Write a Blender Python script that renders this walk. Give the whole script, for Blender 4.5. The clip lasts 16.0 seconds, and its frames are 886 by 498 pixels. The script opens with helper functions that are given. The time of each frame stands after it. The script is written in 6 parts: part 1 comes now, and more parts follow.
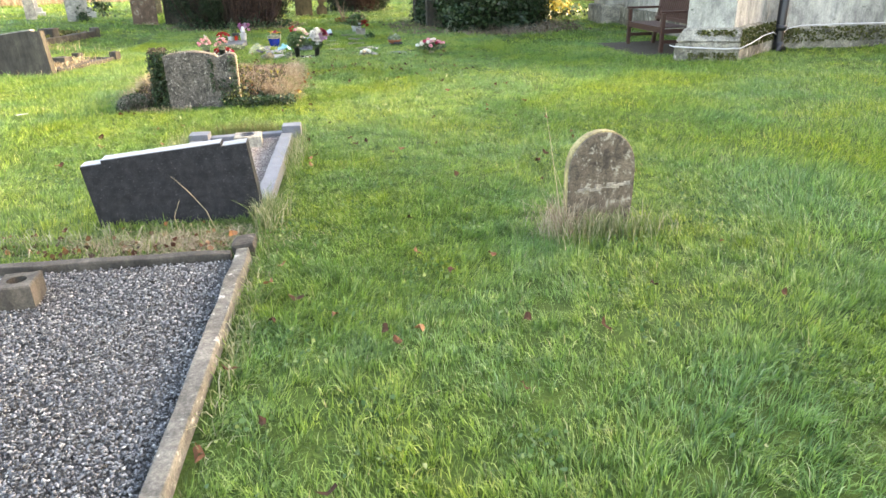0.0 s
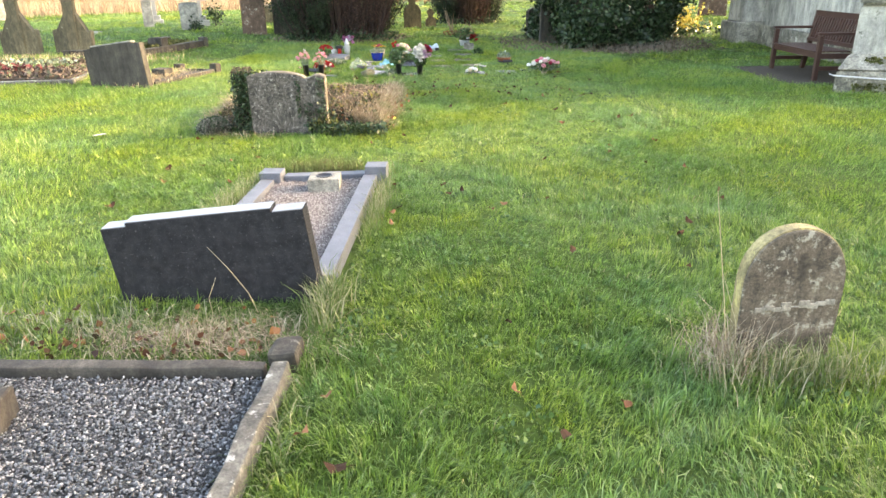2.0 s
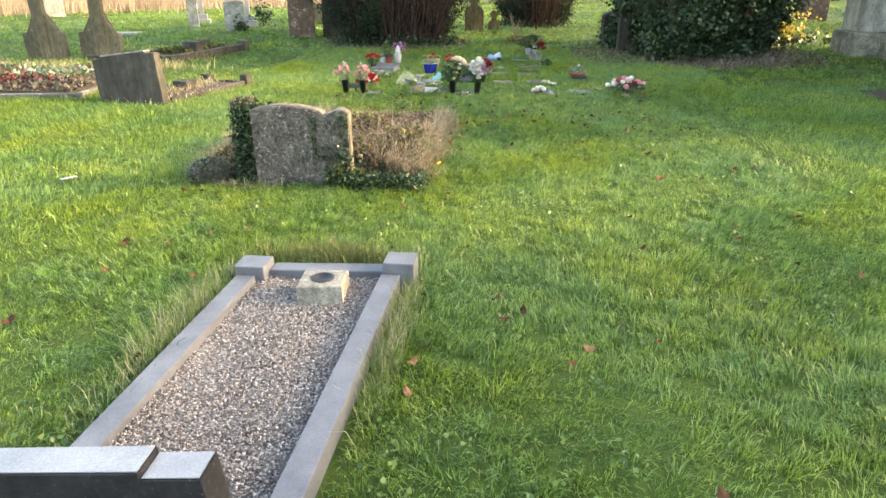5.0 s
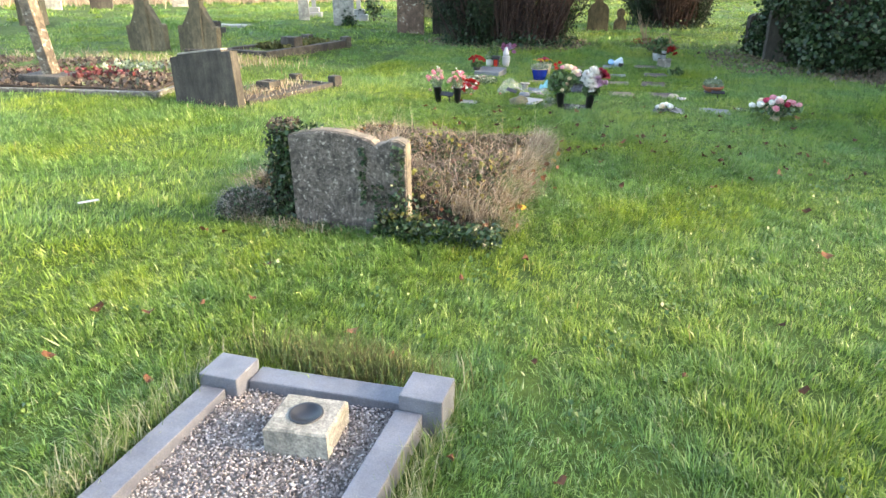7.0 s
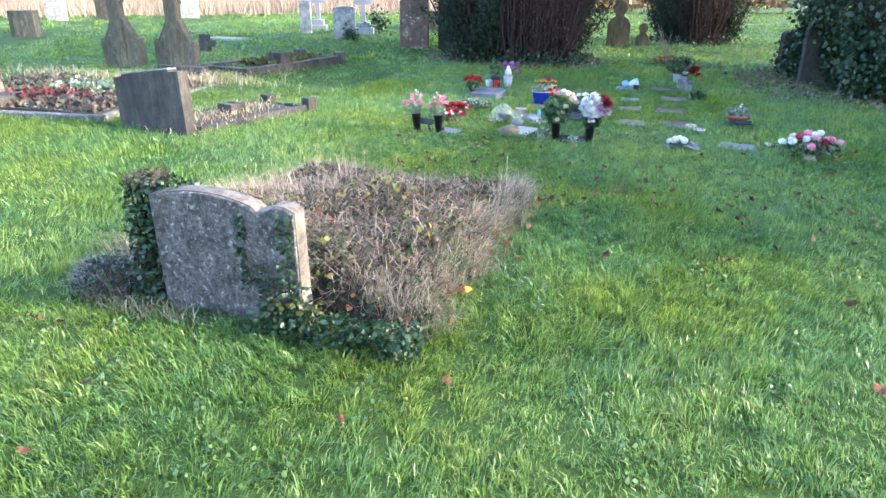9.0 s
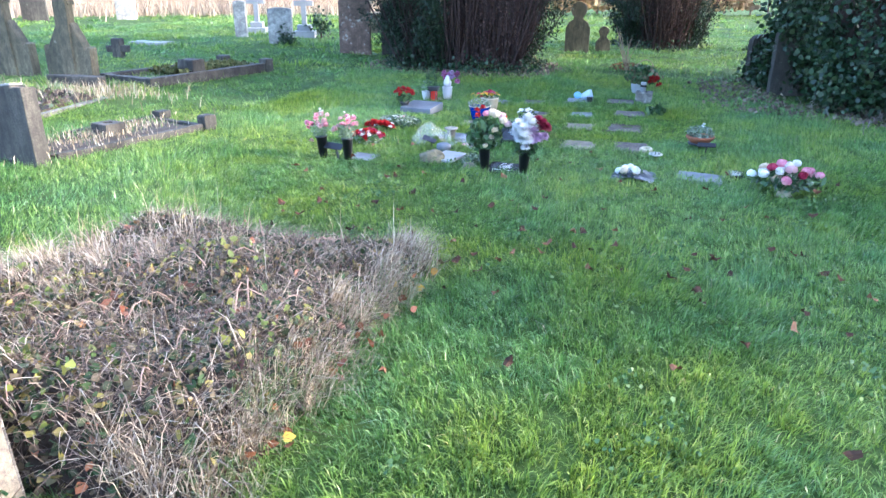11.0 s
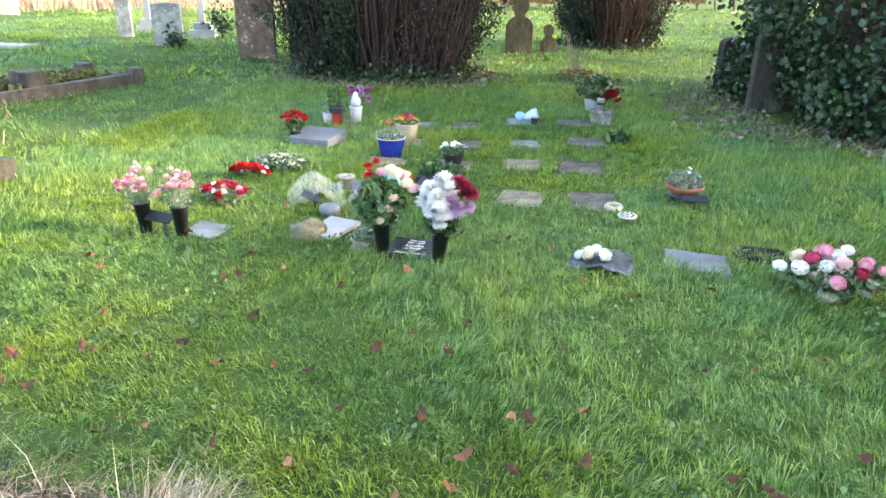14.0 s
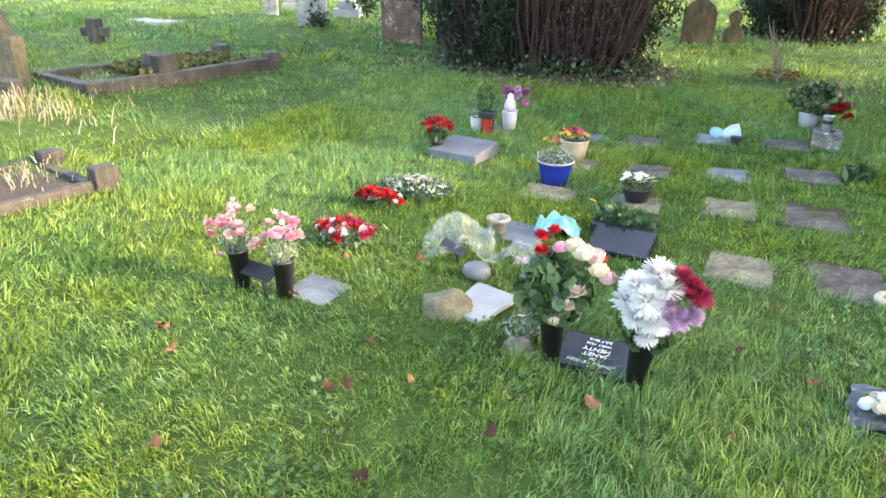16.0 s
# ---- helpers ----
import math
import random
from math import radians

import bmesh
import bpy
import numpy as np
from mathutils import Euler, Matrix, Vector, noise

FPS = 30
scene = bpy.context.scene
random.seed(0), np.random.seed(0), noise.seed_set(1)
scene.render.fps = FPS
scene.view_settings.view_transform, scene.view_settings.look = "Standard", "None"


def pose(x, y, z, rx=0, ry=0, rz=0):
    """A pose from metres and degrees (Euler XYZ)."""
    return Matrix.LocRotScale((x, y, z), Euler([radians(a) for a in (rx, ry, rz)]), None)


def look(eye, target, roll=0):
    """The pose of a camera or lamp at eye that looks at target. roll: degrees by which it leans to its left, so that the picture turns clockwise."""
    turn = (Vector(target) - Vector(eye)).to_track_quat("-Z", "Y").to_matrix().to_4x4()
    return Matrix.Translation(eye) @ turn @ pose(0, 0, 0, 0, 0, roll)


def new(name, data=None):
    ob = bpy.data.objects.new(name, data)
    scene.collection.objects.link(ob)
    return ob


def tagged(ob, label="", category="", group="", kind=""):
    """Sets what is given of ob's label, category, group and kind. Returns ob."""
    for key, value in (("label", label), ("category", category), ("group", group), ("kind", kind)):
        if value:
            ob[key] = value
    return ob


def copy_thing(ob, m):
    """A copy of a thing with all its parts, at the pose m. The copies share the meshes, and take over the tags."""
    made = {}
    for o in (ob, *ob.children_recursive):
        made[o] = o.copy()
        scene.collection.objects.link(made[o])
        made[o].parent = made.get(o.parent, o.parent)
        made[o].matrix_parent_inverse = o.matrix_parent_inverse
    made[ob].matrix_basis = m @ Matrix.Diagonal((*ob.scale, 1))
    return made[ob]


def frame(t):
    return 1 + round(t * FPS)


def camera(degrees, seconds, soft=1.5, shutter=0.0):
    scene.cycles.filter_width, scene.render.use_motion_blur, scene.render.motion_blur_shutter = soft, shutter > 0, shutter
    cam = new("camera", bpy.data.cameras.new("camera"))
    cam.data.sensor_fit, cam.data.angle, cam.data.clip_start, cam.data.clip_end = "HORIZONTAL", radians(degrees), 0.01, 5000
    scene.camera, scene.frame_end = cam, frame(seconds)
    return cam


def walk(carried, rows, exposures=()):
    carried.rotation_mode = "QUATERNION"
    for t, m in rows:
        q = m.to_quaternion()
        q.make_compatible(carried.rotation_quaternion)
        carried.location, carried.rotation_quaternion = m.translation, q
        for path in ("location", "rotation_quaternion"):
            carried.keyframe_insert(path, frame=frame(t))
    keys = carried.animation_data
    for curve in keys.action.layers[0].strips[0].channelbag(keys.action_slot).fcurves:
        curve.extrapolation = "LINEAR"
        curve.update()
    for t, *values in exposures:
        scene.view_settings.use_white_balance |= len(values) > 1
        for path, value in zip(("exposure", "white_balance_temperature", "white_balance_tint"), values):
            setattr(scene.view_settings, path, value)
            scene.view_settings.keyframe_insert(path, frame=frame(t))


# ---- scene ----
cam = camera(65.9, 16.0)
METRES, EYE, TILT, LEAN, TURN = 10.8, 1.5, 0.0, 0.0, -6.8
ROWS = [
    (0.0, 0.0, 0.0, 0.0, -0.46, -22.51, 1.11),
    (0.5, 0.0039, 0.0238, 0.0009, 2.93, -22.03, 1.0),
    (1.0, -0.0002, 0.0488, 0.0006, 6.17, -21.88, 0.85),
    (1.5, -0.0081, 0.0808, 0.0027, 8.06, -21.82, 0.76),
    (2.0, -0.0068, 0.1109, 0.0029, 8.41, -21.65, 0.75),
    (2.5, -0.0084, 0.1405, 0.0009, 9.73, -21.49, 0.7),
    (3.0, -0.0171, 0.1732, 0.0025, 10.62, -21.52, 0.58),
    (5.5, -0.0356, 0.3105, 0.0108, 16.24, -22.2, 0.23),
    (6.0, -0.0425, 0.342, 0.0088, 19.98, -22.41, 0.08),
    (6.5, -0.046, 0.3767, 0.0094, 22.17, -22.41, 0.03),
    (7.0, -0.0432, 0.4089, 0.0101, 23.72, -22.38, -0.02),
    (7.5, -0.0474, 0.4405, 0.0086, 26.04, -22.38, -0.15),
    (8.0, -0.0499, 0.4693, 0.0084, 26.61, -21.88, -0.21),
    (8.5, -0.0449, 0.5015, 0.0084, 26.48, -21.59, -0.21),
    (11.0, -0.0433, 0.6646, 0.0057, 24.24, -21.43, -0.42),
    (11.5, -0.0448, 0.698, 0.0056, 22.59, -21.37, -0.41),
    (12.0, -0.0512, 0.7307, 0.0032, 21.98, -21.52, -0.49),
    (12.5, -0.0592, 0.7647, 0.0038, 21.25, -21.53, -0.51),
    (13.0, -0.0623, 0.7995, 0.0044, 20.36, -21.52, -0.53),
    (13.5, -0.0709, 0.8293, 0.0034, 20.0, -21.74, -0.57),
    (14.0, -0.0873, 0.859, 0.0052, 19.82, -22.02, -0.66),
    (14.5, -0.0997, 0.8878, 0.0051, 19.98, -22.23, -0.65),
    (15.0, -0.1128, 0.9153, 0.0059, 23.85, -22.96, -0.65),
    (15.5, -0.1344, 0.9415, 0.0065, 28.53, -23.66, -0.79),
    (16.0, -0.1562, 0.9631, 0.0056, 31.33, -23.97, -0.84),
]
walk(cam, [(t, pose(0, 0, EYE, TILT, LEAN, TURN) @ pose(METRES * x, METRES * y, METRES * z, 90 + pitch, roll, yaw)) for t, x, y, z, yaw, pitch, roll in ROWS], [(0.0, 3.55, 8500, 15), (3.0, 3.45, 8500, 14), (5.5, 3.2, 8400, 10), (8.5, 3.3, 5900, 14), (11.0, 3.42, 5300, 16), (12.5, 3.55, 5400, 17), (13.5, 3.68, 6400, 12), (14.5, 3.6, 7200, 12), (16.0, 3.6, 7300, 13)])

# ---- world, sun and exposure ----
SUN_AZ, SUN_EL = radians(8), radians(18)
world = bpy.data.worlds.new("world")
scene.world = world
world.use_nodes = True
wn = world.node_tree.nodes
sky = wn.new("ShaderNodeTexSky")
sky.sky_type, sky.sun_disc = "NISHITA", False
sky.sun_elevation, sky.sun_rotation = SUN_EL, math.pi / 2 - SUN_AZ
sky.air_density, sky.dust_density, sky.ozone_density = 1.0, 2.5, 1.0
wn["Background"].inputs["Strength"].default_value = 0.15
world.node_tree.links.new(sky.outputs[0], wn["Background"].inputs["Color"])
sun = new("sun", bpy.data.lights.new("sun", "SUN"))
sun.data.energy, sun.data.angle, sun.data.color = 1.25, radians(3.0), (1.0, 0.84, 0.58)
to_sun = Vector((math.cos(SUN_AZ) * math.cos(SUN_EL), math.sin(SUN_AZ) * math.cos(SUN_EL), math.sin(SUN_EL)))
sun.matrix_world = look(to_sun * 60, (0, 0, 0))

# ---- small helpers ----
rng = np.random.default_rng(7)


def smooth(a, b, v):
    u = np.clip((v - a) / (b - a), 0, 1)
    return u * u * (3 - 2 * u)


def hgt(x, y):
    """The height of the ground."""
    return 0.13 * smooth(16, 21, y) + 0.2 * smooth(4, 8, -x) * smooth(9, 14, y)


def gz(x, y):
    return float(hgt(np.float64(x), np.float64(y)))


def thing(name, x, y, label, category, group="", rz=0.0, z=None, rx=0.0, ry=0.0):
    ob = new(name)
    ob.empty_display_size = 0.1
    ob.matrix_world = pose(x, y, gz(x, y) if z is None else z, rx, ry, rz)
    return tagged(ob, label, category, group)


def link_mesh(name, me, material, parent=None, label=""):
    me.materials.clear()
    me.materials.append(material)
    ob = new(name, me)
    if parent is not None:
        ob.parent = parent
    if label:
        ob["label"] = label
    return ob


def part(name, bm, material, parent, label="", smoothed=False):
    me = bpy.data.meshes.new(name)
    bmesh.ops.recalc_face_normals(bm, faces=bm.faces)
    if smoothed:
        for f in bm.faces:
            f.smooth = True
    bm.to_mesh(me)
    bm.free()
    return link_mesh(name, me, material, parent, label)


def solo(name, bm, material, m, label, category, group="", kind="", smoothed=False):
    ob = part(name, bm, material, None, "", smoothed)
    ob.matrix_world = m
    return tagged(ob, label, category, group, kind)


def box(x0, x1, y0, y1, z0, z1, bevel=0.008, rough=0.0, cuts=0, seed=0, bm=None):
    """A block with worn edges."""
    own = bmesh.new()
    bmesh.ops.create_cube(own, size=1)
    for v in own.verts:
        v.co = Vector((x0 + (v.co.x + 0.5) * (x1 - x0), y0 + (v.co.y + 0.5) * (y1 - y0), z0 + (v.co.z + 0.5) * (z1 - z0)))
    if cuts:
        bmesh.ops.subdivide_edges(own, edges=own.edges[:], cuts=cuts, use_grid_fill=True)
    if bevel:
        sharp = [e for e in own.edges if len(e.link_faces) == 2 and e.calc_face_angle(0) > 0.6]
        bmesh.ops.bevel(own, geom=sharp, offset=bevel, segments=2, affect="EDGES", profile=0.6)
    if rough:
        for v in own.verts:
            v.co += noise.noise_vector(v.co * 9 + Vector((seed, 2 * seed, 5))) * rough
    return join(bm, own)


def join(bm, own):
    if bm is None:
        return own
    me = bpy.data.meshes.new("tmp")
    own.to_mesh(me)
    own.free()
    bm.from_mesh(me)
    bpy.data.meshes.remove(me)
    return bm


def prism(outline, y0, y1, bevel=0.01, rough=0.0, seed=0, bm=None):
    """A slab: an outline in x and z, from y0 to y1."""
    own = bmesh.new()
    face = own.faces.new([own.verts.new((x, y0, z)) for x, z in outline])
    r = bmesh.ops.extrude_face_region(own, geom=[face])
    bmesh.ops.translate(own, verts=[v for v in r["geom"] if isinstance(v, bmesh.types.BMVert)], vec=(0, y1 - y0, 0))
    bmesh.ops.recalc_face_normals(own, faces=own.faces)
    if bevel:
        edges = [e for e in own.edges if abs(e.verts[0].co.y - e.verts[1].co.y) < 1e-6]
        bmesh.ops.bevel(own, geom=edges, offset=bevel, segments=2, affect="EDGES", profile=0.6)
    if rough:
        for v in own.verts:
            v.co += noise.noise_vector(v.co * 7 + Vector((seed, seed, 1))) * rough
    return join(bm, own)


def extrude_up(plan, z0, z1, bevel=0.02, inset=0.0, bm=None):
    """A block on a plan of x and y; inset draws its top in."""
    own = bmesh.new()
    cx, cy = sum(p[0] for p in plan) / len(plan), sum(p[1] for p in plan) / len(plan)
    low = [own.verts.new((x, y, z0)) for x, y in plan]
    top = []
    for x, y in plan:
        d = Vector((cx - x, cy - y)).normalized() * inset
        top.append(own.verts.new((x + d.x, y + d.y, z1)))
    n = len(plan)
    for i in range(n):
        own.faces.new((low[i], low[(i + 1) % n], top[(i + 1) % n], top[i]))
    own.faces.new(top)
    own.faces.new(low[::-1])
    bmesh.ops.recalc_face_normals(own, faces=own.faces)
    if bevel:
        bmesh.ops.bevel(own, geom=own.edges[:], offset=bevel, segments=2, affect="EDGES")
    return join(bm, own)


def lathe(profile, segs=20, bm=None, squash=1.0):
    """Turned shape: (radius, z) from bottom to top."""
    own = bmesh.new()
    rings = []
    for r, z in profile:
        if r < 1e-5:
            rings.append([own.verts.new((0, 0, z))])
        else:
            rings.append([own.verts.new((r * math.cos(2 * math.pi * i / segs), squash * r * math.sin(2 * math.pi * i / segs), z)) for i in range(segs)])
    for a, b in zip(rings, rings[1:]):
        for i in range(segs):
            j = (i + 1) % segs
            q = [a[i % len(a)], a[j % len(a)], b[j % len(b)], b[i % len(b)]]
            q = list(dict.fromkeys(q))
            if len(q) > 2:
                own.faces.new(q)
    return join(bm, own)


def tube(bm, pts, r0, r1, segs=6):
    """A tapered stem through points."""
    rings = []
    n = len(pts)
    for i, p in enumerate(pts):
        d = (pts[min(i + 1, n - 1)] - pts[max(i - 1, 0)]).normalized()
        a = d.orthogonal().normalized()
        b = d.cross(a)
        r = r0 + (r1 - r0) * i / (n - 1)
        rings.append([bm.verts.new(p + (a * math.cos(2 * math.pi * k / segs) + b * math.sin(2 * math.pi * k / segs)) * r) for k in range(segs)])
    for a, b in zip(rings, rings[1:]):
        for k in range(segs):
            bm.faces.new((a[k], a[(k + 1) % segs], b[(k + 1) % segs], b[k]))
    bm.faces.new(rings[-1])
    return bm


def poly_mesh(name, verts, counts, index=None):
    """A mesh out of arrays: vertices, corners of each face, and the vertex of each corner."""
    me = bpy.data.meshes.new(name)
    verts = np.ascontiguousarray(verts, np.float32).reshape(-1, 3)
    counts = np.asarray(counts, np.int32)
    index = np.arange(len(verts), dtype=np.int32) if index is None else np.asarray(index, np.int32).ravel()
    me.vertices.add(len(verts))
    me.vertices.foreach_set("co", verts.ravel())
    me.loops.add(len(index))
    me.loops.foreach_set("vertex_index", index)
    me.polygons.add(len(counts))
    me.polygons.foreach_set("loop_start", np.concatenate(([0], np.cumsum(counts)[:-1])).astype(np.int32))
    me.update(calc_edges=True)
    return me


def blades(name, base, height, width, lean, droop=0.5, flat=False, az=None):
    """Grass: one bent blade at each base point. lean: how far it leans, as a share of its height."""
    n = len(base)
    az = rng.uniform(0, 2 * np.pi, n) if az is None else az
    side = rng.uniform(0, 2 * np.pi, n)
    out = np.stack([np.cos(az), np.sin(az), np.zeros(n)], 1) * (height * lean)[:, None]
    w = np.stack([np.cos(side), np.sin(side), np.zeros(n)], 1) * (width * 0.5)[:, None]
    up = np.zeros((n, 3))
    up[:, 2] = height
    tip = base + out + up * (1 - droop * lean[:, None] * 0.6)
    if flat:
        v = np.stack([base - w, base + w, tip], 1)
        return poly_mesh(name, v, np.full(n, 3))
    mid = base + out * 0.35 + up * 0.58
    v = np.stack([base - w, base + w, mid + w * 0.8, mid - w * 0.8, tip], 1)
    k = np.arange(n)[:, None] * 5
    index = np.concatenate([k + [0, 1, 2, 3], k + [3, 2, 4]], 1)
    return poly_mesh(name, v, np.tile([4, 3], n), index)


def leaf_cloud(name, centre, size, normal_up=0.3, lobes=True):
    """Many small leaves, each a five- or six-cornered blade turned at random about its place."""
    n = len(centre)
    shape = np.array([(0, -0.5), (0.42, -0.28), (0.38, 0.12), (0, 0.6), (-0.38, 0.12), (-0.42, -0.28)]) if lobes else np.array([(0, -0.55), (0.2, -0.1), (0.14, 0.25), (0, 0.6), (-0.14, 0.25), (-0.2, -0.1)])
    a = rng.normal(size=(n, 3))
    a /= np.linalg.norm(a, axis=1)[:, None]
    b = rng.normal(size=(n, 3))
    b[:, 2] += normal_up
    b -= a * (a * b).sum(1)[:, None]
    b /= np.linalg.norm(b, axis=1)[:, None]
    c = np.cross(a, b)
    v = centre[:, None] + size[:, None, None] * (shape[None, :, :1] * a[:, None] + shape[None, :, 1:] * b[:, None])
    fold = np.array([0.1, -0.08, -0.06, -0.14, -0.06, -0.08])
    v += size[:, None, None] * fold[None, :, None] * c[:, None]
    return poly_mesh(name, v, np.full(n, 6))


def pebbles(name, centre, size):
    """Loose chippings: small eight-faced stones, each of its own shape."""
    n = len(centre)
    d = np.array([(1, 0, 0), (-1, 0, 0), (0, 1, 0), (0, -1, 0), (0, 0, 1), (0, 0, -1)], float)
    v = d[None] * rng.uniform(0.5, 1.1, (n, 6, 1)) + rng.normal(0, 0.2, (n, 6, 3))
    ang = rng.uniform(0, 2 * np.pi, n)
    tilt = rng.uniform(-0.6, 0.6, n)
    v[:, :, 2] *= 0.75
    y, z = v[:, :, 1] * np.cos(tilt)[:, None] - v[:, :, 2] * np.sin(tilt)[:, None], v[:, :, 1] * np.sin(tilt)[:, None] + v[:, :, 2] * np.cos(tilt)[:, None]
    x = v[:, :, 0] * np.cos(ang)[:, None] - y * np.sin(ang)[:, None]
    y = v[:, :, 0] * np.sin(ang)[:, None] + y * np.cos(ang)[:, None]
    v = np.stack([x, y, z], 2) * size[:, None, None] + centre[:, None]
    f = np.array([(0, 2, 4), (2, 1, 4), (1, 3, 4), (3, 0, 4), (2, 0, 5), (1, 2, 5), (3, 1, 5), (0, 3, 5)])
    return poly_mesh(name, v, np.full(8 * n, 3), (np.arange(n)[:, None, None] * 6 + f[None]).ravel())


def spread(n, x0, x1, y0, y1):
    return rng.uniform(x0, x1, n), rng.uniform(y0, y1, n)


# ---- materials ----
def nodes_of(name):
    m = bpy.data.materials.new(name)
    m.use_nodes = True
    nt = m.node_tree
    return m, nt, nt.nodes["Principled BSDF"]


def ramp(nt, fac, stops):
    r = nt.nodes.new("ShaderNodeValToRGB")
    els = r.color_ramp.elements
    while len(els) < len(stops):
        els.new(0.5)
    for e, (p, c) in zip(els, stops):
        e.position, e.color = p, (*c, 1)
    nt.links.new(fac, r.inputs[0])
    return r.outputs[0]


def noise_tex(nt, scale, detail=6, rough=0.6, world_space=False, stretch=None):
    t = nt.nodes.new("ShaderNodeTexNoise")
    t.inputs["Scale"].default_value, t.inputs["Detail"].default_value, t.inputs["Roughness"].default_value = scale, detail, rough
    if world_space:
        src = nt.nodes.new("ShaderNodeNewGeometry").outputs["Position"]
    else:
        src = nt.nodes.new("ShaderNodeTexCoord").outputs["Object"]
    if stretch:
        mp = nt.nodes.new("ShaderNodeMapping")
        mp.inputs["Scale"].default_value = stretch
        nt.links.new(src, mp.inputs[0])
        src = mp.outputs[0]
    nt.links.new(src, t.inputs["Vector"])
    return t.outputs[0]


def mix(nt, fac, a, b, mode="MIX"):
    m = nt.nodes.new("ShaderNodeMix")
    m.data_type, m.blend_type = "RGBA", mode
    for s, v in ((m.inputs[0], fac), (m.inputs[6], a), (m.inputs[7], b)):
        if isinstance(v, (int, float)):
            s.default_value = v
        elif isinstance(v, tuple):
            s.default_value = (*v, 1)
        else:
            nt.links.new(v, s)
    return m.outputs[2]


def bump(nt, bsdf, height, strength, distance):
    b = nt.nodes.new("ShaderNodeBump")
    b.inputs["Strength"].default_value, b.inputs["Distance"].default_value = strength, distance
    nt.links.new(height, b.inputs["Height"])
    nt.links.new(b.outputs[0], bsdf.inputs["Normal"])


def mat_stone(name, dark, light, lichen=None, lichen_at=0.6, scale=14, rough=0.85, relief=0.004, streak=False, speck=0.25, world_space=False, blotch=0.55):
    """Weathered stone: broad stains, fine grain, patches of lichen, streaks."""
    m, nt, b = nodes_of(name)
    broad = noise_tex(nt, scale * 0.22, 4, 0.6, world_space, (1, 1, 0.25) if streak else None)
    fine = noise_tex(nt, scale * 6, 5, 0.7, world_space)
    col = ramp(nt, broad, ((0.36, dark), (0.64, light)))
    grain = ramp(nt, fine, ((0.35, (1 - speck,) * 3), (0.65, (1 + speck,) * 3)))
    col = mix(nt, 1.0, col, grain, "MULTIPLY")
    middle = noise_tex(nt, scale * 1.1, 7, 0.7, world_space, (1, 1, 0.4) if streak else None)
    col = mix(nt, 1.0, col, ramp(nt, middle, ((0.38, (blotch, blotch, blotch)), (0.62, (1.65 - 0.82 * blotch, 1.64 - 0.84 * blotch, 1.58 - 0.84 * blotch)))), "MULTIPLY")
    if lichen:
        spots = noise_tex(nt, scale, 8, 0.72, world_space)
        mask = ramp(nt, spots, ((lichen_at, (0, 0, 0)), (lichen_at + 0.08, (1, 1, 1))))
        col = mix(nt, mask, col, lichen)
    nt.links.new(col, b.inputs["Base Color"])
    b.inputs["Roughness"].default_value = rough
    bump(nt, b, fine, 0.6, relief)
    return m


def mat_island(name, stops, rough=0.7, translucent=0.0, patch=None, spec=0.3):
    """For loose small pieces: each takes its own colour; patch tints broad stretches."""
    m, nt, b = nodes_of(name)
    g = nt.nodes.new("ShaderNodeNewGeometry")
    col = ramp(nt, g.outputs["Random Per Island"], stops)
    if patch:
        big = noise_tex(nt, patch[0], 4, 0.6, True)
        mask = ramp(nt, big, ((0.38, (0, 0, 0)), (0.66, (1, 1, 1))))
        col = mix(nt, 1.0, col, mix(nt, mask, patch[1], patch[2]), "MULTIPLY")
        small = noise_tex(nt, patch[0] * 9, 5, 0.65, True)
        col = mix(nt, 1.0, col, ramp(nt, small, ((0.36, (0.68, 0.74, 0.78)), (0.62, (1.24, 1.19, 1.08)))), "MULTIPLY")
    nt.links.new(col, b.inputs["Base Color"])
    b.inputs["Roughness"].default_value, b.inputs["Specular IOR Level"].default_value = rough, spec
    if translucent:
        t = nt.nodes.new("ShaderNodeBsdfTranslucent")
        s = nt.nodes.new("ShaderNodeMixShader")
        s.inputs[0].default_value = translucent
        nt.links.new(col, t.inputs["Color"])
        nt.links.new(b.outputs[0], s.inputs[1])
        nt.links.new(t.outputs[0], s.inputs[2])
        nt.links.new(s.outputs[0], nt.nodes["Material Output"].inputs["Surface"])
    return m


def mat_plain(name, colour, rough=0.5, var=0.18, scale=30, metal=0.0, spec=0.5, relief=0.0):
    """Made surfaces: one colour with slight uneven tone and dirt."""
    m, nt, b = nodes_of(name)
    n1 = noise_tex(nt, scale, 5, 0.65)
    n2 = noise_tex(nt, scale * 0.2, 3, 0.5)
    lo, hi = tuple(c * (1 - var) for c in colour), tuple(min(1, c * (1 + var)) for c in colour)
    col = mix(nt, 0.5, ramp(nt, n1, ((0.3, lo), (0.7, hi))), ramp(nt, n2, ((0.3, lo), (0.7, hi))))
    nt.links.new(col, b.inputs["Base Color"])
    b.inputs["Roughness"].default_value, b.inputs["Metallic"].default_value, b.inputs["Specular IOR Level"].default_value = rough, metal, spec
    if relief:
        bump(nt, b, n1, 0.5, relief)
    return m


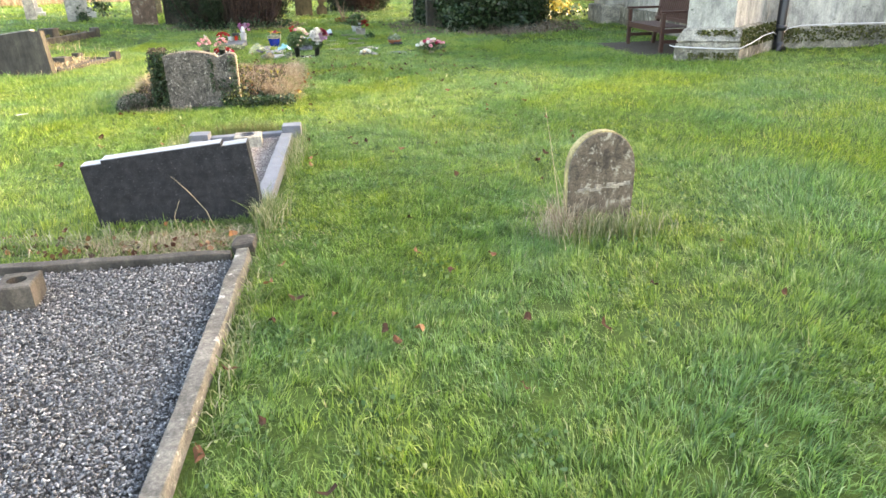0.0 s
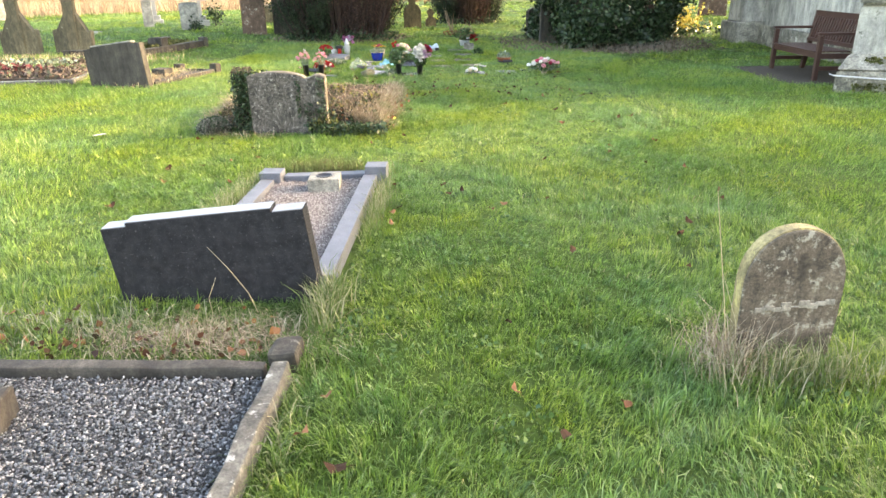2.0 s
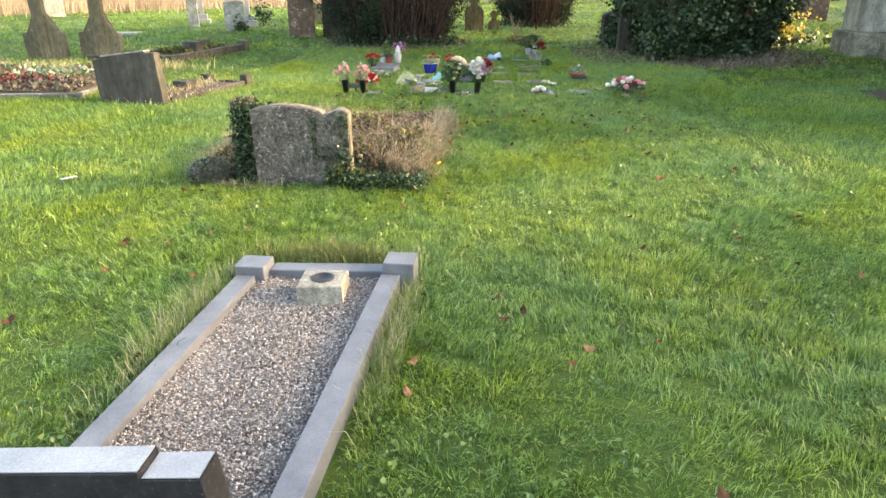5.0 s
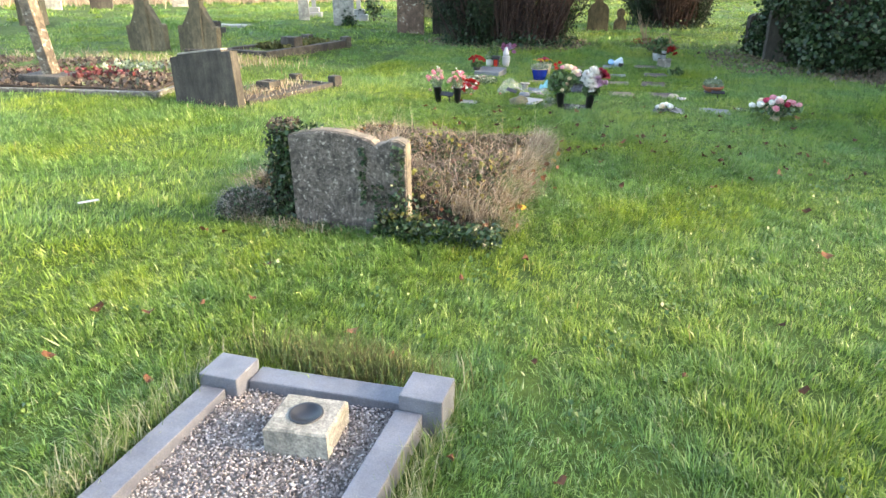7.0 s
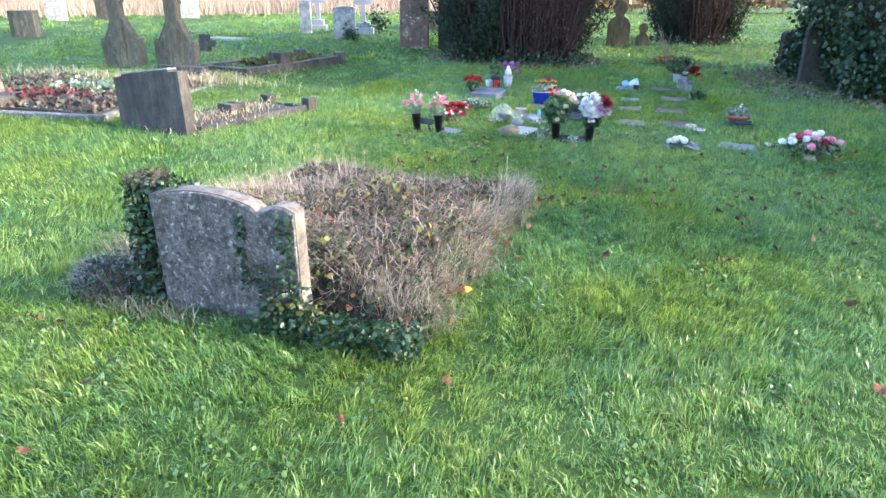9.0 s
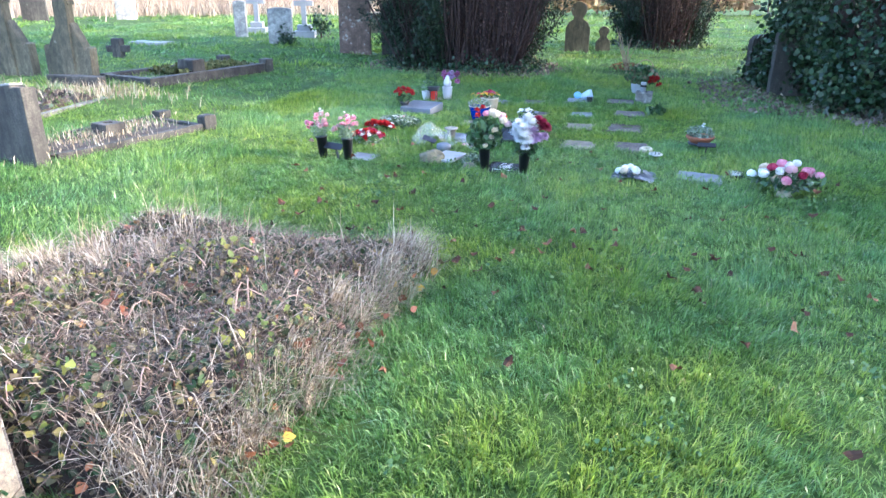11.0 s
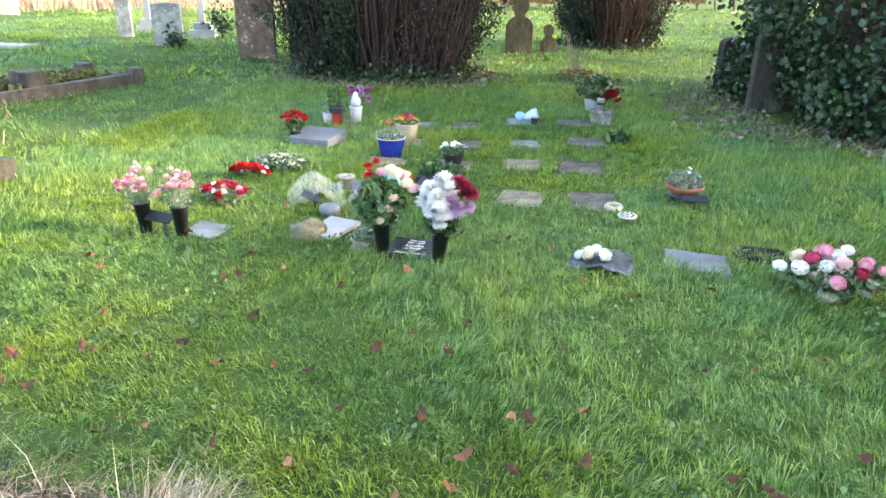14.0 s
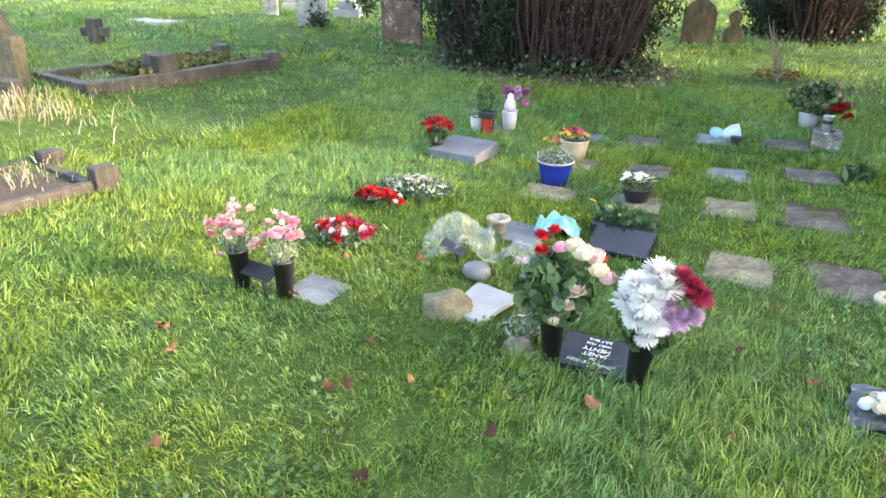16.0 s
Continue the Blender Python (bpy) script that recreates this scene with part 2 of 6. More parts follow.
GRASS = mat_island("grass_blades", ((0.0, (0.045, 0.095, 0.024)), (0.35, (0.115, 0.205, 0.042)), (0.7, (0.185, 0.295, 0.065)), (0.94, (0.24, 0.345, 0.105)), (0.99, (0.33, 0.38, 0.19)), (1.0, (0.36, 0.29, 0.17))), 0.36, 0.38, (0.85, (0.75, 0.91, 1.12), (1.28, 1.11, 0.66)), 0.5)
DRY = mat_island("dry_grass", ((0.0, (0.16, 0.115, 0.07)), (0.4, (0.34, 0.26, 0.165)), (0.8, (0.52, 0.43, 0.3)), (1.0, (0.6, 0.54, 0.42))), 0.55, 0.35)
BLEACHED = mat_island("bleached_grass", ((0.0, (0.14, 0.105, 0.075)), (0.4, (0.29, 0.23, 0.17)), (0.8, (0.44, 0.37, 0.28)), (1.0, (0.55, 0.49, 0.39))), 0.6, 0.3)
HALFDRY = mat_island("half_dry_grass", ((0.0, (0.07, 0.12, 0.035)), (0.4, (0.13, 0.19, 0.06)), (0.7, (0.25, 0.26, 0.15)), (1.0, (0.4, 0.385, 0.28))), 0.55, 0.35)
BROWN_IVY = mat_island("browned_ivy", ((0.0, (0.03, 0.022, 0.016)), (0.6, (0.075, 0.06, 0.045)), (1.0, (0.16, 0.14, 0.11))), 0.7, 0.1)
IVY = mat_island("ivy_leaves", ((0.0, (0.008, 0.024, 0.010)), (0.5, (0.015, 0.042, 0.016)), (0.85, (0.035, 0.07, 0.028)), (1.0, (0.06, 0.085, 0.036))), 0.42, 0.1, None, 0.4)
YEW = mat_island("yew_needles", ((0.0, (0.006, 0.014, 0.007)), (0.6, (0.012, 0.028, 0.012)), (1.0, (0.026, 0.046, 0.018))), 0.55, 0.12)
DEADLEAF = mat_island("dead_leaves", ((0.0, (0.05, 0.03, 0.018)), (0.5, (0.12, 0.06, 0.03)), (0.85, (0.24, 0.11, 0.045)), (1.0, (0.32, 0.2, 0.06))), 0.7, 0.15)
YEW_STEM = mat_stone("reddish_yew_bark", (0.016, 0.009, 0.008), (0.062, 0.035, 0.029), None, 0.6, 10, 0.9, 0.01, True)
BARK = mat_stone("bark", (0.014, 0.008, 0.006), (0.05, 0.028, 0.021), None, 0.6, 10, 0.9, 0.01, True)
CANE = mat_plain("dead_cane", (0.24, 0.16, 0.12), 0.7, 0.35)
TWIG = mat_plain("dry_twigs", (0.2, 0.15, 0.11), 0.85, 0.3)
CHIPS_GREY = mat_island("grey_chippings", ((0.0, (0.045, 0.048, 0.052)), (0.5, (0.12, 0.125, 0.135)), (0.85, (0.22, 0.225, 0.235)), (1.0, (0.38, 0.38, 0.37))), 0.55)
CHIPS_PALE = mat_island("pale_chippings", ((0.0, (0.10, 0.085, 0.083)), (0.35, (0.22, 0.19, 0.186)), (0.75, (0.34, 0.31, 0.30)), (1.0, (0.5, 0.48, 0.465))), 0.6)
GRANITE_DARK = mat_stone("dark_granite", (0.014, 0.0145, 0.019), (0.03, 0.031, 0.038), (0.11, 0.11, 0.12), 0.585, 75, 0.6, 0.0008, False, 0.6, False, 0.85)
GRANITE_DARK.node_tree.nodes["Principled BSDF"].inputs["Specular IOR Level"].default_value = 0.2
GRANITE_GREY = mat_stone("grey_granite", (0.088, 0.097, 0.122), (0.145, 0.156, 0.188), (0.09, 0.095, 0.09), 0.69, 26, 0.45, 0.0006, False, 0.22, False, 0.88)
# paler copy of the granite: the sky's reflection put into the colour
GRANITE_TOP = mat_stone("sky_lit_granite_top", (0.2, 0.215, 0.25), (0.28, 0.295, 0.33), None, 0.6, 26, 0.4, 0.0006, False, 0.2, False, 0.88)
GRIT_PALE = mat_stone("pale_grit_bed", (0.13, 0.118, 0.115), (0.28, 0.265, 0.255), None, 0.6, 60, 0.95, 0.006, False, 0.5)
GRIT = mat_stone("grit_bed", (0.035, 0.035, 0.036), (0.09, 0.088, 0.086), None, 0.6, 60, 0.95, 0.006, False, 0.5)
CONCRETE = mat_stone("old_concrete_kerb", (0.06, 0.058, 0.05), (0.165, 0.16, 0.145), (0.37, 0.365, 0.34), 0.575, 14, 0.9, 0.004, False, 0.35)
SANDSTONE = mat_stone("brown_sandstone", (0.07, 0.055, 0.043), (0.16, 0.13, 0.10), (0.32, 0.3, 0.25), 0.54, 15, 0.9, 0.006, False, 0.4, False, 0.45)
LICHEN_EDGE = mat_stone("lichened_stone_edge", (0.22, 0.18, 0.09), (0.34, 0.28, 0.15), (0.4, 0.34, 0.14), 0.55, 14, 0.9, 0.004)
STONE_DARK = mat_stone("blackened_stone", (0.028, 0.026, 0.023), (0.075, 0.068, 0.058), (0.22, 0.21, 0.18), 0.63, 12, 0.9, 0.005, True, 0.35)
STONE_GREEN = mat_stone("algae_stone", (0.06, 0.055, 0.036), (0.14, 0.122, 0.078), (0.24, 0.23, 0.17), 0.62, 11, 0.9, 0.005, True, 0.35)
STONE_PALE = mat_stone("pale_limestone", (0.2, 0.2, 0.19), (0.36, 0.36, 0.34), (0.14, 0.135, 0.115), 0.62, 10, 0.85, 0.003)
MARBLE = mat_stone("white_marble", (0.22, 0.232, 0.25), (0.33, 0.345, 0.365), None, 0.6, 8, 0.5, 0.001, False, 0.06, False, 0.85)
TABLET = mat_stone("weathered_tablet", (0.10, 0.088, 0.065), (0.21, 0.185, 0.14), (0.08, 0.078, 0.055), 0.6, 22, 0.9, 0.004, False, 0.35)
TABLET_DARK = mat_stone("dark_weathered_tablet", (0.04, 0.035, 0.03), (0.10, 0.086, 0.075), (0.22, 0.21, 0.185), 0.61, 24, 0.9, 0.005, False, 0.45)
SLATE = mat_stone("slate", (0.085, 0.095, 0.115), (0.15, 0.165, 0.195), (0.1, 0.1, 0.08), 0.66, 20, 0.55, 0.001, False, 0.15, False, 0.8)
PURBECK = mat_stone("pale_vase_block", (0.185, 0.178, 0.155), (0.29, 0.283, 0.255), (0.13, 0.12, 0.085), 0.6, 22, 0.85, 0.003, False, 0.35)
LIMEWASH = mat_stone("limewashed_render", (0.27, 0.265, 0.25), (0.48, 0.47, 0.45), (0.11, 0.115, 0.10), 0.59, 5, 0.85, 0.006, True, 0.15, True)
RUBBLE = mat_stone("rubble_stone", (0.10, 0.095, 0.08), (0.36, 0.34, 0.3), (0.42, 0.4, 0.35), 0.57, 6, 0.9, 0.02, False, 0.4, True)
MOSS = mat_island("moss", ((0.0, (0.04, 0.05, 0.014)), (0.6, (0.08, 0.085, 0.025)), (1.0, (0.12, 0.115, 0.04))), 0.9)
TEAK = mat_plain("stained_bench_wood", (0.055, 0.024, 0.019), 0.5, 0.35, 25, relief=0.001)
BLACK_PLASTIC = mat_plain("black_plastic", (0.012, 0.013, 0.017), 0.42, 0.2)
BLACK_IRON = mat_plain("black_painted_iron", (0.015, 0.015, 0.02), 0.35, 0.2)
BLACK_GRANITE = mat_plain("polished_black_granite", (0.015, 0.016, 0.02), 0.15, 0.2, 200)
LETTER = mat_plain("letter_paint", (0.7, 0.7, 0.68), 0.6, 0.05)
BLUE_GLAZE = mat_plain("cobalt_glaze", (0.006, 0.022, 0.2), 0.18, 0.2, 14)
CREAM_GLAZE = mat_plain("cream_glaze", (0.34, 0.3, 0.22), 0.4, 0.15)
WHITE_POT = mat_plain("white_plastic", (0.5, 0.49, 0.51), 0.4, 0.08)
TERRACOTTA = mat_plain("terracotta", (0.22, 0.08, 0.04), 0.8, 0.25, 20, relief=0.001)
GREY_POT = mat_plain("grey_zinc", (0.35, 0.37, 0.40), 0.45, 0.15, metal=0.3)
SOIL = mat_plain("soil", (0.035, 0.024, 0.016), 0.95, 0.4, 60, relief=0.004)
GREEN_STEM = mat_plain("green_stems", (0.05, 0.11, 0.03), 0.55, 0.3)
FOLIAGE = mat_island("cut_foliage", ((0.0, (0.02, 0.05, 0.018)), (0.5, (0.045, 0.095, 0.035)), (1.0, (0.12, 0.18, 0.07))), 0.45, 0.2)
GREYLEAF = mat_island("grey_green_foliage", ((0.0, (0.07, 0.10, 0.07)), (0.6, (0.16, 0.21, 0.15)), (1.0, (0.34, 0.4, 0.32))), 0.55, 0.2)


def petal(name, a, b):
    return mat_island(name, ((0.0, a), (1.0, b)), 0.55, 0.3)


PINK = petal("pink_petals", (0.6, 0.2, 0.3), (0.74, 0.4, 0.46))
PALEPINK = petal("pale_pink_petals", (0.55, 0.32, 0.34), (0.66, 0.48, 0.47))
WHITE = petal("white_petals", (0.64, 0.65, 0.63), (0.76, 0.76, 0.75))
CREAM = petal("cream_petals", (0.58, 0.47, 0.33), (0.68, 0.6, 0.47))
RED = petal("red_petals", (0.28, 0.008, 0.014), (0.5, 0.025, 0.025))
CRIMSON = petal("crimson_petals", (0.22, 0.01, 0.04), (0.42, 0.04, 0.10))
LILAC = petal("lilac_petals", (0.42, 0.27, 0.46), (0.58, 0.43, 0.6))
PURPLE = petal("purple_petals", (0.35, 0.08, 0.26), (0.6, 0.28, 0.46))
YELLOW = petal("yellow_petals", (0.45, 0.2, 0.012), (0.6, 0.38, 0.03))
VIOLET = petal("violet_petals", (0.25, 0.28, 0.62), (0.7, 0.72, 0.85))

m, nt, b = nodes_of("soil_and_turf")
n1, n2, n3 = noise_tex(nt, 0.5, 4, 0.6, True), noise_tex(nt, 60, 5, 0.7, True), noise_tex(nt, 7, 6, 0.7, True)
turf = ramp(nt, n1, ((0.3, (0.04, 0.08, 0.02)), (0.7, (0.075, 0.12, 0.028))))
turf = mix(nt, 1.0, turf, ramp(nt, n2, ((0.3, (0.45, 0.45, 0.45)), (0.7, (1.3, 1.3, 1.2)))), "MULTIPLY")
turf = mix(nt, 1.0, turf, ramp(nt, n3, ((0.3, (0.6, 0.62, 0.6)), (0.65, (1.15, 1.12, 1.0)))), "MULTIPLY")
nt.links.new(turf, b.inputs["Base Color"])
b.inputs["Roughness"].default_value, b.inputs["Specular IOR Level"].default_value = 0.9, 0.15
bump(nt, b, n2, 0.8, 0.02)
TURF = m

m, nt, b = nodes_of("cellophane")
b.inputs["Base Color"].default_value, b.inputs["Roughness"].default_value = (0.75, 0.78, 0.8, 1), 0.1
b.inputs["Transmission Weight"].default_value, b.inputs["IOR"].default_value, b.inputs["Alpha"].default_value = 0.0, 1.4, 0.06
CELLOPHANE = m
PAPER_BLUE = mat_plain("pale_blue_foil", (0.14, 0.3, 0.5), 0.35, 0.12, 12)
PAPER_TEAL = mat_plain("teal_tissue", (0.12, 0.34, 0.36), 0.5, 0.2, 12)
PAPER_WHITE = mat_plain("white_plastic_disc", (0.3, 0.3, 0.275), 0.5, 0.15, 12)
DARK_WRAP = mat_plain("dark_grey_wrap", (0.05, 0.055, 0.07), 0.3, 0.25, 9)

# ---- ground ----
def axis(a, b, step, far):
    mid = np.arange(a, b + step / 2, step)
    ext = np.array([2, 5, 10, 20, 40, 90, 200, far])
    return np.concatenate([a - ext[::-1], mid, b + ext])


gx, gy = axis(-24, 14, 0.3, 900), axis(-12, 42, 0.3, 900)
xx, yy = np.meshgrid(gx, gy)
zz = hgt(xx, yy) + 0.012 * np.sin(xx * 2.1 + 1.3 * np.sin(yy * 1.7)) * np.sin(yy * 2.6 + np.sin(xx * 1.1))
nx, ny = len(gx), len(gy)
i = (np.arange(ny - 1)[:, None] * nx + np.arange(nx - 1)[None]).ravel()
me = poly_mesh("ground", np.stack([xx, yy, zz], 2), np.full(len(i), 4), np.stack([i, i + 1, i + nx + 1, i + nx], 1))
me.polygons.foreach_set("use_smooth", np.ones(len(i), bool))
ground = tagged(link_mesh("ground", me, TURF), "green churchyard turf, slightly uneven and worn", "ground", kind="structure")


# ---- church ----
def church():
    west = thing("church_wall", 6.9, 12, "limewashed church wall on a rubble stone plinth, stained grey", "church")
    west["kind"] = "structure"
    origin = Matrix.Translation((-6.9, -12, 0))

    def put(name, bm, mat, label="", parent=west):
        bmesh.ops.transform(bm, matrix=origin, verts=bm.verts)
        return part(name, bm, mat, parent, label)

    put("wall", box(6.9, 7.6, 12.35, 19.0, -0.1, 2.75, 0.02), LIMEWASH)
    put("wall", box(7.25, 12.2, 11.95, 12.33, -0.1, 2.75, 0.02), LIMEWASH)
    put("wall", box(11.6, 12.2, 12.35, 19.0, -0.1, 2.75, 0.02), LIMEWASH)
    put("wall", box(7.6, 11.6, 18.4, 19.0, -0.1, 2.75, 0.02), LIMEWASH)
    put("plinth", box(7.3, 12.1, 11.83, 11.948, -0.1, 0.36, 0.03, 0.02, 3), RUBBLE, "mossy rubble stone plinth")
    put("plinth", box(6.78, 6.898, 12.3, 17.7, -0.1, 0.45, 0.03, 0.02, 3), RUBBLE)
    # roof is out of view; low eaves and ridge place the shadow edge
    roof = bmesh.new()
    prism([(6.6, 2.76), (9.55, 3.5), (12.5, 2.76), (12.5, 2.9), (9.55, 3.66), (6.6, 2.9)], 11.6, 19.3, 0.01, bm=roof)
    put("roof", roof, STONE_DARK, "slate pitched roof")
    # diagonal buttress at the corner
    foot = [(5.10, 10.82), (6.02, 10.50), (7.34, 11.72), (7.24, 12.34), (6.50, 12.34)]
    up = [(5.34, 10.98), (6.02, 10.74), (7.28, 11.88), (7.22, 12.33), (6.60, 12.33)]
    bt = extrude_up(foot, -0.1, 0.30, 0.03)
    bmesh.ops.subdivide_edges(bt, edges=bt.edges[:], cuts=3, use_grid_fill=True)
    for v in bt.verts:
        v.co += noise.noise_vector(v.co * 5) * 0.02
    put("buttress_plinth", bt, RUBBLE, "flaking stone buttress plinth with moss")
    put("buttress_offset", extrude_up(foot, 0.305, 0.50, 0.015, 0.2), RUBBLE, "sloped flaking stone offset")
    put("buttress", extrude_up(up, 0.46, 1.12, 0.02), LIMEWASH)
    put("string_course", extrude_up([(x - 0.05 * (1 if x < 7 else 0), y - 0.06) for x, y in up], 1.125, 1.27, 0.03), RUBBLE, "weathered projecting stone course")
    put("buttress", extrude_up(up, 1.275, 2.0, 0.02, 0.1), LIMEWASH)
    put("buttress_cap", extrude_up(up, 2.005, 2.5, 0.02, 0.4), RUBBLE)
    # far buttress
    put("buttress_plinth", box(6.30, 7.4, 17.72, 18.8, -0.1, 0.50, 0.03, 0.02, 4), RUBBLE, "coursed rubble plinth")
    put("buttress", box(6.42, 7.4, 17.82, 18.7, 0.505, 1.18, 0.02), LIMEWASH)
    put("string_course", box(6.34, 7.4, 17.74, 18.78, 1.185, 1.36, 0.03, 0.01, 2), STONE_DARK, "dark sloping stone course")
    put("buttress", box(6.46, 7.4, 17.86, 18.66, 1.365, 2.3, 0.02), LIMEWASH)
    # moss on the plinths
    pts = []
    for (x0, y0), (x1, y1), z0, z1, n in (((7.45, 11.80), (11.5, 11.80), 0.12, 0.37, 1500), ((6.05, 10.50), (7.3, 11.66), 0.2, 0.5, 900), ((5.3, 10.74), (6.0, 10.5), 0.02, 0.14, 260), ((5.45, 10.8), (6.0, 10.6), 0.34, 0.47, 260)):
        u = rng.beta(0.8, 0.8, n)
        pts.append(np.stack([x0 + (x1 - x0) * u, y0 + (y1 - y0) * u + rng.normal(0, 0.012, n), rng.uniform(z0, z1, n)], 1) - [6.9, 12, 0])
    pts = np.concatenate(pts)
    ob = link_mesh("moss", leaf_cloud("moss", pts, rng.uniform(0.02, 0.05, len(pts))), MOSS, west, "olive moss on the stone ledges")
    ob["kind"] = "stuff"
    return west


church()
pipe = thing("drainpipe", 7.40, 11.66, "black cast iron drainpipe on the limewashed church wall", "drainpipe")
part("pipe", lathe([(0.08, 0.02), (0.08, 2.7), (0.072, 2.7), (0.072, 0.02)], 16), BLACK_IRON, pipe, smoothed=True)
for z in (0.34, 1.5, 2.5):
    part("collar", lathe([(0.081, z), (0.105, z), (0.105, z + 0.1), (0.081, z + 0.1)], 16), BLACK_IRON, pipe, smoothed=True)
part("shoe", tube(bmesh.new(), [Vector((0, 0, 0.14)), Vector((0, -0.03, 0.06)), Vector((0.0, -0.12, 0.02))], 0.085, 0.09, 12), BLACK_IRON, pipe, smoothed=True)
bm = bmesh.new()
tube(bm, [Vector(p) for p in ((5.06, 10.9, 0.24), (5.07, 10.79, 0.235), (5.35, 10.66, 0.22), (5.75, 10.53, 0.20), (6.03, 10.46, 0.21), (6.35, 10.73, 0.25), (6.8, 11.14, 0.32), (7.2, 11.52, 0.33), (7.32, 11.62, 0.28))], 0.011, 0.011, 6)
solo("cable", bm, WHITE_POT, Matrix(), "white cable clipped along the buttress plinth", "cable", smoothed=True)
bm = bmesh.new()
tube(bm, [Vector(p) for p in ((7.47, 11.70, 0.27), (7.62, 11.78, 0.36), (7.9, 11.815, 0.40), (8.6, 11.815, 0.405), (10, 11.815, 0.40), (12.1, 11.815, 0.40))], 0.011, 0.011, 6)
solo("cable", bm, WHITE_POT, Matrix(), "white cable running along the church plinth", "cable", smoothed=True)


def bench():
    b = thing("garden_bench", 5.32, 11.86, "dark red-brown stained wooden garden bench with slatted back", "bench")
    L = 1.60
    for y in (0.0, L - 0.07):
        part("leg", box(0, 0.065, y, y + 0.07, 0.0, 0.66, 0.006), TEAK, b)
        bm = box(-0.0325, 0.0325, y, y + 0.07, 0.0, 0.95, 0.006)
        for v in bm.verts:
            v.co.x += 0.545 + max(0, v.co.z - 0.42) * 0.24
        part("leg", bm, TEAK, b)
        part("armrest", box(-0.03, 0.60, y - 0.012, y + 0.082, 0.665, 0.705, 0.01), TEAK, b)
        part("rail", box(0.07, 0.505, y + 0.015, y + 0.055, 0.16, 0.22, 0.004), TEAK, b)
        part("rail", box(0.07, 0.505, y + 0.01, y + 0.06, 0.33, 0.405, 0.004), TEAK, b)
    part("apron", box(0.012, 0.045, 0.075, L - 0.075, 0.335, 0.41, 0.004), TEAK, b)
    for k in range(6):
        part("seat_slat", box(-0.01 + k * 0.09, 0.07 + k * 0.09, 0.075, L - 0.075, 0.415, 0.437, 0.005), TEAK, b)
    part("back_rail", box(0.625, 0.665, 0.072, L - 0.072, 0.86, 0.95, 0.006), TEAK, b)
    part("back_rail", box(0.53, 0.57, 0.072, L - 0.072, 0.47, 0.53, 0.006), TEAK, b)
    for k in range(17):
        y = 0.11 + k * (L - 0.27) / 16
        bm = box(-0.01, 0.01, y, y + 0.05, 0.53, 0.86, 0.003)
        for v in bm.verts:
            v.co.x += 0.548 + (v.co.z - 0.5) * 0.235
        part("back_slat", bm, TEAK, b)


bench()
solo("bench_pad", box(4.75, 6.3, 11.55, 13.75, -0.05, 0.012, 0.006, 0.012, 5), SOIL, Matrix(), "bare trodden earth and paving under the bench", "paving", kind="structure")


# ---- kerbed graves beside the walk ----
def vase_hole(p, x, y, z, r, rim, inner, rim_label=""):
    part("vase_rim", lathe([(r * 0.82, z - 0.03), (r * 0.82, z + 0.004), (r, z + 0.008), (r, z + 0.0)], 24), rim, p, rim_label, True).location = (x, y, 0)
    part("vase_cup", lathe([(0, z - 0.026), (r * 0.84, z - 0.022), (r * 0.84, z)], 24), inner, p, "", True).location = (x, y, 0)


def vase_block(x, y, w, d, h, r, mat, label, group, rz, z=0.02, lid=False):
    """A stone block with a round flower hole through its top."""
    t = thing("flower_block", x, y, label, "vase", group, rz, z)
    bm = bmesh.new()
    n = 24
    ring = [bm.verts.new((r * math.cos(2 * math.pi * k / n), r * math.sin(2 * math.pi * k / n), h)) for k in range(n)]
    outer = []
    for k in range(n):
        a = 2 * math.pi * k / n
        s = min(w / 2 / max(abs(math.cos(a)), 1e-6), d / 2 / max(abs(math.sin(a)), 1e-6))
        outer.append((s * math.cos(a), s * math.sin(a)))
    for q in ((w, d), (-w, d), (-w, -d), (w, -d)):
        c = math.atan2(q[1], q[0]) % (2 * math.pi)
        k = min(range(n), key=lambda j: abs(2 * math.pi * j / n - c))
        outer[k] = (q[0] / 2, q[1] / 2)
    e = 0.007
    top = [bm.verts.new((x * (1 - 2 * e / w), y * (1 - 2 * e / d), h)) for x, y in outer]
    shoulder = [bm.verts.new((x, y, h - e)) for x, y in outer]
    foot = [bm.verts.new((x, y, -0.04)) for x, y in outer]
    deep = [bm.verts.new((v.co.x, v.co.y, h - 0.08)) for v in ring]
    for a, b2 in ((ring, top), (top, shoulder), (shoulder, foot), (deep, ring)):
        for k in range(n):
            bm.faces.new((a[k], a[(k + 1) % n], b2[(k + 1) % n], b2[k]))
    bm.faces.new(deep)
    for v in bm.verts:
        v.co += noise.noise_vector(v.co * 20 + Vector((x, y, 0))) * 0.003
    part("block", bm, mat, t)
    if lid:
        part("flower_holder", lathe([(0, h - 0.012), (r * 0.86, h - 0.008), (r * 0.95, h + 0.004), (r * 1.08, h + 0.005), (r * 1.08, h - 0.001)], 28), BLACK_PLASTIC, t, "dark round flower holder sunk in the hole", True)
    return t


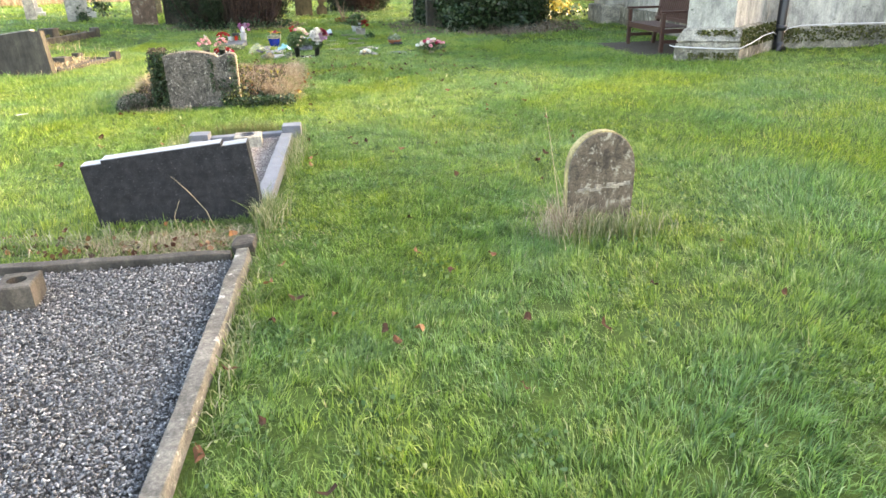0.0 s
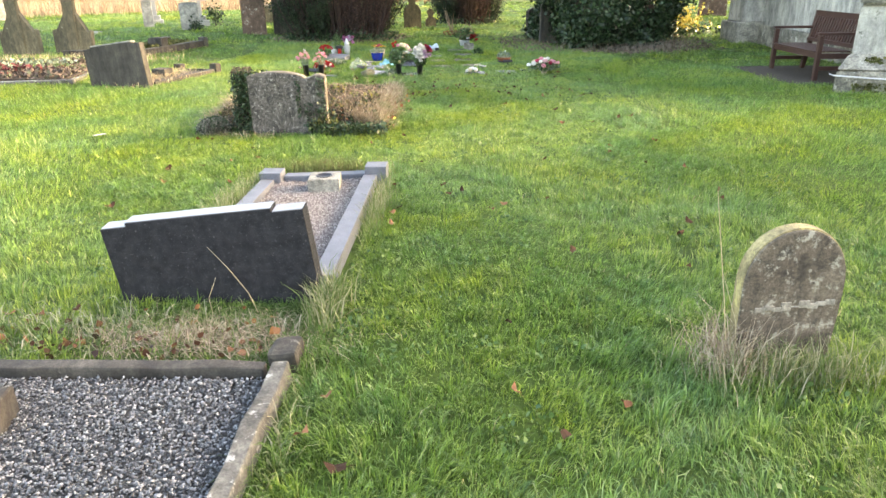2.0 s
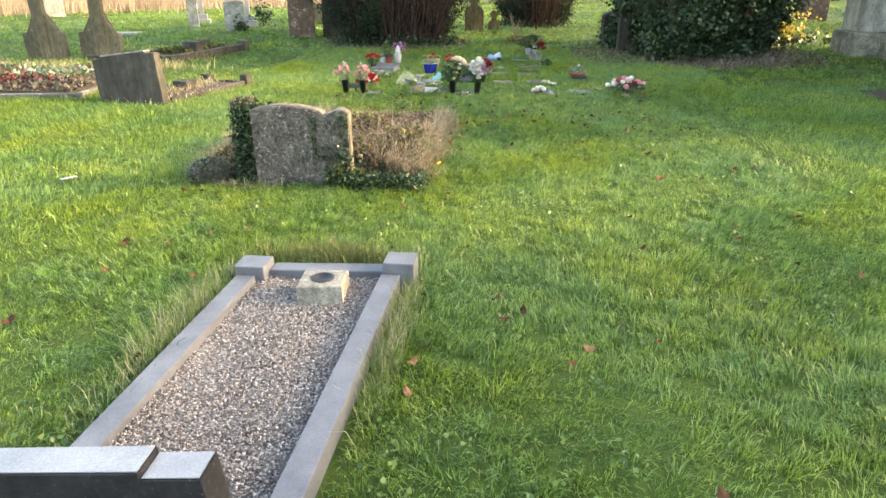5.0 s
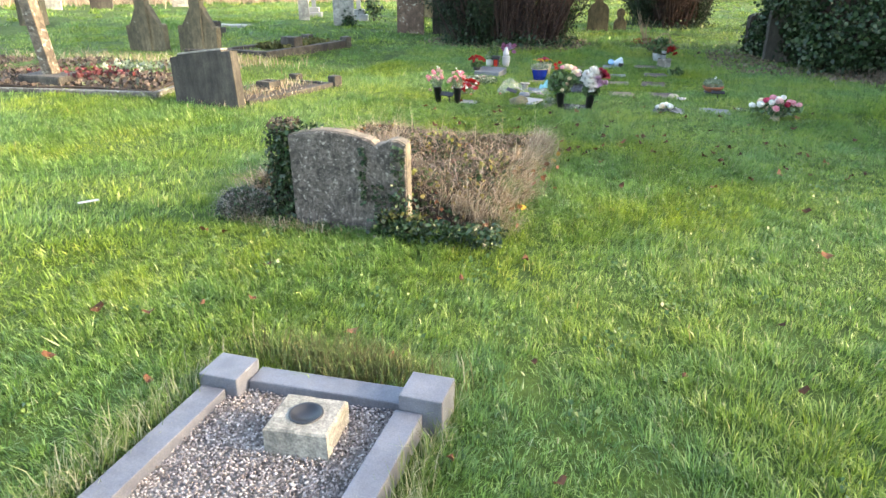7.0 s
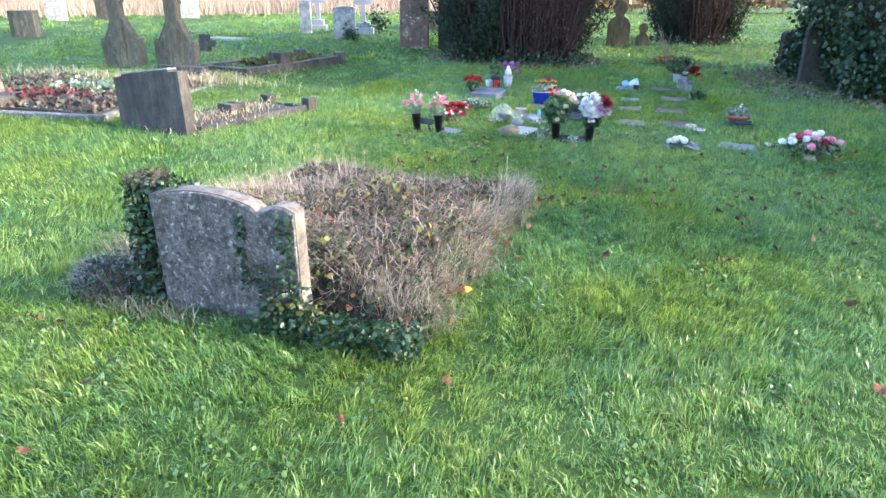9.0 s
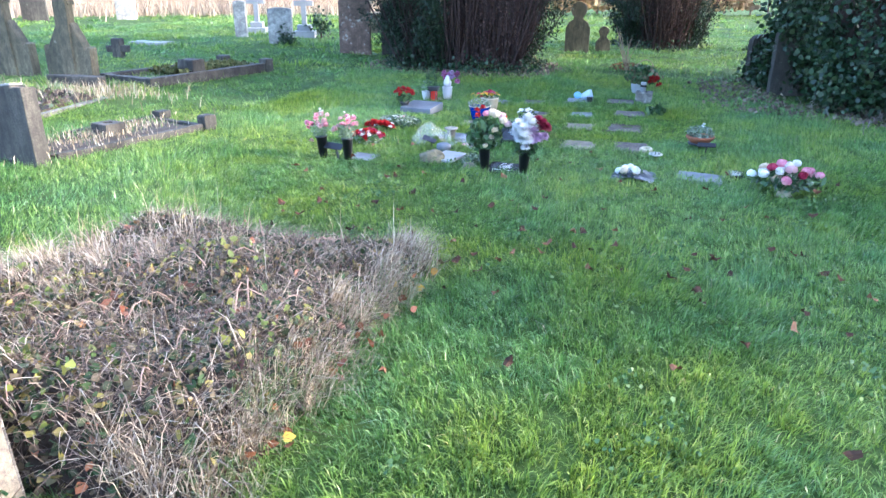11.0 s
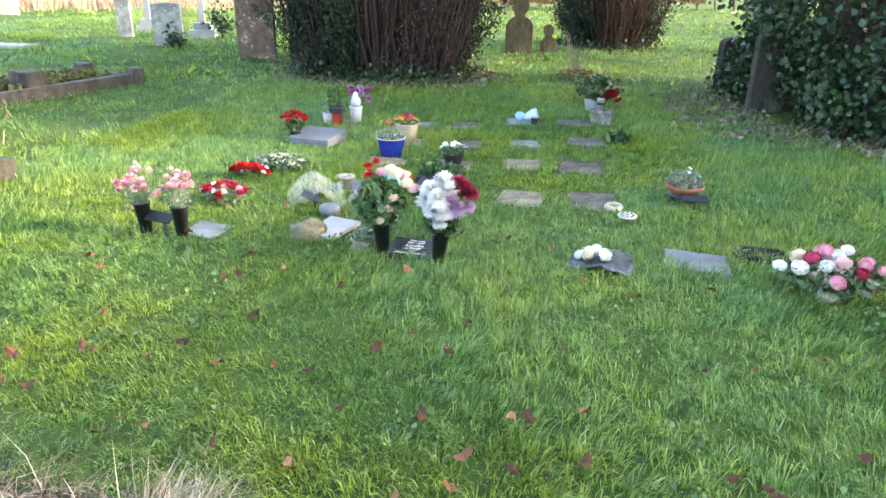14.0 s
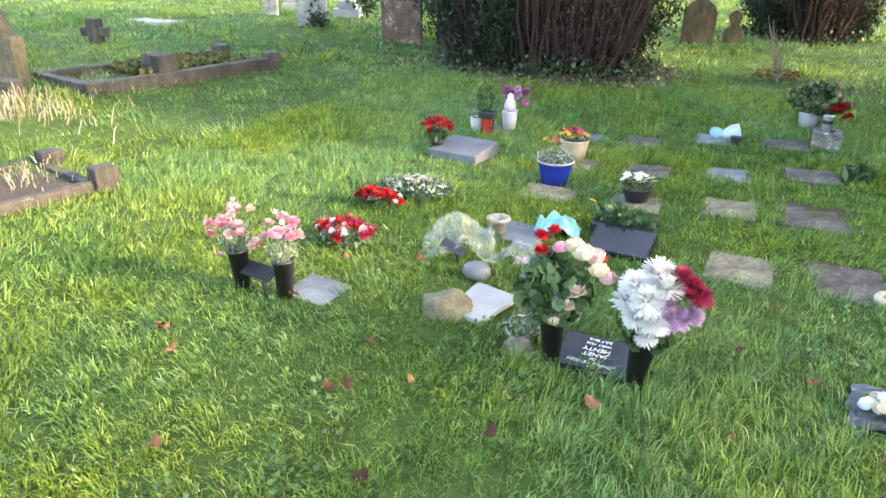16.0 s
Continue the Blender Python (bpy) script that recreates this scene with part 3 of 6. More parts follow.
ga = thing("kerbed_grave", -0.62, 3.62, "old concrete-kerbed grave filled with grey chippings", "grave")
part("kerb", box(-0.098, -0.026, -2.15, 0.0, -0.1, 0.08, 0.012, 0.009, 9), CONCRETE, ga, "lichened concrete side kerb")
part("kerb", box(-2.1, -0.13, -0.045, 0.025, -0.1, 0.066, 0.012, 0.008, 9), STONE_DARK, ga, "blackened head kerb")
part("kerb", box(-2.1, -1.985, -2.15, -0.07, -0.1, 0.085, 0.012, 0.006, 5), CONCRETE, ga)
part("kerb", box(-1.98, -0.12, -2.15, -2.06, -0.1, 0.085, 0.012, 0.006, 5), CONCRETE, ga)
part("corner_post", box(-0.13, -0.01, 0.04, 0.19, -0.05, 0.09, 0.02, 0.015, 2), STONE_DARK, ga, "worn stone corner block")
n = 42000
x, y = rng.uniform(-1.98, -0.1, n), rng.uniform(-2.06, -0.055, n)
z = 0.028 + 0.008 * np.sin(x * 5) * np.sin(y * 4) + rng.uniform(-0.012, 0.006, n)
link_mesh("gravel", pebbles("gravel", np.stack([x, y, z], 1), rng.uniform(0.0048, 0.0100, n)), CHIPS_GREY, ga, "grey and white stone chippings")["kind"] = "stuff"
part("bed", box(-1.985, -0.1, -2.06, -0.05, -0.08, 0.012, 0), GRIT, ga)
vase_block(-1.69, 3.23, 0.17, 0.19, 0.115, 0.045, STONE_DARK, "weathered dark concrete flower block with round hole", "", 6, 0.025)

gb = thing("kerbed_grave", -1.06, 5.4, "grey granite kerbed grave with corner posts and pale chippings", "grave")
part("kerb", box(-0.475, -0.37, -0.95, 0.98, -0.12, 0.068, 0.005), GRANITE_GREY, gb)
part("kerb", box(0.335, 0.44, -0.95, 1.015, -0.12, 0.095, 0.005), GRANITE_GREY, gb)
bm = box(-0.315, 0.34, 1.06, 1.17, -0.12, 0.07, 0.008)
for v in bm.verts:
    v.co.z += 0.02 * (v.co.x > 0)
part("kerb", bm, GRANITE_GREY, gb)
part("corner_post", box(-0.49, -0.32, 0.985, 1.155, -0.1, 0.115, 0.006), GRANITE_GREY, gb)
part("corner_post", box(0.345, 0.515, 1.02, 1.19, -0.1, 0.155, 0.006), GRANITE_GREY, gb)
n = 24000
x, y = rng.uniform(-0.4, 0.37, n), rng.uniform(-0.95, 1.06, n)
z = 0.024 + 0.03 * (x + 0.4) + 0.006 * np.sin(x * 9 + y * 5) + rng.uniform(-0.012, 0.006, n)
link_mesh("gravel", pebbles("gravel", np.stack([x, y, z], 1), rng.uniform(0.0045, 0.0082, n)), CHIPS_PALE, gb, "white and pinkish stone chippings")["kind"] = "stuff"
part("bed", box(-0.4, 0.37, -0.95, 1.06, -0.1, 0.018, 0), GRIT_PALE, gb)
vase_block(-1.0, 6.245, 0.235, 0.215, 0.125, 0.058, PURBECK, "pale lichened flower block with dark round holder", "", 5, 0.01, True)

hs = thing("headstone", -1.175, 4.30, "leaning dark grey granite headstone with stepped top", "headstone", z=0.03, ry=-5.8, rx=3)
part("slab", prism([(-0.49, -0.10), (0.52, -0.10), (0.52, 0.432), (0.365, 0.432), (0.365, 0.452), (-0.36, 0.452), (-0.36, 0.432), (-0.49, 0.432)], -0.0, 0.10, 0.004), GRANITE_DARK, hs)
# thin pale tops paint the sky glare on the dark slab
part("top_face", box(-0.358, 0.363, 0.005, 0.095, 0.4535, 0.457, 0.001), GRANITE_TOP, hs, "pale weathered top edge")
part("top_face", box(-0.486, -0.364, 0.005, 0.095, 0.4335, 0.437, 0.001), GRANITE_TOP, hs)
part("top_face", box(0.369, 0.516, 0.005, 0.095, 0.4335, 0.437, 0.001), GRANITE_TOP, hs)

FLAKED = mat_stone("flaked_sandstone", (0.2, 0.18, 0.15), (0.34, 0.31, 0.27), None, 0.6, 20, 0.9, 0.004)
rh = thing("headstone", 1.40, 3.74, "small round-topped sandstone headstone with flaked inscription", "headstone", rz=4)
arch = [(-0.19, -0.1), (0.19, -0.1), (0.205, 0.18), (0.208, 0.34)] + [(0.205 * math.cos(a), 0.36 + 0.235 * math.sin(a) ** 0.9) for a in np.linspace(0.1, math.pi - 0.1, 17)] + [(-0.208, 0.34), (-0.205, 0.18)]
part("slab", prism(arch, 0.0, 0.085, 0.008, 0.003), SANDSTONE, rh)
part("edge", prism([(x * 1.012, 0.005 + z * 1.004) for x, z in arch], 0.012, 0.074, 0.003, 0.003), LICHEN_EDGE, rh, "yellow lichened edge")
for k in range(9):
    x = -0.15 + k * 0.036
    part("flake", box(x, x + 0.042, -0.008, 0.006, 0.245 + 0.008 * math.sin(k * 1.9) + 0.003 * k, 0.268 + 0.012 * math.sin(k * 2.7) + 0.003 * k, 0.004, 0.004, 1, k), FLAKED, rh, "pale fresh flaked edge")
ih = thing("headstone", -1.76, 8.32, "grey weathered headstone with curved top, half covered by ivy", "headstone", rx=2)
top = [(0.40, 0.60)] + [(0.40 - 0.16 * u, 0.60 + 0.025 * math.sin(math.pi * u * 1.1)) for u in np.linspace(0.15, 1, 6)] + [(0.20, 0.585)] + [(0.17 - 0.57 * u, 0.592 + 0.062 * math.sin(math.pi * (0.1 + 0.82 * u))) for u in np.linspace(0, 1, 12)]
part("slab", prism([(-0.40, -0.1), (0.40, -0.1)] + top, 0.0, 0.11, 0.008, 0.004), mat_stone("grey_lichened_stone", (0.05, 0.044, 0.042), (0.13, 0.115, 0.106), (0.3, 0.28, 0.255), 0.55, 30, 0.9, 0.008, False, 0.5, False, 0.3), ih)
# edge paler than the face: low sun painted in, over mossy patches
part("edge", prism([(x * 1.012, z + (0.006 if z > 0 else 0)) for x, z in [(-0.40, -0.1), (0.40, -0.1)] + top], 0.014, 0.096, 0.003, 0.003), mat_stone("sunlit_stone_edge", (0.09, 0.078, 0.064), (0.19, 0.165, 0.135), (0.09, 0.09, 0.05), 0.6, 20, 0.9, 0.005), ih, "pale bare weathered edge")


def ivy_patch(parent, n, x0, x1, y0, y1, z0, z1, size, bulge=0.05, name="ivy", mat=None):
    u, w = rng.uniform(0, 1, n), rng.uniform(0, 1, n)
    p = np.stack([x0 + (x1 - x0) * u, rng.uniform(y0, y1, n) + rng.normal(0, bulge * 0.4, n), z0 + (z1 - z0) * w], 1)
    p[:, 0] += rng.normal(0, bulge * 0.5, n)
    return link_mesh(name, leaf_cloud(name, p, rng.uniform(0.6, 1.3, n) * size), mat or IVY, parent)


ivy = thing("ivy", -2.24, 8.36, "dark green ivy climbing the side of the headstone", "ivy")
ivy_patch(ivy, 2600, -0.10, 0.085, -0.06, 0.15, 0.0, 0.67, 0.024, 0.03, "foliage")
ivy_patch(ivy, 200, -0.08, 0.10, -0.05, 0.12, 0.64, 0.70, 0.02, 0.02, "foliage", BROWN_IVY)
ivy_patch(ivy, 130, 0.08, 0.26, -0.03, 0.12, 0.60, 0.67, 0.02, 0.02, "foliage")
bm = bmesh.new()
for k in range(9):
    x = -0.1 + 0.022 * k
    tube(bm, [Vector((x, 0.02, 0)), Vector((x + 0.02 * math.sin(k), 0.03, 0.3)), Vector((x + 0.03 * math.sin(2 * k), 0.02, 0.66))], 0.012, 0.005, 5)
part("stem_bundle", bm, BARK, ivy)
ivy = thing("ivy", -1.2, 8.29, "low dark ivy at the foot of the headstone", "ivy")
ivy_patch(ivy, 1500, -0.35, 0.46, -0.12, 0.05, 0.0, 0.14, 0.024, 0.04, "foliage")
ivy_patch(ivy, 130, -0.25, -0.165, -0.018, 0.004, 0.15, 0.59, 0.024, 0.01, "climbing_sprig")
ivy_patch(ivy, 90, -0.46, -0.42, -0.018, 0.004, 0.2, 0.57, 0.022, 0.01, "climbing_sprig")
ivy_patch(ivy, 60, -0.38, -0.3, -0.018, 0.004, 0.08, 0.34, 0.022, 0.01, "climbing_sprig")
ivy_patch(ivy, 130, -0.30, -0.06, -0.07, -0.01, 0.1, 0.30, 0.022, 0.03, "foliage")
ivy_patch(ivy, 60, -0.35, -0.05, -0.06, 0.0, 0.1, 0.2, 0.03, 0.03, "foliage", MOSS)
lav = thing("heather_bush", -2.58, 8.36, "low twiggy grey-brown heather clump beside the headstone", "shrub")
n = 2600
d = rng.normal(size=(n, 3))
d[:, 2] = np.abs(d[:, 2])
d /= np.linalg.norm(d, axis=1)[:, None]
base = d * [0.16, 0.15, 0.14] * rng.uniform(0.5, 1, n)[:, None]
link_mesh("twig_mass", blades("twig_mass", base, rng.uniform(0.06, 0.13, n), np.full(n, 0.006), rng.uniform(0.3, 1.4, n)), mat_island("heather", ((0, (0.04, 0.035, 0.03)), (0.5, (0.12, 0.11, 0.095)), (0.8, (0.26, 0.25, 0.23)), (1, (0.42, 0.41, 0.37))), 0.8), lav)
link_mesh("foliage", leaf_cloud("foliage", d[:700] * [0.2, 0.18, 0.2], rng.uniform(0.01, 0.025, 700)), IVY, lav)

# ---- trees ----
def stemmed_yew(name, x, y, r, height, stems, clumps, label, spread_top=1.35, open_side=None, z_low=0.12):
    """A many-stemmed dark yew: fanned stems and a crown of needle sprays with gaps."""
    t = thing(name, x, y, label, "tree")
    rnd = random.Random(int(x * 100) + 7)
    bm = bmesh.new()
    for k in range(stems):
        a, q = rnd.uniform(0, 2 * math.pi), math.sqrt(rnd.uniform(0.1, 1))
        foot = r * 0.8 * q * (1 + 0.13 * math.sin(3 * a + x) + 0.08 * math.sin(7 * a))
        p0 = Vector((math.cos(a), math.sin(a), 0)) * foot
        h = height * rnd.uniform(0.3, 0.8)
        out = spread_top * rnd.uniform(0.7, 1.35)
        side = Vector((-math.sin(a), math.cos(a), 0)) * rnd.gauss(0, 0.22)
        pts = [Vector((p0.x, p0.y, -0.08))]
        for s in (0.06, 0.15, 0.3, 0.6, 1.0):
            g = 1 + (out - 0.75) * s ** 0.8
            pts.append(Vector((p0.x * g + rnd.uniform(-0.05, 0.05), p0.y * g + rnd.uniform(-0.05, 0.05), h * s)) + side * s)
        tube(bm, pts, rnd.uniform(0.008, 0.034), 0.006, 5)
    part("trunk", bm, YEW_STEM, t, "bundle of bare reddish-brown upright stems")
    bm = bmesh.new()
    tube(bm, [Vector((0, 0, -0.1)), Vector((0.05, 0, 0.8)), Vector((0, 0.05, height * 0.6)), Vector((0, 0, height * 0.9))], r * 0.5, 0.06, 12)
    for v in bm.verts:
        v.co += noise.noise_vector(v.co * 2) * 0.12
    part("trunk", bm, BARK, t)
    cs, sz = [], []
    for k in range(clumps):
        a = rnd.uniform(0, 2 * math.pi)
        zf = rnd.random() ** 1.25
        if open_side and zf < 0.3 and abs((a - open_side + math.pi) % (2 * math.pi) - math.pi) < 0.85 * (1 - zf):
            continue
        rr = r * (0.76 + (spread_top - 0.76) * min(1, (zf * 2.8) ** 0.8)) * (1 - max(0, zf - 0.55) ** 1.5 * 1.9)
        rr *= rnd.uniform(0.7, 1.12) * (1 + 0.1 * math.sin(3 * a + x) + 0.07 * math.sin(7 * a + 9 * zf))
        c = np.array((math.cos(a) * rr, math.sin(a) * rr, z_low + (height - z_low) * zf))
        m = 84 if zf < 0.35 else 16
        out = np.array((math.cos(a), math.sin(a), 0.9))
        s = rng.uniform(0, 1, m)
        cs.append(c + out[None] * (s * 0.32 - 0.12)[:, None] + rng.normal(0, 0.065, (m, 3)))
        sz.append(rng.uniform(0.03, 0.075, m) if zf < 0.35 else rng.uniform(0.05, 0.1, m))
    link_mesh("crown", leaf_cloud("crown", np.concatenate(cs), np.concatenate(sz), 1.2, False), YEW, t, "dense dark green needle sprays")
    # dead brown sprays clinging to the bare side
    n = 3000
    a = (open_side or 0) + rng.normal(0, 0.45, n)
    z = rng.uniform(0.03, 1.5, n)
    rr = r * (0.78 + 0.3 * z) * rng.uniform(0.8, 1.08, n) * (1 + 0.12 * np.sin(3 * a + x))
    p = np.stack([rr * np.cos(a), rr * np.sin(a), z], 1)
    link_mesh("dead_growth", leaf_cloud("dead_growth", p, rng.uniform(0.02, 0.055, n), 2.5, False), mat_island("dead_growth", ((0, (0.02, 0.012, 0.010)), (0.6, (0.06, 0.034, 0.028)), (1, (0.13, 0.078, 0.062))), 0.8, 0.1), t, "dead brown twigs on the bare side")["kind"] = "stuff"
    return t


def foot_ivy(x, y, r0, r1, n, label):
    t = thing("ivy", x, y, label, "ivy")
    a, q = rng.uniform(0, 2 * np.pi, n), rng.uniform(r0, r1, n)
    q *= 1 + 0.12 * np.sin(3 * a + x) + 0.06 * np.sin(8 * a)
    z = np.abs(rng.normal(0, 0.09, n)) * (1.4 - q / r1) * 2 + 0.01
    p = np.stack([q * np.cos(a), q * np.sin(a), z], 1)
    link_mesh("foliage", leaf_cloud("foliage", p, rng.uniform(0.03, 0.07, n), 0.8), IVY, t)


stemmed_yew("yew_tree", -3.1, 19.85, 1.3, 6.5, 420, 1700, "dark many-stemmed yew tree with bare brown lower stems", 1.6, -0.9)
stemmed_yew("yew_tree", 0.2, 24.9, 0.95, 5.0, 200, 900, "dark bushy yew with bare stems in the turf", 1.5, -1.2)
foot_ivy(-3.1, 19.85, 0.9, 1.45, 2200, "low dark ivy spreading round the yew's foot")
foot_ivy(0.2, 24.9, 0.7, 1.2, 900, "low dark ivy spreading round the bushy yew")


def ivy_tree():
    t = thing("ivy_tree", 3.4, 18.45, "old tree trunk thickly clothed in glossy dark ivy", "tree")
    bm = bmesh.new()
    tube(bm, [Vector((0, 0, -0.1)), Vector((0.05, 0, 1.0)), Vector((0, 0.1, 2.6)), Vector((0.1, 0, 6.0))], 1.15, 0.5, 20)
    bmesh.ops.subdivide_edges(bm, edges=bm.edges[:], cuts=2, use_grid_fill=True)
    for v in bm.verts:
        v.co += noise.noise_vector(v.co * 1.3) * 0.25
    part("trunk", bm, BARK, t, "thick dark trunk hidden by ivy")
    bm = bmesh.new()
    for k in range(9):
        a = k * 0.7 + 0.3
        d = Vector((math.cos(a), math.sin(a), 0))
        tube(bm, [Vector((0, 0, 4.0 + 0.2 * k)), d * 1.1 + Vector((0, 0, 5.2 + 0.2 * k)), d * 2.4 + Vector((0, 0, 6.6 + 0.2 * k))], 0.22, 0.04, 7)
    part("limbs", bm, BARK, t)
    cs, sz = [], []
    for k in range(2600):
        a, zf = rng.uniform(0, 2 * np.pi), rng.uniform(0, 1) ** 1.7
        z = 0.12 + zf * 6.6
        rr = 1.72 + 0.3 * math.sin(3 * a + 1.7 * z) + 0.22 * math.sin(5 * a - 2.3 * z) + 0.2 * min(z, 1.5)
        rr = rr * (1 - 0.35 * zf ** 2) * rng.uniform(0.86, 1.06)
        c = np.array((rr * math.cos(a) * 0.82, rr * math.sin(a) * 0.95, z))
        m = 26 if z < 2.2 else 6
        cs.append(c + rng.normal(0, 0.10, (m, 3)))
        sz.append(rng.uniform(0.035, 0.085, m) * (1 if z < 2.2 else 2))
    # wide upper crown out of view, added to hold skylight off the tablets
    for k in range(700):
        a, rr, z = rng.uniform(0, 2 * np.pi), 3.8 * math.sqrt(rng.uniform(0.05, 1)), rng.uniform(5.2, 8.6)
        cs.append(np.array((rr * math.cos(a), rr * math.sin(a), z)) + rng.normal(0, 0.25, (8, 3)))
        sz.append(rng.uniform(0.16, 0.34, 8))
    link_mesh("crown", leaf_cloud("crown", np.concatenate(cs), np.concatenate(sz), 0.6), IVY, t, "glossy dark green ivy leaves")
    return t


ivy_tree()
# the shrub's golden leaf colour carries the sunlight falling on it
t = thing("golden_shrub", 5.5, 20.1, "low golden-green leafy shrub and ivy in sunlit grass", "shrub")
p = rng.normal(0, 1, (900, 3)) * [0.35, 0.3, 0.18] + [0, 0, 0.32]
p[:, 2] = np.abs(p[:, 2])
link_mesh("foliage", leaf_cloud("foliage", p, rng.uniform(0.04, 0.09, 900)), mat_island("sunlit_leaves", ((0, (0.16, 0.15, 0.03)), (0.6, (0.36, 0.3, 0.06)), (1, (0.5, 0.42, 0.14))), 0.5, 0.4), t)
p = rng.normal(0, 1, (900, 3)) * [0.6, 0.4, 0.06] + [-0.1, -0.3, 0.08]
p[:, 2] = np.abs(p[:, 2])
link_mesh("low_ivy", leaf_cloud("low_ivy", p, rng.uniform(0.04, 0.08, 900)), IVY, t)

# unseen trees added beside the church to shade the lawn, thin enough to let some sun through
def far_tree(x, y, r, h, n):
    t = thing("broadleaf_tree", x, y, "large evergreen tree at the churchyard edge", "tree", "trees at the churchyard edge")
    rnd = random.Random(int(x * 31 + y))
    bm = bmesh.new()
    tube(bm, [Vector((0, 0, -0.2)), Vector((0.1, 0, h * 0.25)), Vector((0, 0.1, h * 0.6)), Vector((0, 0, h * 0.9))], 0.38, 0.06, 10)
    part("trunk", bm, BARK, t)
    bm = bmesh.new()
    for k in range(14):
        a, z = rnd.uniform(0, 6.28), h * rnd.uniform(0.25, 0.75)
        d = Vector((math.cos(a), math.sin(a), 0.5)) * r
        tube(bm, [Vector((0, 0, z)), d * 0.5 + Vector((0, 0, z)), d * 0.9 + Vector((0, 0, z))], 0.12, 0.02, 6)
    part("limbs", bm, BARK, t)
    d = rng.normal(size=(n, 3))
    d /= np.linalg.norm(d, axis=1)[:, None]
    lump = 1 + 0.22 * np.sin(d[:, 0] * 5 + x) + 0.2 * np.sin(d[:, 1] * 6 + d[:, 2] * 4)
    p = d * [r, r, h * 0.4] * (lump * rng.uniform(0.45, 1, n) ** 0.4)[:, None] + [0, 0, h * 0.62]
    link_mesh("crown", leaf_cloud("crown", p, rng.uniform(0.2, 0.45, n)), YEW, t)


for x, y, r, h in ((21, -7.5, 3.4, 6.6), (23, -1.5, 3.4, 9.0), (22, 4.0, 3.4, 8.6), (23.5, 7.8, 2.6, 8.4), (22.5, 13.6, 2.4, 5.6), (17, 25.4, 1.8, 7), (18, 31.5, 2.2, 7), (26, 33.5, 2.6, 8)):
    far_tree(x, y, r, h, 5200)
# low unseen bushes, added to keep sun off the grass by the church corner
for x, y, r, h in ((13.4, 9.6, 1.5, 2.8), (13.8, 6.4, 1.7, 2.8), (14.2, 3.0, 1.6, 2.6)):
    far_tree(x, y, r, h, 4200)


# ---- far hedge and dry verge ----
def hedge(x0, y0, x1, y1, h, n, mat, label, depth=0.7):
    t = thing("hedge", x0, y0, label, "hedge", z=gz(x0, y0))
    L = math.hypot(x1 - x0, y1 - y0)
    dx, dy = (x1 - x0) / L, (y1 - y0) / L
    s, w = rng.uniform(0, L, n), rng.uniform(-1, 1, n)
    top = h * (0.85 + 0.12 * np.sin(s * 0.9) + 0.08 * np.sin(s * 2.3))
    z = rng.uniform(0.02, 1, n) ** 0.8 * top
    off = w * depth * (1 - 0.3 * z / h)
    p = np.stack([dx * s - dy * off, dy * s + dx * off, z], 1)
    link_mesh("foliage", leaf_cloud("foliage", p, rng.uniform(0.12, 0.3, n), 0.5), mat, t)
    bm = bmesh.new()
    for k in range(int(L / 0.8)):
        q = k * 0.8
        tube(bm, [Vector((dx * q, dy * q, -0.1)), Vector((dx * q + rng.normal(0, 0.1), dy * q, h * 0.5)), Vector((dx * q + rng.normal(0, 0.2), dy * q + rng.normal(0, 0.2), h * 0.85))], 0.05, 0.015, 5)
    part("stem_bundle", bm, TWIG, t)
    return t


BEECH = mat_island("beech_hedge", ((0.0, (0.20, 0.125, 0.065)), (0.5, (0.32, 0.22, 0.12)), (1.0, (0.42, 0.33, 0.18))), 0.7, 0.4)
hedge(-42, 16, -20, 30, 2.0, 9000, BEECH, "pale brown winter beech hedge beyond the graves")
hedge(-20, 30, 4, 44, 2.0, 9000, BEECH, "pale brown winter beech hedge beyond the graves")
hedge(4, 44, 36, 44, 2.2, 3500, YEW, "dark evergreen hedge at the churchyard edge")
hedge(-42, 16, -34, -16, 2.0, 3000, YEW, "dark evergreen hedge at the churchyard edge")
hedge(-34, -16, 26, -16, 2.0, 4500, YEW, "dark evergreen hedge at the churchyard edge")
hedge(26, -16, 36, 44, 2.0, 3500, YEW, "dark evergreen hedge at the churchyard edge")


# ---- older stones ----
def kerb_frame(t, x0, x1, y0, y1, h, w, mat, near=True):
    part("kerb", box(x0, x0 + w, y0, y1, -0.15, h, 0.015, 0.012, 5, 1), mat, t)
    part("kerb", box(x1 - w, x1, y0, y1, -0.15, h, 0.015, 0.012, 5, 2), mat, t)
    part("kerb", box(x0 + w + 0.003, x1 - w - 0.003, y1 - w, y1, -0.15, h * 0.95, 0.015, 0.012, 5, 3), mat, t)
    if near:
        part("kerb", box(x0 + w + 0.003, x1 - w - 0.003, y0, y0 + w, -0.15, h * 0.95, 0.015, 0.012, 5, 4), mat, t)


sl = thing("headstone", -5.18, 11.70, "short blackened headstone leaning beside a kerbed grave", "headstone", rx=-5, ry=-7, rz=-2)
part("slab", prism([(-0.47, -0.15), (0.45, -0.15), (0.45, 0.62), (0.33, 0.625), (0.32, 0.645), (-0.33, 0.645), (-0.34, 0.625), (-0.45, 0.62)], 0, 0.15, 0.012, 0.004), STONE_DARK, sl)
part("top_strip", box(-0.33, 0.32, 0.01, 0.14, 0.648, 0.665, 0.005), STONE_PALE, sl, "pale bare top edge")

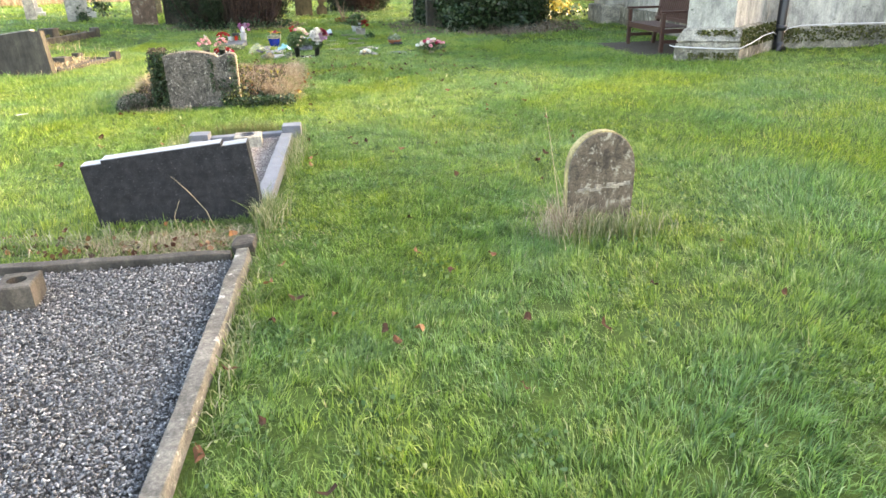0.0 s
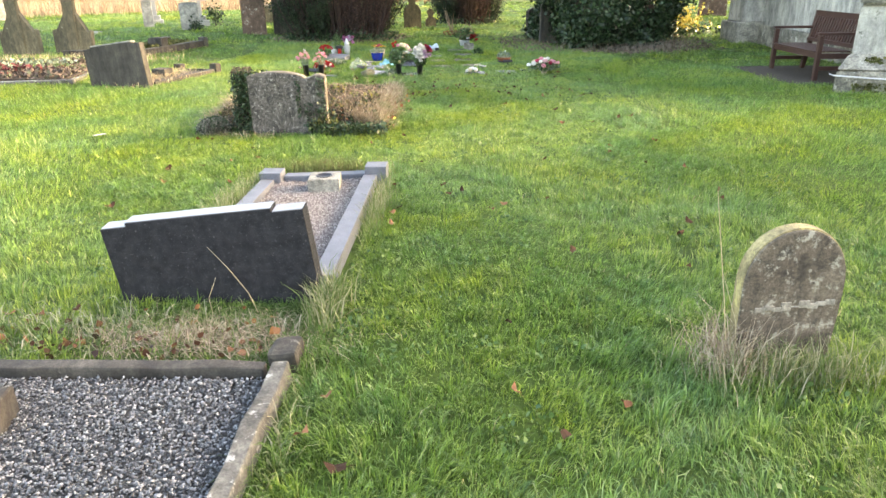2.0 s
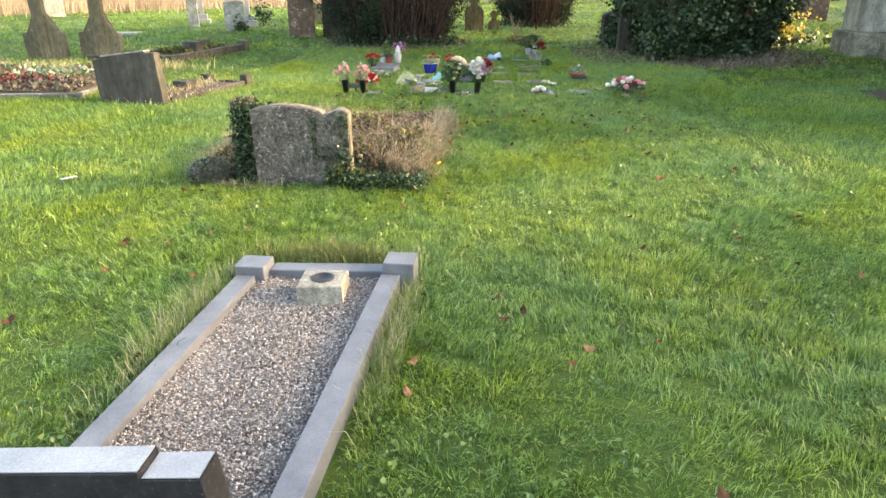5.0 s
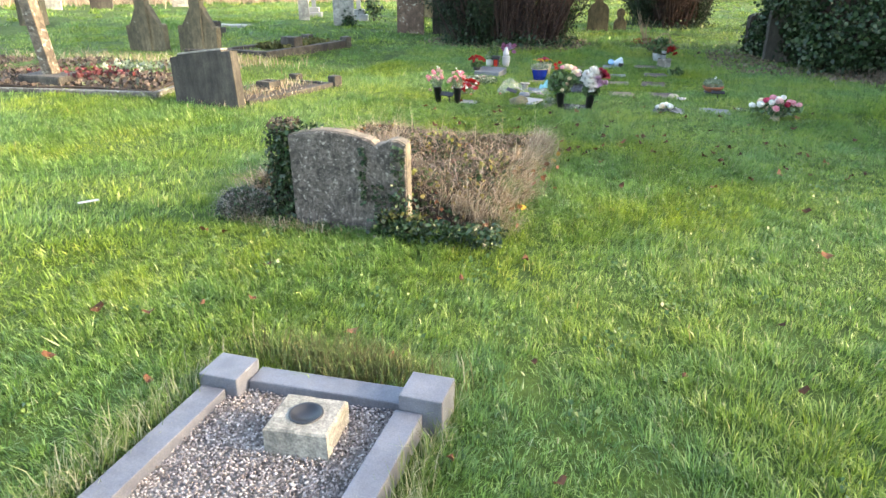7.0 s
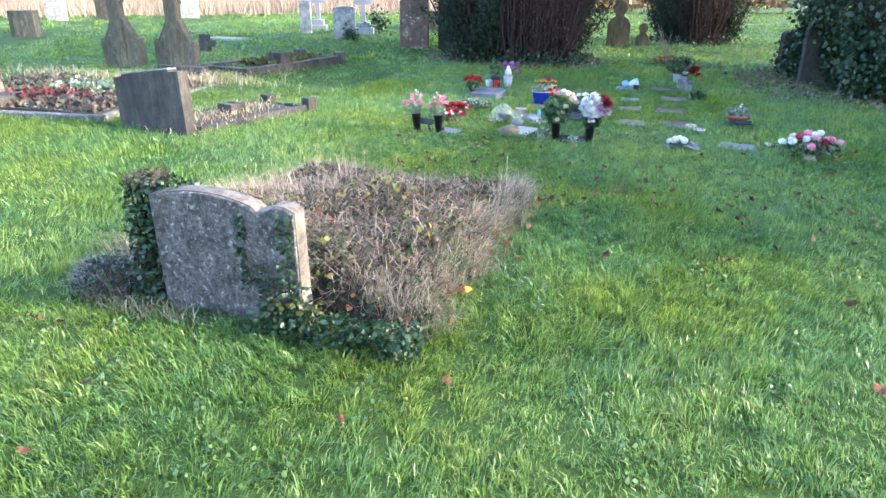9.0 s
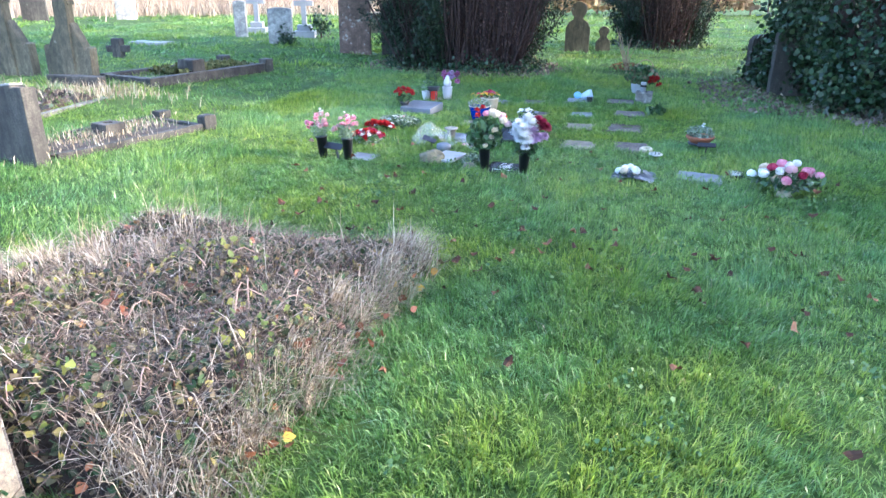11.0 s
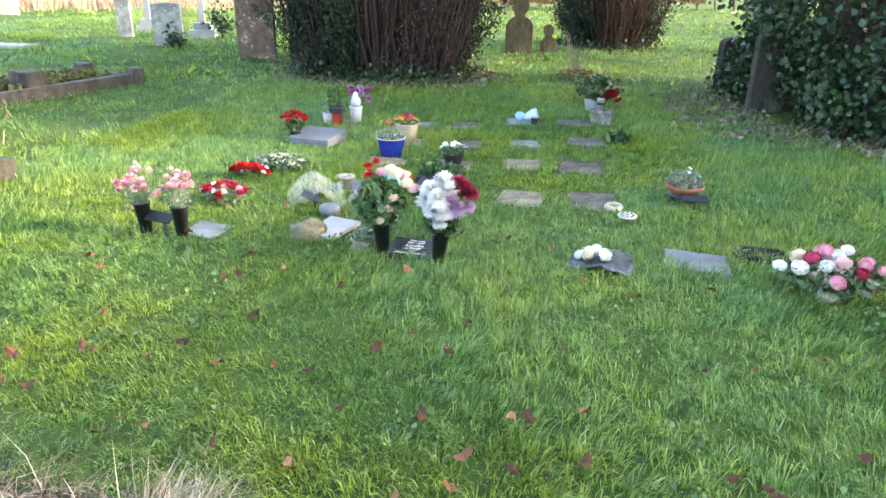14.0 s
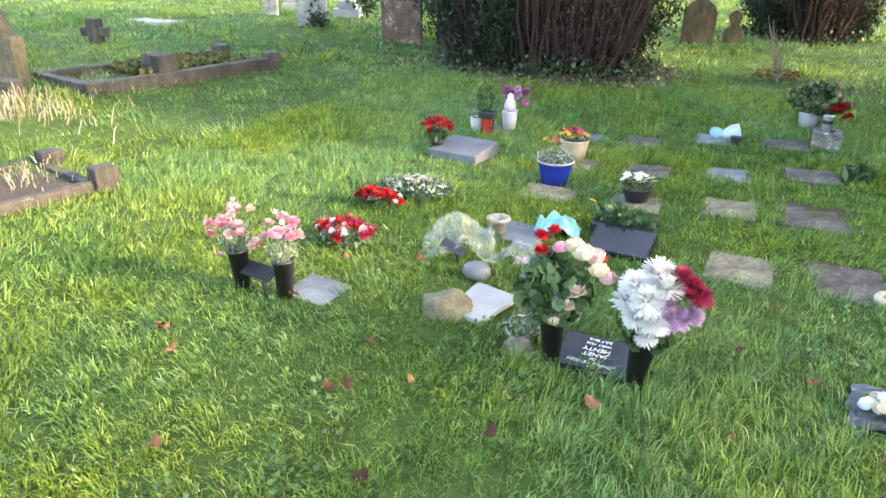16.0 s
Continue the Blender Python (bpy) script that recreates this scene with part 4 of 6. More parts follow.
kd = thing("kerbed_grave", -5.15, 11.95, "sunken grave with broken dark kerbs and dead grass", "grave", rz=-13, z=0.02)
kerb_frame(kd, -0.48, 0.42, 0.05, 1.75, 0.06, 0.07, STONE_DARK, False)
part("corner_post", box(0.32, 0.46, 1.72, 1.88, -0.1, 0.15, 0.02, 0.01, 1), STONE_DARK, kd)
part("corner_post", box(-0.4, -0.26, 1.7, 1.86, -0.1, 0.13, 0.02, 0.01, 1), STONE_DARK, kd)
part("bed", box(-0.4, 0.32, 0.05, 1.65, -0.1, 0.04, 0.01, 0.02, 4), SOIL, kd)
vase_block(-5.0, 12.85, 0.24, 0.22, 0.14, 0.05, STONE_DARK, "dark stone flower block on the sunken grave", "", -13, 0.04)

kc = thing("kerbed_grave", -5.95, 11.75, "wide overgrown grave plot with low stone kerb and dead plants", "grave", z=0.06, rz=8)
kerb_frame(kc, -5.6, 0.0, 0.0, 2.7, 0.09, 0.1, CONCRETE)
bm = box(-5.48, -0.12, 0.12, 2.58, -0.1, 0.10, 0.01, 0.05, 14)
part("bed", bm, SOIL, kc)
n = 9000
x, y = spread(n, -5.45, -0.15, 0.15, 2.55)
z = 0.10 + 0.10 * np.abs(np.sin(x * 1.9) * np.sin(y * 2.2)) * rng.uniform(0, 1.2, n)
link_mesh("withered_growth", leaf_cloud("withered_growth", np.stack([x, y, z], 1), rng.uniform(0.025, 0.07, n)), mat_island("withered_plants", ((0, (0.035, 0.028, 0.024)), (0.5, (0.09, 0.072, 0.06)), (0.85, (0.16, 0.12, 0.1)), (1, (0.09, 0.12, 0.075))), 0.8, 0.1), kc, "withered brown and russet ground plants")["kind"] = "stuff"
n = 220
x, y = rng.normal(-1.3, 0.35, n), rng.normal(0.75, 0.16, n)
link_mesh("red_bedding", leaf_cloud("red_bedding", np.stack([x, y, np.full(n, 0.2) + rng.uniform(-0.05, 0.06, n)], 1), rng.uniform(0.03, 0.07, n)), mat_island("russet_bedding", ((0, (0.05, 0.012, 0.014)), (1, (0.12, 0.03, 0.035))), 0.7), kc, "dark red bedding plants")["kind"] = "stuff"
x, y = rng.normal(-1.1, 0.4, n), rng.normal(1.35, 0.16, n)
link_mesh("trailing_growth", leaf_cloud("trailing_growth", np.stack([x, y, np.full(n, 0.2) + rng.uniform(-0.05, 0.08, n)], 1), rng.uniform(0.03, 0.07, n)), GREYLEAF, kc, "grey-green trailing plants")["kind"] = "stuff"

ke = thing("kerbed_grave", -6.42, 15.25, "old grave with dark broken kerbs and mossy infill", "grave", rz=-12)
kerb_frame(ke, -1.1, 0.0, 0.0, 2.3, 0.13, 0.11, STONE_DARK)
part("corner_post", box(-0.13, 0.03, 2.27, 2.45, -0.1, 0.2, 0.02, 0.01, 1), STONE_DARK, ke)
part("corner_post", box(-1.13, -0.95, 2.27, 2.45, -0.1, 0.2, 0.02, 0.01, 1), STONE_DARK, ke)
part("bed", box(-1.0, -0.1, 0.1, 2.2, -0.1, 0.05, 0.02, 0.04, 8), SOIL, ke)
part("headblock", box(-0.42, -0.1, 0.85, 1.1, 0.0, 0.3, 0.02, 0.02, 2), STONE_DARK, ke, "dark fallen stone block")
n = 1500
x, y = spread(n, -0.97, -0.12, 0.7, 2.2)
link_mesh("moss", leaf_cloud("moss", np.stack([x, y, 0.07 + 0.09 * rng.random(n)], 1), rng.uniform(0.03, 0.07, n)), MOSS, ke, "yellow-green moss")["kind"] = "stuff"
solo("broken_kerb", box(-0.4, 0.4, -0.1, 0.1, -0.05, 0.12, 0.02, 0.02, 3), STONE_DARK, pose(-7.35, 14.9, gz(-7.35, 14.9), 0, 0, 5), "short broken length of dark kerb", "kerb")


def cross_stone(x, y, rz, lean, label):
    t = thing("gravestone_cross", x, y, label, "headstone", "pair of cross gravestones", rz, ry=lean)
    part("slab", prism([(-0.36, -0.15), (0.36, -0.15), (0.37, 0.45), (0.33, 0.47), (0.30, 0.42), (0.22, 0.58), (0.11, 0.78), (-0.11, 0.78), (-0.22, 0.58), (-0.31, 0.42), (-0.33, 0.47), (-0.37, 0.45)], -0.08, 0.08, 0.02, 0.004), STONE_GREEN, t)
    part("shaft", box(-0.105, 0.105, -0.075, 0.075, 0.0, 1.35, 0.015), STONE_GREEN, t).location = (0, -0.03, 0)
    bm = bmesh.new()
    for k in range(4):
        a = k * math.pi / 2
        own = prism([(0.05, -0.07), (0.3, -0.12), (0.3, 0.12), (0.05, 0.07)], -0.07, 0.07, 0.012)
        bmesh.ops.transform(own, matrix=Matrix.Rotation(a, 4, "Y"), verts=own.verts)
        join(bm, own)
    own = box(-0.09, 0.09, -0.068, 0.068, -0.09, 0.09, 0.01)
    join(bm, own)
    ob = part("cross", bm, STONE_GREEN, t)
    ob.location = (0, 0, 1.32)
    return t


cross_stone(-8.80, 15.25, 6, -2, "tall brown weathered gravestone carrying a stone cross")
cross_stone(-7.73, 15.25, 6, 2, "tall brown weathered gravestone carrying a stone cross")
ob = thing("leaning_cross", -7.78, 11.92, "leaning weathered stone cross on a stepped base", "headstone", z=0.08)
part("base", box(-0.36, 0.34, -0.18, 0.28, -0.1, 0.2, 0.03, 0.02, 3), STONE_DARK, ob, "low mossy stone step")
bm = box(-0.085, 0.085, -0.05, 0.10, 0.0, 1.75, 0.015)
join(bm, box(-0.36, 0.36, -0.05, 0.10, 1.32, 1.5, 0.015))
bmesh.ops.transform(bm, matrix=pose(0, 0.03, 0.17, 0, -9, 0), verts=bm.verts)
part("cross", bm, SANDSTONE, ob)


def slab_stone(x, y, w, h, d, mat, label, rounded=0.0, rz=0, name="headstone", group=""):
    t = thing(name, x, y, label, "headstone", group, rz)
    if rounded:
        out = [(-w / 2, -0.2), (w / 2, -0.2)] + [(w / 2 * math.cos(a), h - rounded + rounded * math.sin(a)) for a in np.linspace(0, math.pi, 13)]
    else:
        out = [(-w / 2, -0.2), (w / 2, -0.2), (w / 2, h), (-w / 2, h)]
    part("slab", prism(out, -d / 2, d / 2, 0.015, 0.006, int(x * 10)), mat, t)
    return t


DARKSPOT = mat_stone("brown_spotted_stone", (0.10, 0.065, 0.05), (0.18, 0.12, 0.09), (0.42, 0.38, 0.32), 0.58, 9, 0.9, 0.005)
slab_stone(-5.5, 20.15, 0.62, 1.12, 0.13, DARKSPOT, "tall round-topped brown headstone spotted with pale lichen", 0.16, 12)
slab_stone(-4.85, 20.6, 0.5, 1.05, 0.12, STONE_DARK, "dark upright headstone against the yew", 0.1, 14)
p = slab_stone(-7.3, 20.4, 0.5, 0.72, 0.12, STONE_PALE, "pale grey headstone with dark stained foot", 0.05, 20)
n = 260
q = np.stack([rng.normal(0.14, 0.09, n), rng.normal(-0.12, 0.04, n), np.abs(rng.normal(0, 0.12, n))], 1)
link_mesh("growth", leaf_cloud("growth", q, rng.uniform(0.03, 0.07, n)), IVY, p, "dark growth at the foot")["kind"] = "stuff"
slab_stone(-8.86, 21.35, 0.27, 0.78, 0.12, STONE_PALE, "narrow pale grey upright headstone", 0.03, 20)


def marble_cross(x, y, s, label):
    t = thing("marble_cross", x, y, label, "headstone", "white marble crosses", 20)
    part("step", box(-0.24 * s, 0.24 * s, -0.2, 0.2, -0.1, 0.14, 0.01), MARBLE, t)
    part("step", box(-0.16 * s, 0.16 * s, -0.13, 0.13, 0.143, 0.27, 0.01), MARBLE, t)
    part("cross", box(-0.055, 0.055, -0.045, 0.045, 0.27, 1.0, 0.008, bm=box(-0.22, 0.22, -0.04, 0.04, 0.68, 0.79, 0.008)), MARBLE, t)


marble_cross(-7.6, 22.0, 1.0, "small white marble cross on a stepped base")
marble_cross(-9.15, 22.5, 0.9, "small white marble cross on a stepped base")
t = thing("leafy_plant", -7.15, 21.9, "dark leafy shrub beside a white marble cross", "shrub")
link_mesh("foliage", leaf_cloud("foliage", rng.normal(0, 1, (260, 3)) * [0.12, 0.1, 0.14] + [0, 0, 0.3], rng.uniform(0.04, 0.09, 260)), IVY, t)
part("stem", tube(bmesh.new(), [Vector((0, 0, -0.05)), Vector((0.02, 0, 0.15)), Vector((0, 0, 0.35))], 0.02, 0.01, 6), BARK, t)
sc = thing("stump_cross", -8.95, 17.55, "low broken dark stone cross stub in the grass", "headstone", rz=10)
part("stub", box(-0.09, 0.09, -0.07, 0.07, -0.1, 0.34, 0.02, 0.01, 1, bm=box(-0.2, 0.2, -0.06, 0.06, 0.1, 0.22, 0.02, 0.01, 1)), STONE_DARK, sc)
solo("flat_stone", box(-0.42, 0.42, -0.2, 0.2, -0.05, 0.05, 0.015, 0.008, 2), STONE_PALE, pose(-9.78, 19.43, gz(-9.78, 19.43)), "pale flat grave slab lying in the grass", "slab")

at = thing("headstone", -1.48, 22.95, "algae-grey headstone with a ringed round head", "headstone", rz=4)
out = [(-0.26, -0.2), (0.26, -0.2), (0.26, 0.5), (0.2, 0.62), (0.1, 0.68), (0.1, 0.72)] + [(0.0 + 0.17 * math.cos(a), 0.87 + 0.17 * math.sin(a)) for a in np.linspace(-0.9, math.pi + 0.9, 15)] + [(-0.1, 0.72), (-0.1, 0.68), (-0.2, 0.62), (-0.26, 0.5)]
part("slab", prism(out, -0.06, 0.06, 0.01), STONE_GREEN, at)
at = thing("headstone", -0.95, 23.3, "small algae-grey headstone with a round head", "headstone", rz=4)
part("slab", prism([(-0.16, -0.2), (0.16, -0.2), (0.16, 0.2), (0.07, 0.3)] + [(0.11 * math.cos(a), 0.42 + 0.11 * math.sin(a)) for a in np.linspace(-0.7, math.pi + 0.7, 11)] + [(-0.07, 0.3), (-0.16, 0.2)], -0.05, 0.05, 0.01), STONE_GREEN, at)
slab_stone(2.1, 18.2, 0.5, 0.95, 0.12, STONE_DARK, "dark grey headstone half sunk in the ivy", 0.12, 14)
slab_stone(1.85, 19.6, 0.4, 0.7, 0.12, STONE_DARK, "dark headstone beside the ivy tree", 0.1, 30)
slab_stone(8.9, 27.2, 0.95, 1.2, 0.14, DARKSPOT, "dark headstone mottled with pale lichen in sunlit grass", 0.0, -8)
slab_stone(6.4, 27.5, 0.6, 1.0, 0.14, STONE_PALE, "pale headstone behind the ivy tree", 0.1, -8)
slab_stone(-15.0, 18.7, 0.6, 0.6, 0.3, STONE_GREEN, "low square-topped stone monument", 0.0, 20)
slab_stone(-17.9, 24.3, 0.7, 0.95, 0.14, STONE_DARK, "dark headstone near the dry verge", 0.1, 30)
slab_stone(-18.9, 23.2, 0.6, 0.9, 0.14, STONE_PALE, "pale headstone near the dry verge", 0.1, 30)
slab_stone(-16.2, 26.2, 0.6, 0.8, 0.14, STONE_PALE, "pale headstone near the dry verge", 0.0, 30)
slab_stone(-6.6, 24.6, 0.9, 0.5, 0.5, STONE_GREEN, "low chest tomb with moulded step", 0.0, 12, "chest_tomb")

# ---- memorial tablets and flowers ----
TABLETS = []


def tablet(x, y, w, d, mat, label, rz=0, h=0.016, soil=0.0):
    t = solo("memorial_tablet", box(-w / 2, w / 2, -d / 2, d / 2, -0.05, h, 0.006, 0.006, 5, x * 7), mat, pose(x, y, gz(x, y), rnd0.uniform(-1.5, 1.5), rnd0.uniform(-1.5, 1.5), rz), label, "memorial tablet", "memorial tablets set in the turf")
    TABLETS.append((x - w / 2 + 0.035, x + w / 2 - 0.035, y - d / 2 + 0.05, y + d / 2 - 0.02))
    if soil:
        solo("bare_earth", box(-w / 2 - soil, w / 2 + soil, -d / 2 + 0.02, d / 2 + soil * 1.6, -0.05, 0.008, 0.004, 0.006, 5, y), SOIL, pose(x, y, gz(x, y), 0, 0, rz), "dark bare earth round a sunken tablet", "earth", kind="structure")
        TABLETS[-1] = (x - w / 2 + 0.02, x + w / 2 - 0.02, y - d / 2 + 0.04, y + d / 2 + soil * 0.8)
    return t


rnd0 = random.Random(3)
tablet(-0.35, 14.17, 0.33, 0.40, TABLET, "buff weathered stone tablet set flush in turf", -3)
tablet(0.17, 14.22, 0.35, 0.46, TABLET_DARK, "dark speckled stone tablet, crumbling and mossy", 4, soil=0.02)
tablet(-0.46, 15.13, 0.34, 0.36, TABLET, "weathered buff stone tablet half grown over", -2)
tablet(0.05, 15.18, 0.38, 0.42, TABLET_DARK, "dark sunken stone tablet in bare earth", 2, 0.012, 0.06)
tablet(-0.52, 15.92, 0.33, 0.32, SLATE, "blue-grey slate memorial tablet in turf", 0)
tablet(0.06, 16.15, 0.36, 0.32, TABLET_DARK, "grey stone tablet beside a leafy plant", 3, 0.02, 0.03)
tablet(-1.26, 16.56, 0.32, 0.34, TABLET_DARK, "brown-grey stone tablet with earth edge", 0, 0.02, 0.04)
tablet(-0.68, 16.9, 0.36, 0.34, SLATE, "grey stone tablet carrying a blue foil balloon", 0, 0.02, 0.05)
tablet(-0.12, 17.0, 0.38, 0.34, TABLET_DARK, "buff-brown stone tablet with earth edge", 0, 0.02, 0.05)
tablet(-1.7, 16.5, 0.3, 0.3, SLATE, "small grey tablet behind the pots", 0)
tablet(-1.07, 15.72, 0.32, 0.3, TABLET_DARK, "dark stone tablet behind a flower bowl", 0, 0.02, 0.04)
tablet(-1.62, 14.9, 0.36, 0.30, TABLET, "pale buff stone tablet before the blue pot", -4)
tablet(-1.62, 15.68, 0.34, 0.30, TABLET, "pale buff tablet under the cream pot", -4)
tablet(-1.03, 14.97, 0.32, 0.28, TABLET, "pale stone tablet under a flower bowl", 0)
tablet(-2.22, 12.99, 0.26, 0.24, SLATE, "smooth pale grey tablet beside black vases", -6)
tablet(0.79, 13.2, 0.36, 0.27, SLATE, "smooth blue-grey slate tablet in turf", -4, 0.03)
tablet(1.18, 13.42, 0.30, 0.2, BLACK_GRANITE, "polished black granite tablet by the rose bowl", 0, 0.03)
tablet(-2.55, 16.4, 0.4, 0.3, TABLET, "pale stone tablet under white vases", 0)
tablet(-1.58, 14.1, 0.36, 0.28, SLATE, "grey slate tablet under a stone cup", -12, 0.03)


def petal_quads(kind, seed=1):
    r = random.Random(seed)
    v, q = [], []

    def add(rows):
        k = len(v)
        for a, b2 in rows:
            v.extend((a, b2))
        for j in range(len(rows) - 1):
            q.append((k + 2 * j, k + 2 * j + 1, k + 2 * j + 3, k + 2 * j + 2))

    def ring(a, rad, z, w):
        c, s = math.cos(a), math.sin(a)
        return ((c * rad - s * w, s * rad + c * w, z), (c * rad + s * w, s * rad - c * w, z))

    if kind == "rose":
        for lay, (n, rad, top) in enumerate(((4, 0.34, 70), (5, 0.55, 58), (6, 0.78, 38), (7, 0.95, 14))):
            lift = 0.1 * (3 - lay)
            for k in range(n):
                a = 2 * math.pi * k / n + lay * 0.6 + r.uniform(-0.15, 0.15)
                rows = []
                for f, w in ((0, 0.18), (0.4, 0.5), (0.75, 0.56), (1, 0.32)):
                    el = radians(-55 + (top + 55) * f)
                    rows.append(ring(a, rad * math.cos(el) * (1.0 if f < 1 else 1.06), rad * math.sin(el) + lift, w * rad))
                add(rows)
    elif kind == "chrysanthemum":
        for k in range(440):
            el = math.asin(r.uniform(-0.45, 1))
            a = k * 2.4
            c, up = math.cos(el), math.sin(el)
            L = r.uniform(0.8, 1.05)
            add([ring(a, 0.15 * c, 0.15 * up, 0.035), ring(a, 0.65 * L * c, 0.72 * L * up, 0.045), ring(a, L * c, L * up * 0.95 - 0.03, 0.02)])
    elif kind == "carnation":
        for k in range(60):
            el = math.asin(r.uniform(-0.1, 1))
            a = k * 2.4
            c, up = math.cos(el), math.sin(el)
            L = r.uniform(0.75, 1.1)
            add([ring(a, 0.1 * c, 0.1 * up, 0.06), ring(a + r.uniform(-0.2, 0.2), L * c * 0.8, L * up * 0.8, 0.2), ring(a + r.uniform(-0.3, 0.3), L * c, L * up + r.uniform(-0.1, 0.1), 0.22)])
    else:
        for k in range(6):
            a = 2 * math.pi * k / 6
            add([ring(a, 0.05, 0, 0.08), ring(a, 0.55, 0.12, 0.34), ring(a, 1.0, 0.02, 0.24)])
        for k in range(5):
            a = 2 * math.pi * k / 5
            add([ring(a, 0.0, 0.1, 0.02), ring(a, 0.12, 0.2, 0.1)])
    return np.array(v, float), np.array(q)


BLOOMS = {}


def bloom(parent, kind, mat, x, y, z, size, rnd, tilt=35):
    key = kind + mat.name
    if key not in BLOOMS:
        v, q = petal_quads(kind)
        me = poly_mesh("bloom", v, np.full(len(q), 4), q)
        me.materials.append(mat)
        BLOOMS[key] = me
    ob = new("bloom", BLOOMS[key])
    ob.parent = parent
    ob.matrix_basis = pose(x, y, z, rnd.uniform(-tilt, tilt), rnd.uniform(-tilt, tilt), rnd.uniform(0, 360)) @ Matrix.Scale(size, 4)
    return ob


def foliage(parent, n, sx, sy, z0, z1, size, mat=None, lobes=False, name="foliage", dome=True, x=0.0, y=0.0):
    d = rng.normal(size=(n, 3))
    d /= np.linalg.norm(d, axis=1)[:, None]
    d *= rng.uniform(0.35, 1, n)[:, None] ** 0.5
    p = d * [sx, sy, (z1 - z0) / 2] + [x, y, (z0 + z1) / 2]
    return link_mesh(name, leaf_cloud(name, p, rng.uniform(0.6, 1.3, n) * size, 0.6, lobes), mat or FOLIAGE, parent)


def stems(parent, n, r0, r1, z0, z1, rnd, mat=None):
    bm = bmesh.new()
    for k in range(n):
        a = rnd.uniform(0, 6.28)
        p, q = rnd.uniform(0, r0), rnd.uniform(0.4 * r1, r1)
        tube(bm, [Vector((p * math.cos(a), p * math.sin(a), z0)), Vector((0.5 * (p + q) * math.cos(a), 0.5 * (p + q) * math.sin(a), 0.55 * (z0 + z1))), Vector((q * math.cos(a), q * math.sin(a), z1 * rnd.uniform(0.85, 1.0)))], 0.003, 0.002, 4)
    return part("stem_bundle", bm, mat or GREEN_STEM, parent)


def cone_vase(x, y, label, ry=0, rx=0, z=0.0):
    t = thing("grave_vase", x, y, label, "vase", "black grave vases", 0, z, rx, ry)
    body = part("vase", lathe([(0, 0.0), (0.034, 0.0), (0.05, 0.2), (0.056, 0.2), (0.056, 0.212), (0.045, 0.212), (0.04, 0.1), (0, 0.1)], 22), BLACK_PLASTIC, t, smoothed=True)
    part("spike", lathe([(0.004, -0.1), (0.012, 0.0)], 8), BLACK_PLASTIC, body)
    return t


rf = random.Random(11)
for x, y, ry, s in ((-2.56, 12.86, -4, 1), (-2.31, 12.86, 0, 2)):
    t = cone_vase(x, y, "black tapered grave vase of pink carnations", ry)
    stems(t, 26, 0.03, 0.10, 0.15, 0.36, rf, mat=mat_plain("carnation_stems", (0.16, 0.22, 0.13), 0.6, 0.3))
    foliage(t, 260, 0.085, 0.085, 0.19, 0.36, 0.022, GREYLEAF)
    for k in range(13):
        a, q = rf.uniform(0, 6.28), rf.uniform(0.02, 0.13)
        bloom(t, "carnation", (PINK, PALEPINK, PINK, PALEPINK)[k % 4], q * math.cos(a), q * math.sin(a), rf.uniform(0.32, 0.43) - q * 0.4, rf.uniform(0.024, 0.034), rf)
    for k in range(4):
        bloom(t, "carnation", WHITE, rf.uniform(-0.03, 0.05), rf.uniform(-0.03, 0.05), rf.uniform(0.40, 0.46), 0.013, rf)
    if s == 1:
        bloom(t, "carnation", PALEPINK, -0.09, -0.03, 0.17, 0.024, rf)

cs = thing("card_stand", -2.445, 12.85, "small black plastic tilted card holder on a prong", "card holder", z=0.0)
bm = box(-0.085, 0.085, -0.042, 0.042, -0.004, 0.004, 0.002)
bmesh.ops.transform(bm, matrix=pose(0, 0, 0.125, 28, 4, 0), verts=bm.verts)
part("plate", bm, BLACK_PLASTIC, cs)
bm = bmesh.new()
tube(bm, [Vector((0.02, 0, 0.12)), Vector((0.04, -0.02, 0.06)), Vector((0.06, -0.03, -0.05))], 0.012, 0.010, 6)
part("prong", bm, BLACK_PLASTIC, cs)


def posy(x, y, label, sx, sy, h, blooms, leaf_mat, n_leaf, name="flower_posy", leaf_size=0.03, rz=0, z=None):
    """Cut flowers lying low on the turf: blooms over a bed of leaves."""
    t = thing(name, x, y, label, "flowers", "", rz, z)
    foliage(t, n_leaf, sx, sy, 0.0, h, leaf_size, leaf_mat)
    for kind, mat, n, size in blooms:
        for k in range(n):
            a, q = rf.uniform(0, 6.28), math.sqrt(rf.random())
            bloom(t, kind, mat, sx * 0.9 * q * math.cos(a), sy * 0.9 * q * math.sin(a), h * (0.95 - 0.35 * q * q) + rf.uniform(-0.01, 0.015), size * rf.uniform(0.8, 1.2), rf)
    return t


posy(-2.40, 13.54, "low posy of red, crimson and white flowers", 0.19, 0.12, 0.14, (("carnation", RED, 18, 0.028), ("carnation", CRIMSON, 18, 0.028), ("carnation", WHITE, 14, 0.022), ("carnation", PALEPINK, 8, 0.026)), GREYLEAF, 200)
posy(-2.52, 14.15, "bright red poinsettia flowers with white", 0.18, 0.09, 0.10, (("carnation", RED, 24, 0.036), ("carnation", WHITE, 6, 0.024)), FOLIAGE, 120)
t = posy(-2.40, 14.44, "dark green and white leafy wreath spray", 0.27, 0.18, 0.13, (("small", WHITE, 20, 0.02), ("carnation", PALEPINK, 5, 0.018)), FOLIAGE, 480, "wreath", 0.04)
foliage(t, 520, 0.26, 0.17, 0.03, 0.14, 0.04, GREYLEAF)

